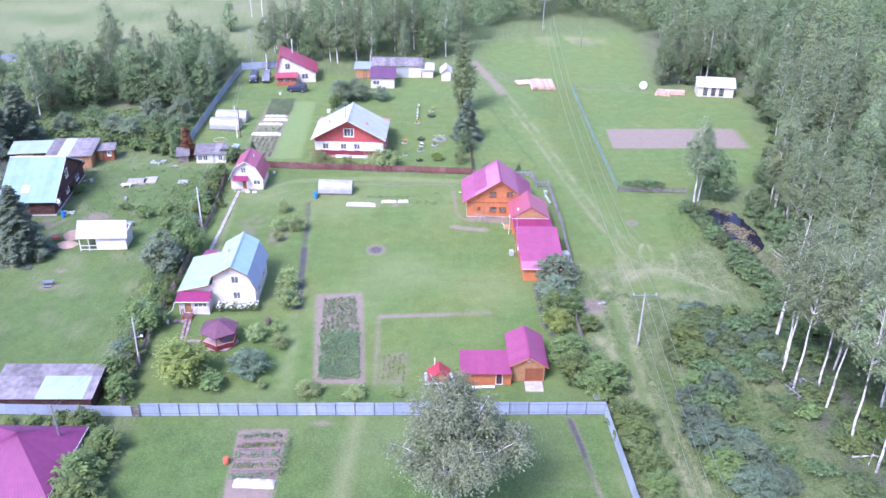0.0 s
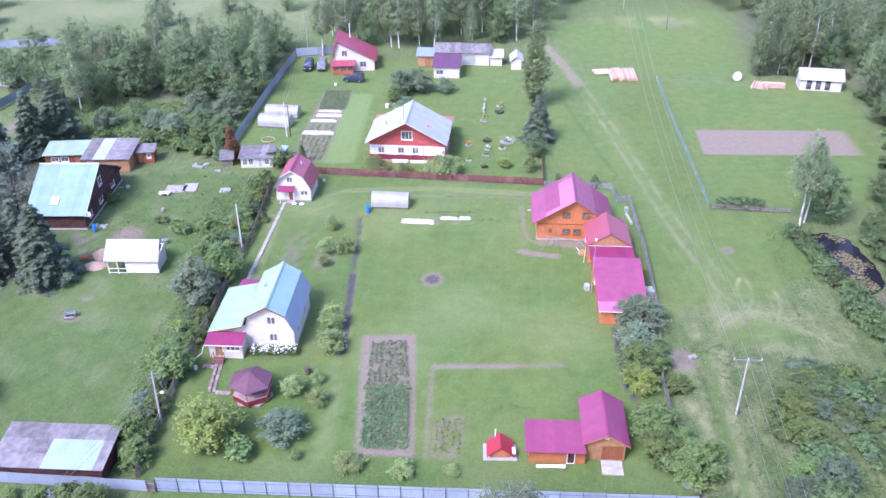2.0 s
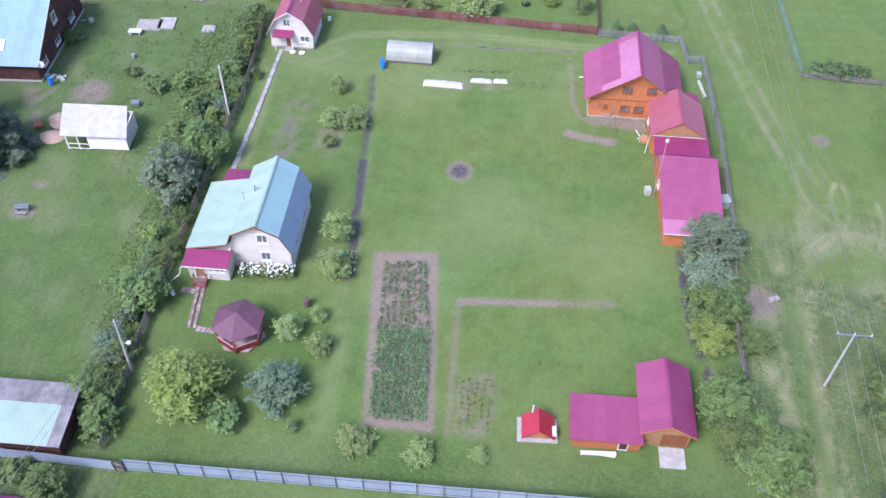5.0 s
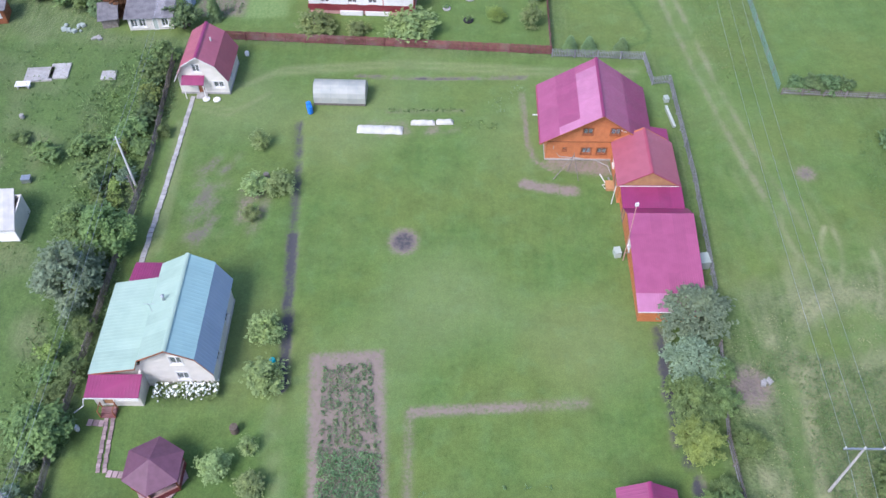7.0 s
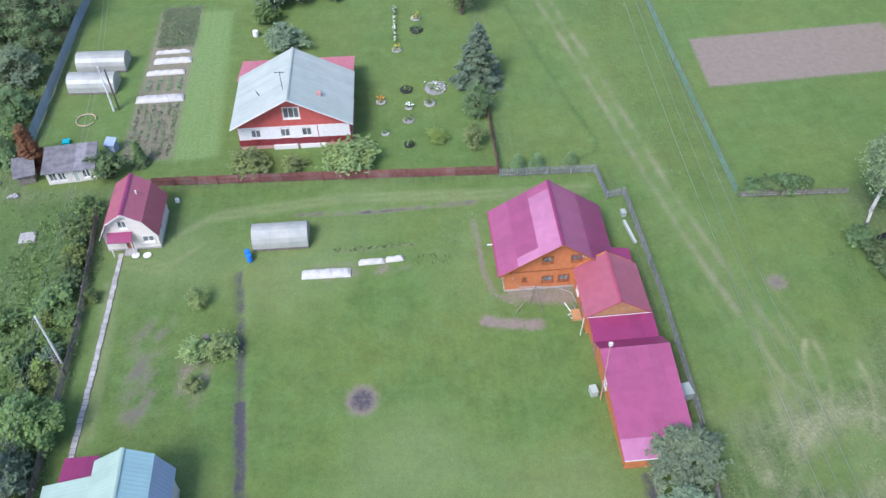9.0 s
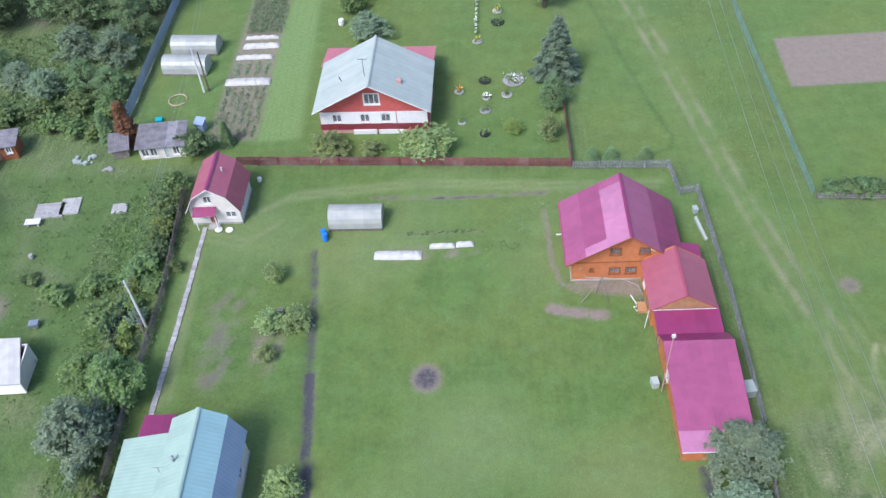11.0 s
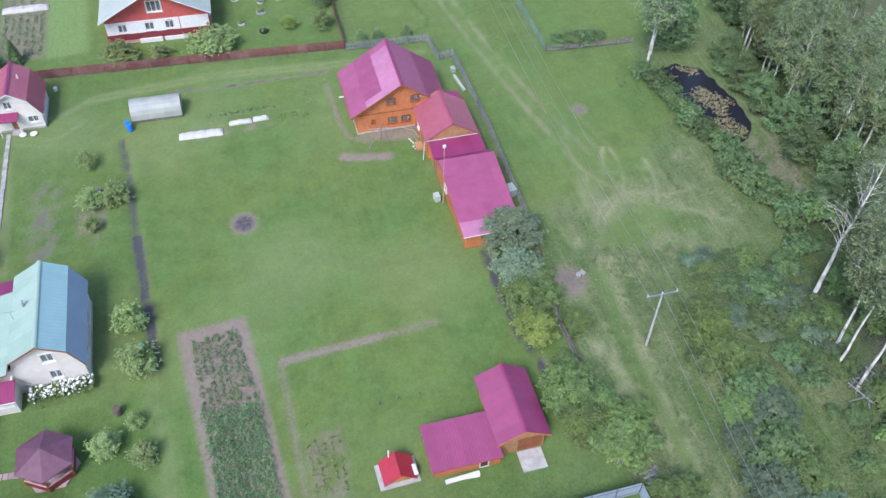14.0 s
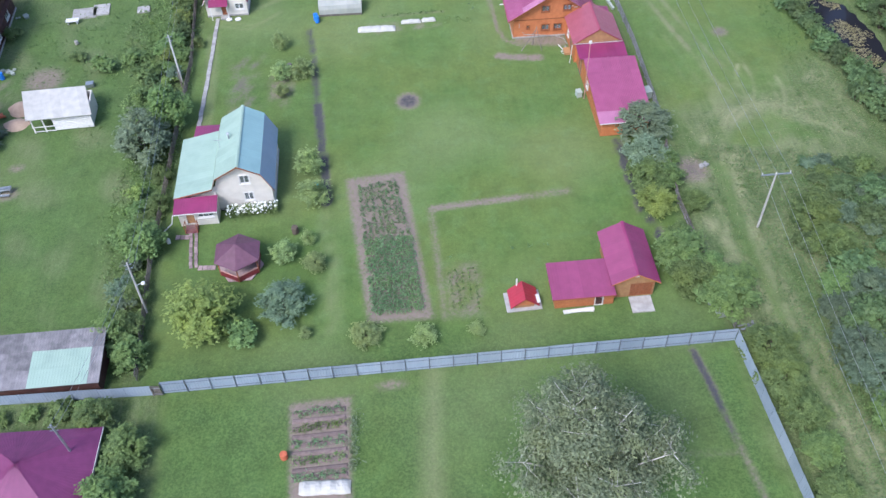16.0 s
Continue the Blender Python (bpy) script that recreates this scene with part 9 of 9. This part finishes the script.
# ---- cars ----
def car(x, y, rz, paint, label, tall=1.75, length=4.2, van=False):
    c = thing("car", x, y, rz, label=label, category="car", group="parked cars")
    w, L = 1.72, length
    side = [(-L / 2, 0.35), (L / 2, 0.35), (L / 2, 0.85), (L / 2 - 0.15, 1.0), (L * 0.22, 1.05), (L * 0.10, tall - 0.05), (-L * 0.46, tall), (-L / 2, 1.05)]
    if van:
        side = [(-L / 2, 0.35), (L / 2, 0.35), (L / 2, 0.95), (L / 2 - 0.5, 1.1), (L * 0.30, tall - 0.05), (-L * 0.48, tall), (-L / 2, 1.1)]
    g = G()
    n = len(side)
    g.v = [(a, -w / 2 + (0.14 if b > 1.2 else 0), b) for a, b in side] + [(a, w / 2 - (0.14 if b > 1.2 else 0), b) for a, b in side]
    g.f = [tuple(range(n)), tuple(range(n, 2 * n))[::-1]] + [(i, i + n, (i + 1) % n + n, (i + 1) % n) for i in range(n)]
    part("body", g, paint, c)
    for sy in (-1, 1):
        part("side_window", G().hexa([Vector((a, sy * (w / 2 - 0.075) + d * 0.012 * 1, b)) for b, row in ((1.12, ((-L * 0.42, 0), (L * 0.16, 0))), (tall - 0.18, ((-L * 0.40, -sy * 4.5), (L * 0.09, -sy * 4.5)))) for a, d in (row[0], row[1], (row[1][0], row[1][1] + sy * 2), (row[0][0], row[0][1] + sy * 2))]), GLASS, c)
        for sx in (-0.31, 0.31):
            wheel = part("wheel", G().tube([(sx * L, sy * (w / 2 - 0.2), 0.33), (sx * L, sy * (w / 2 + 0.01), 0.33)], [0.33, 0.33], 14), RUBBER, c)
            part("rim", G().tube([(sx * L, sy * (w / 2 + 0.01), 0.33), (sx * L, sy * (w / 2 + 0.02), 0.33)], [0.2, 0.2], 10), METAL, wheel)
        part("headlight", G().box(L / 2 + 0.005, sy * 0.62, 0.78, 0.03, 0.3, 0.14), WHITE_PAINT, c)
        part("tail_light", G().box(-L / 2 - 0.005, sy * 0.68, 0.95, 0.03, 0.16, 0.3), RED_CLAY, c)
    a, b = ((L * 0.22, 1.06), (L * 0.10, tall - 0.06)) if not van else ((L / 2 - 0.52, 1.12), (L * 0.30, tall - 0.06))
    part("windscreen", G().slab((a[0] + 0.02, -0.7, a[1]), (a[0] + 0.02, 0.7, a[1]), (b[0] + 0.02, 0.62, b[1]), (b[0] + 0.02, -0.62, b[1]), 0.015), GLASS, c)
    part("bumper", G().box(L / 2 + 0.04, 0, 0.5, 0.1, w * 0.96, 0.2), DARK_METAL, c)
    part("roof_rack", G().box(-0.5, -0.5, tall + 0.05, 1.6, 0.04, 0.05).box(-0.5, 0.5, tall + 0.05, 1.6, 0.04, 0.05), DARK_METAL, c)
    return c


car(-30.0, 194.6, 175, CAR_DARK, "dark blue off-road car parked on grass", 1.75, 4.3)
car(-41.0, 202.0, -88, CAR_DARK, "dark van parked beside the metal fence", 1.9, 4.4, True)
car(-38.1, 202.2, -88, CAR_GREY, "pale grey van parked on grass", 1.95, 4.4, True)
g = G().tube([(-41.3 + 1.2 * math.cos(k * 0.52), 164.2 + 1.2 * math.sin(k * 0.52), 0.1) for k in range(12)], [0.08] * 12, 5)
solo("sandpit_ring", g, RAW_WOOD, "round timber edging on the grass", "edging")
for p, q in (((-107.5, 163.0), (-107.4, 170.3)), ((-107.9, 175.0), (-107.0, 183.8))):
    solo("garden_edge", G().box((p[0] + q[0]) / 2, (p[1] + q[1]) / 2, 0.15, 0.35, q[1] - p[1], 0.3, 2), WHITE_PAINT, "long white garden border in a distant plot", "edging")
for x, y in ((-108.5, 186), (-112.5, 177.5), (-112.8, 170.0)):
    barrel(x, y, WHITE_PAINT, 0.9, 0.5, "white tank in a distant garden")


# ---- ruined timber frame under the birches ----
frame_pile = thing("timber_frame", 44.0, 85.2, 25, label="collapsed grey timber frame lying under the birches", category="timber")
for k in range(4):
    part("beam", G().tube([(-1.6, -1.1 + 0.7 * k, 0.25 + 0.06 * k), (1.7, -1.0 + 0.7 * k, 0.3)], [0.09, 0.075], 6), PALE_WOOD, frame_pile)
for k in range(5):
    part("beam", G().tube([(-1.4 + 0.7 * k, -1.3, 0.45), (-1.3 + 0.7 * k, 1.3, 0.5 + 0.05 * (k % 2))], [0.07, 0.06], 6), PALE_WOOD, frame_pile)
for x0, y0, x1, y1 in ((-2.0, -1.5, 0.6, 0.9), (1.9, -1.3, -0.7, 1.1), (-2.6, 0.2, -0.2, -1.4)):
    part("prop", G().tube([(x0, y0, 0.05), (x1, y1, 1.0)], [0.07, 0.05], 6), PALE_WOOD, frame_pile)


# ---- ridged vegetable plot ----
plot = thing("vegetable_plot", -18.9, 73.6, 1, label="small vegetable plot with bare soil ridges", category="vegetable bed")
for k in range(9):
    y0 = 3.6 - 0.8 * k
    part("soil_ridge", G().hexa([Vector(p) for p in ((-2.4, y0 - 0.25, -0.03), (2.35, y0 - 0.25, -0.03), (2.35, y0 + 0.25, -0.03), (-2.4, y0 + 0.25, -0.03), (-2.3, y0 - 0.1, 0.055), (2.25, y0 - 0.1, 0.055), (2.25, y0 + 0.1, 0.055), (-2.3, y0 + 0.1, 0.055))]), PALE_SOIL, plot)
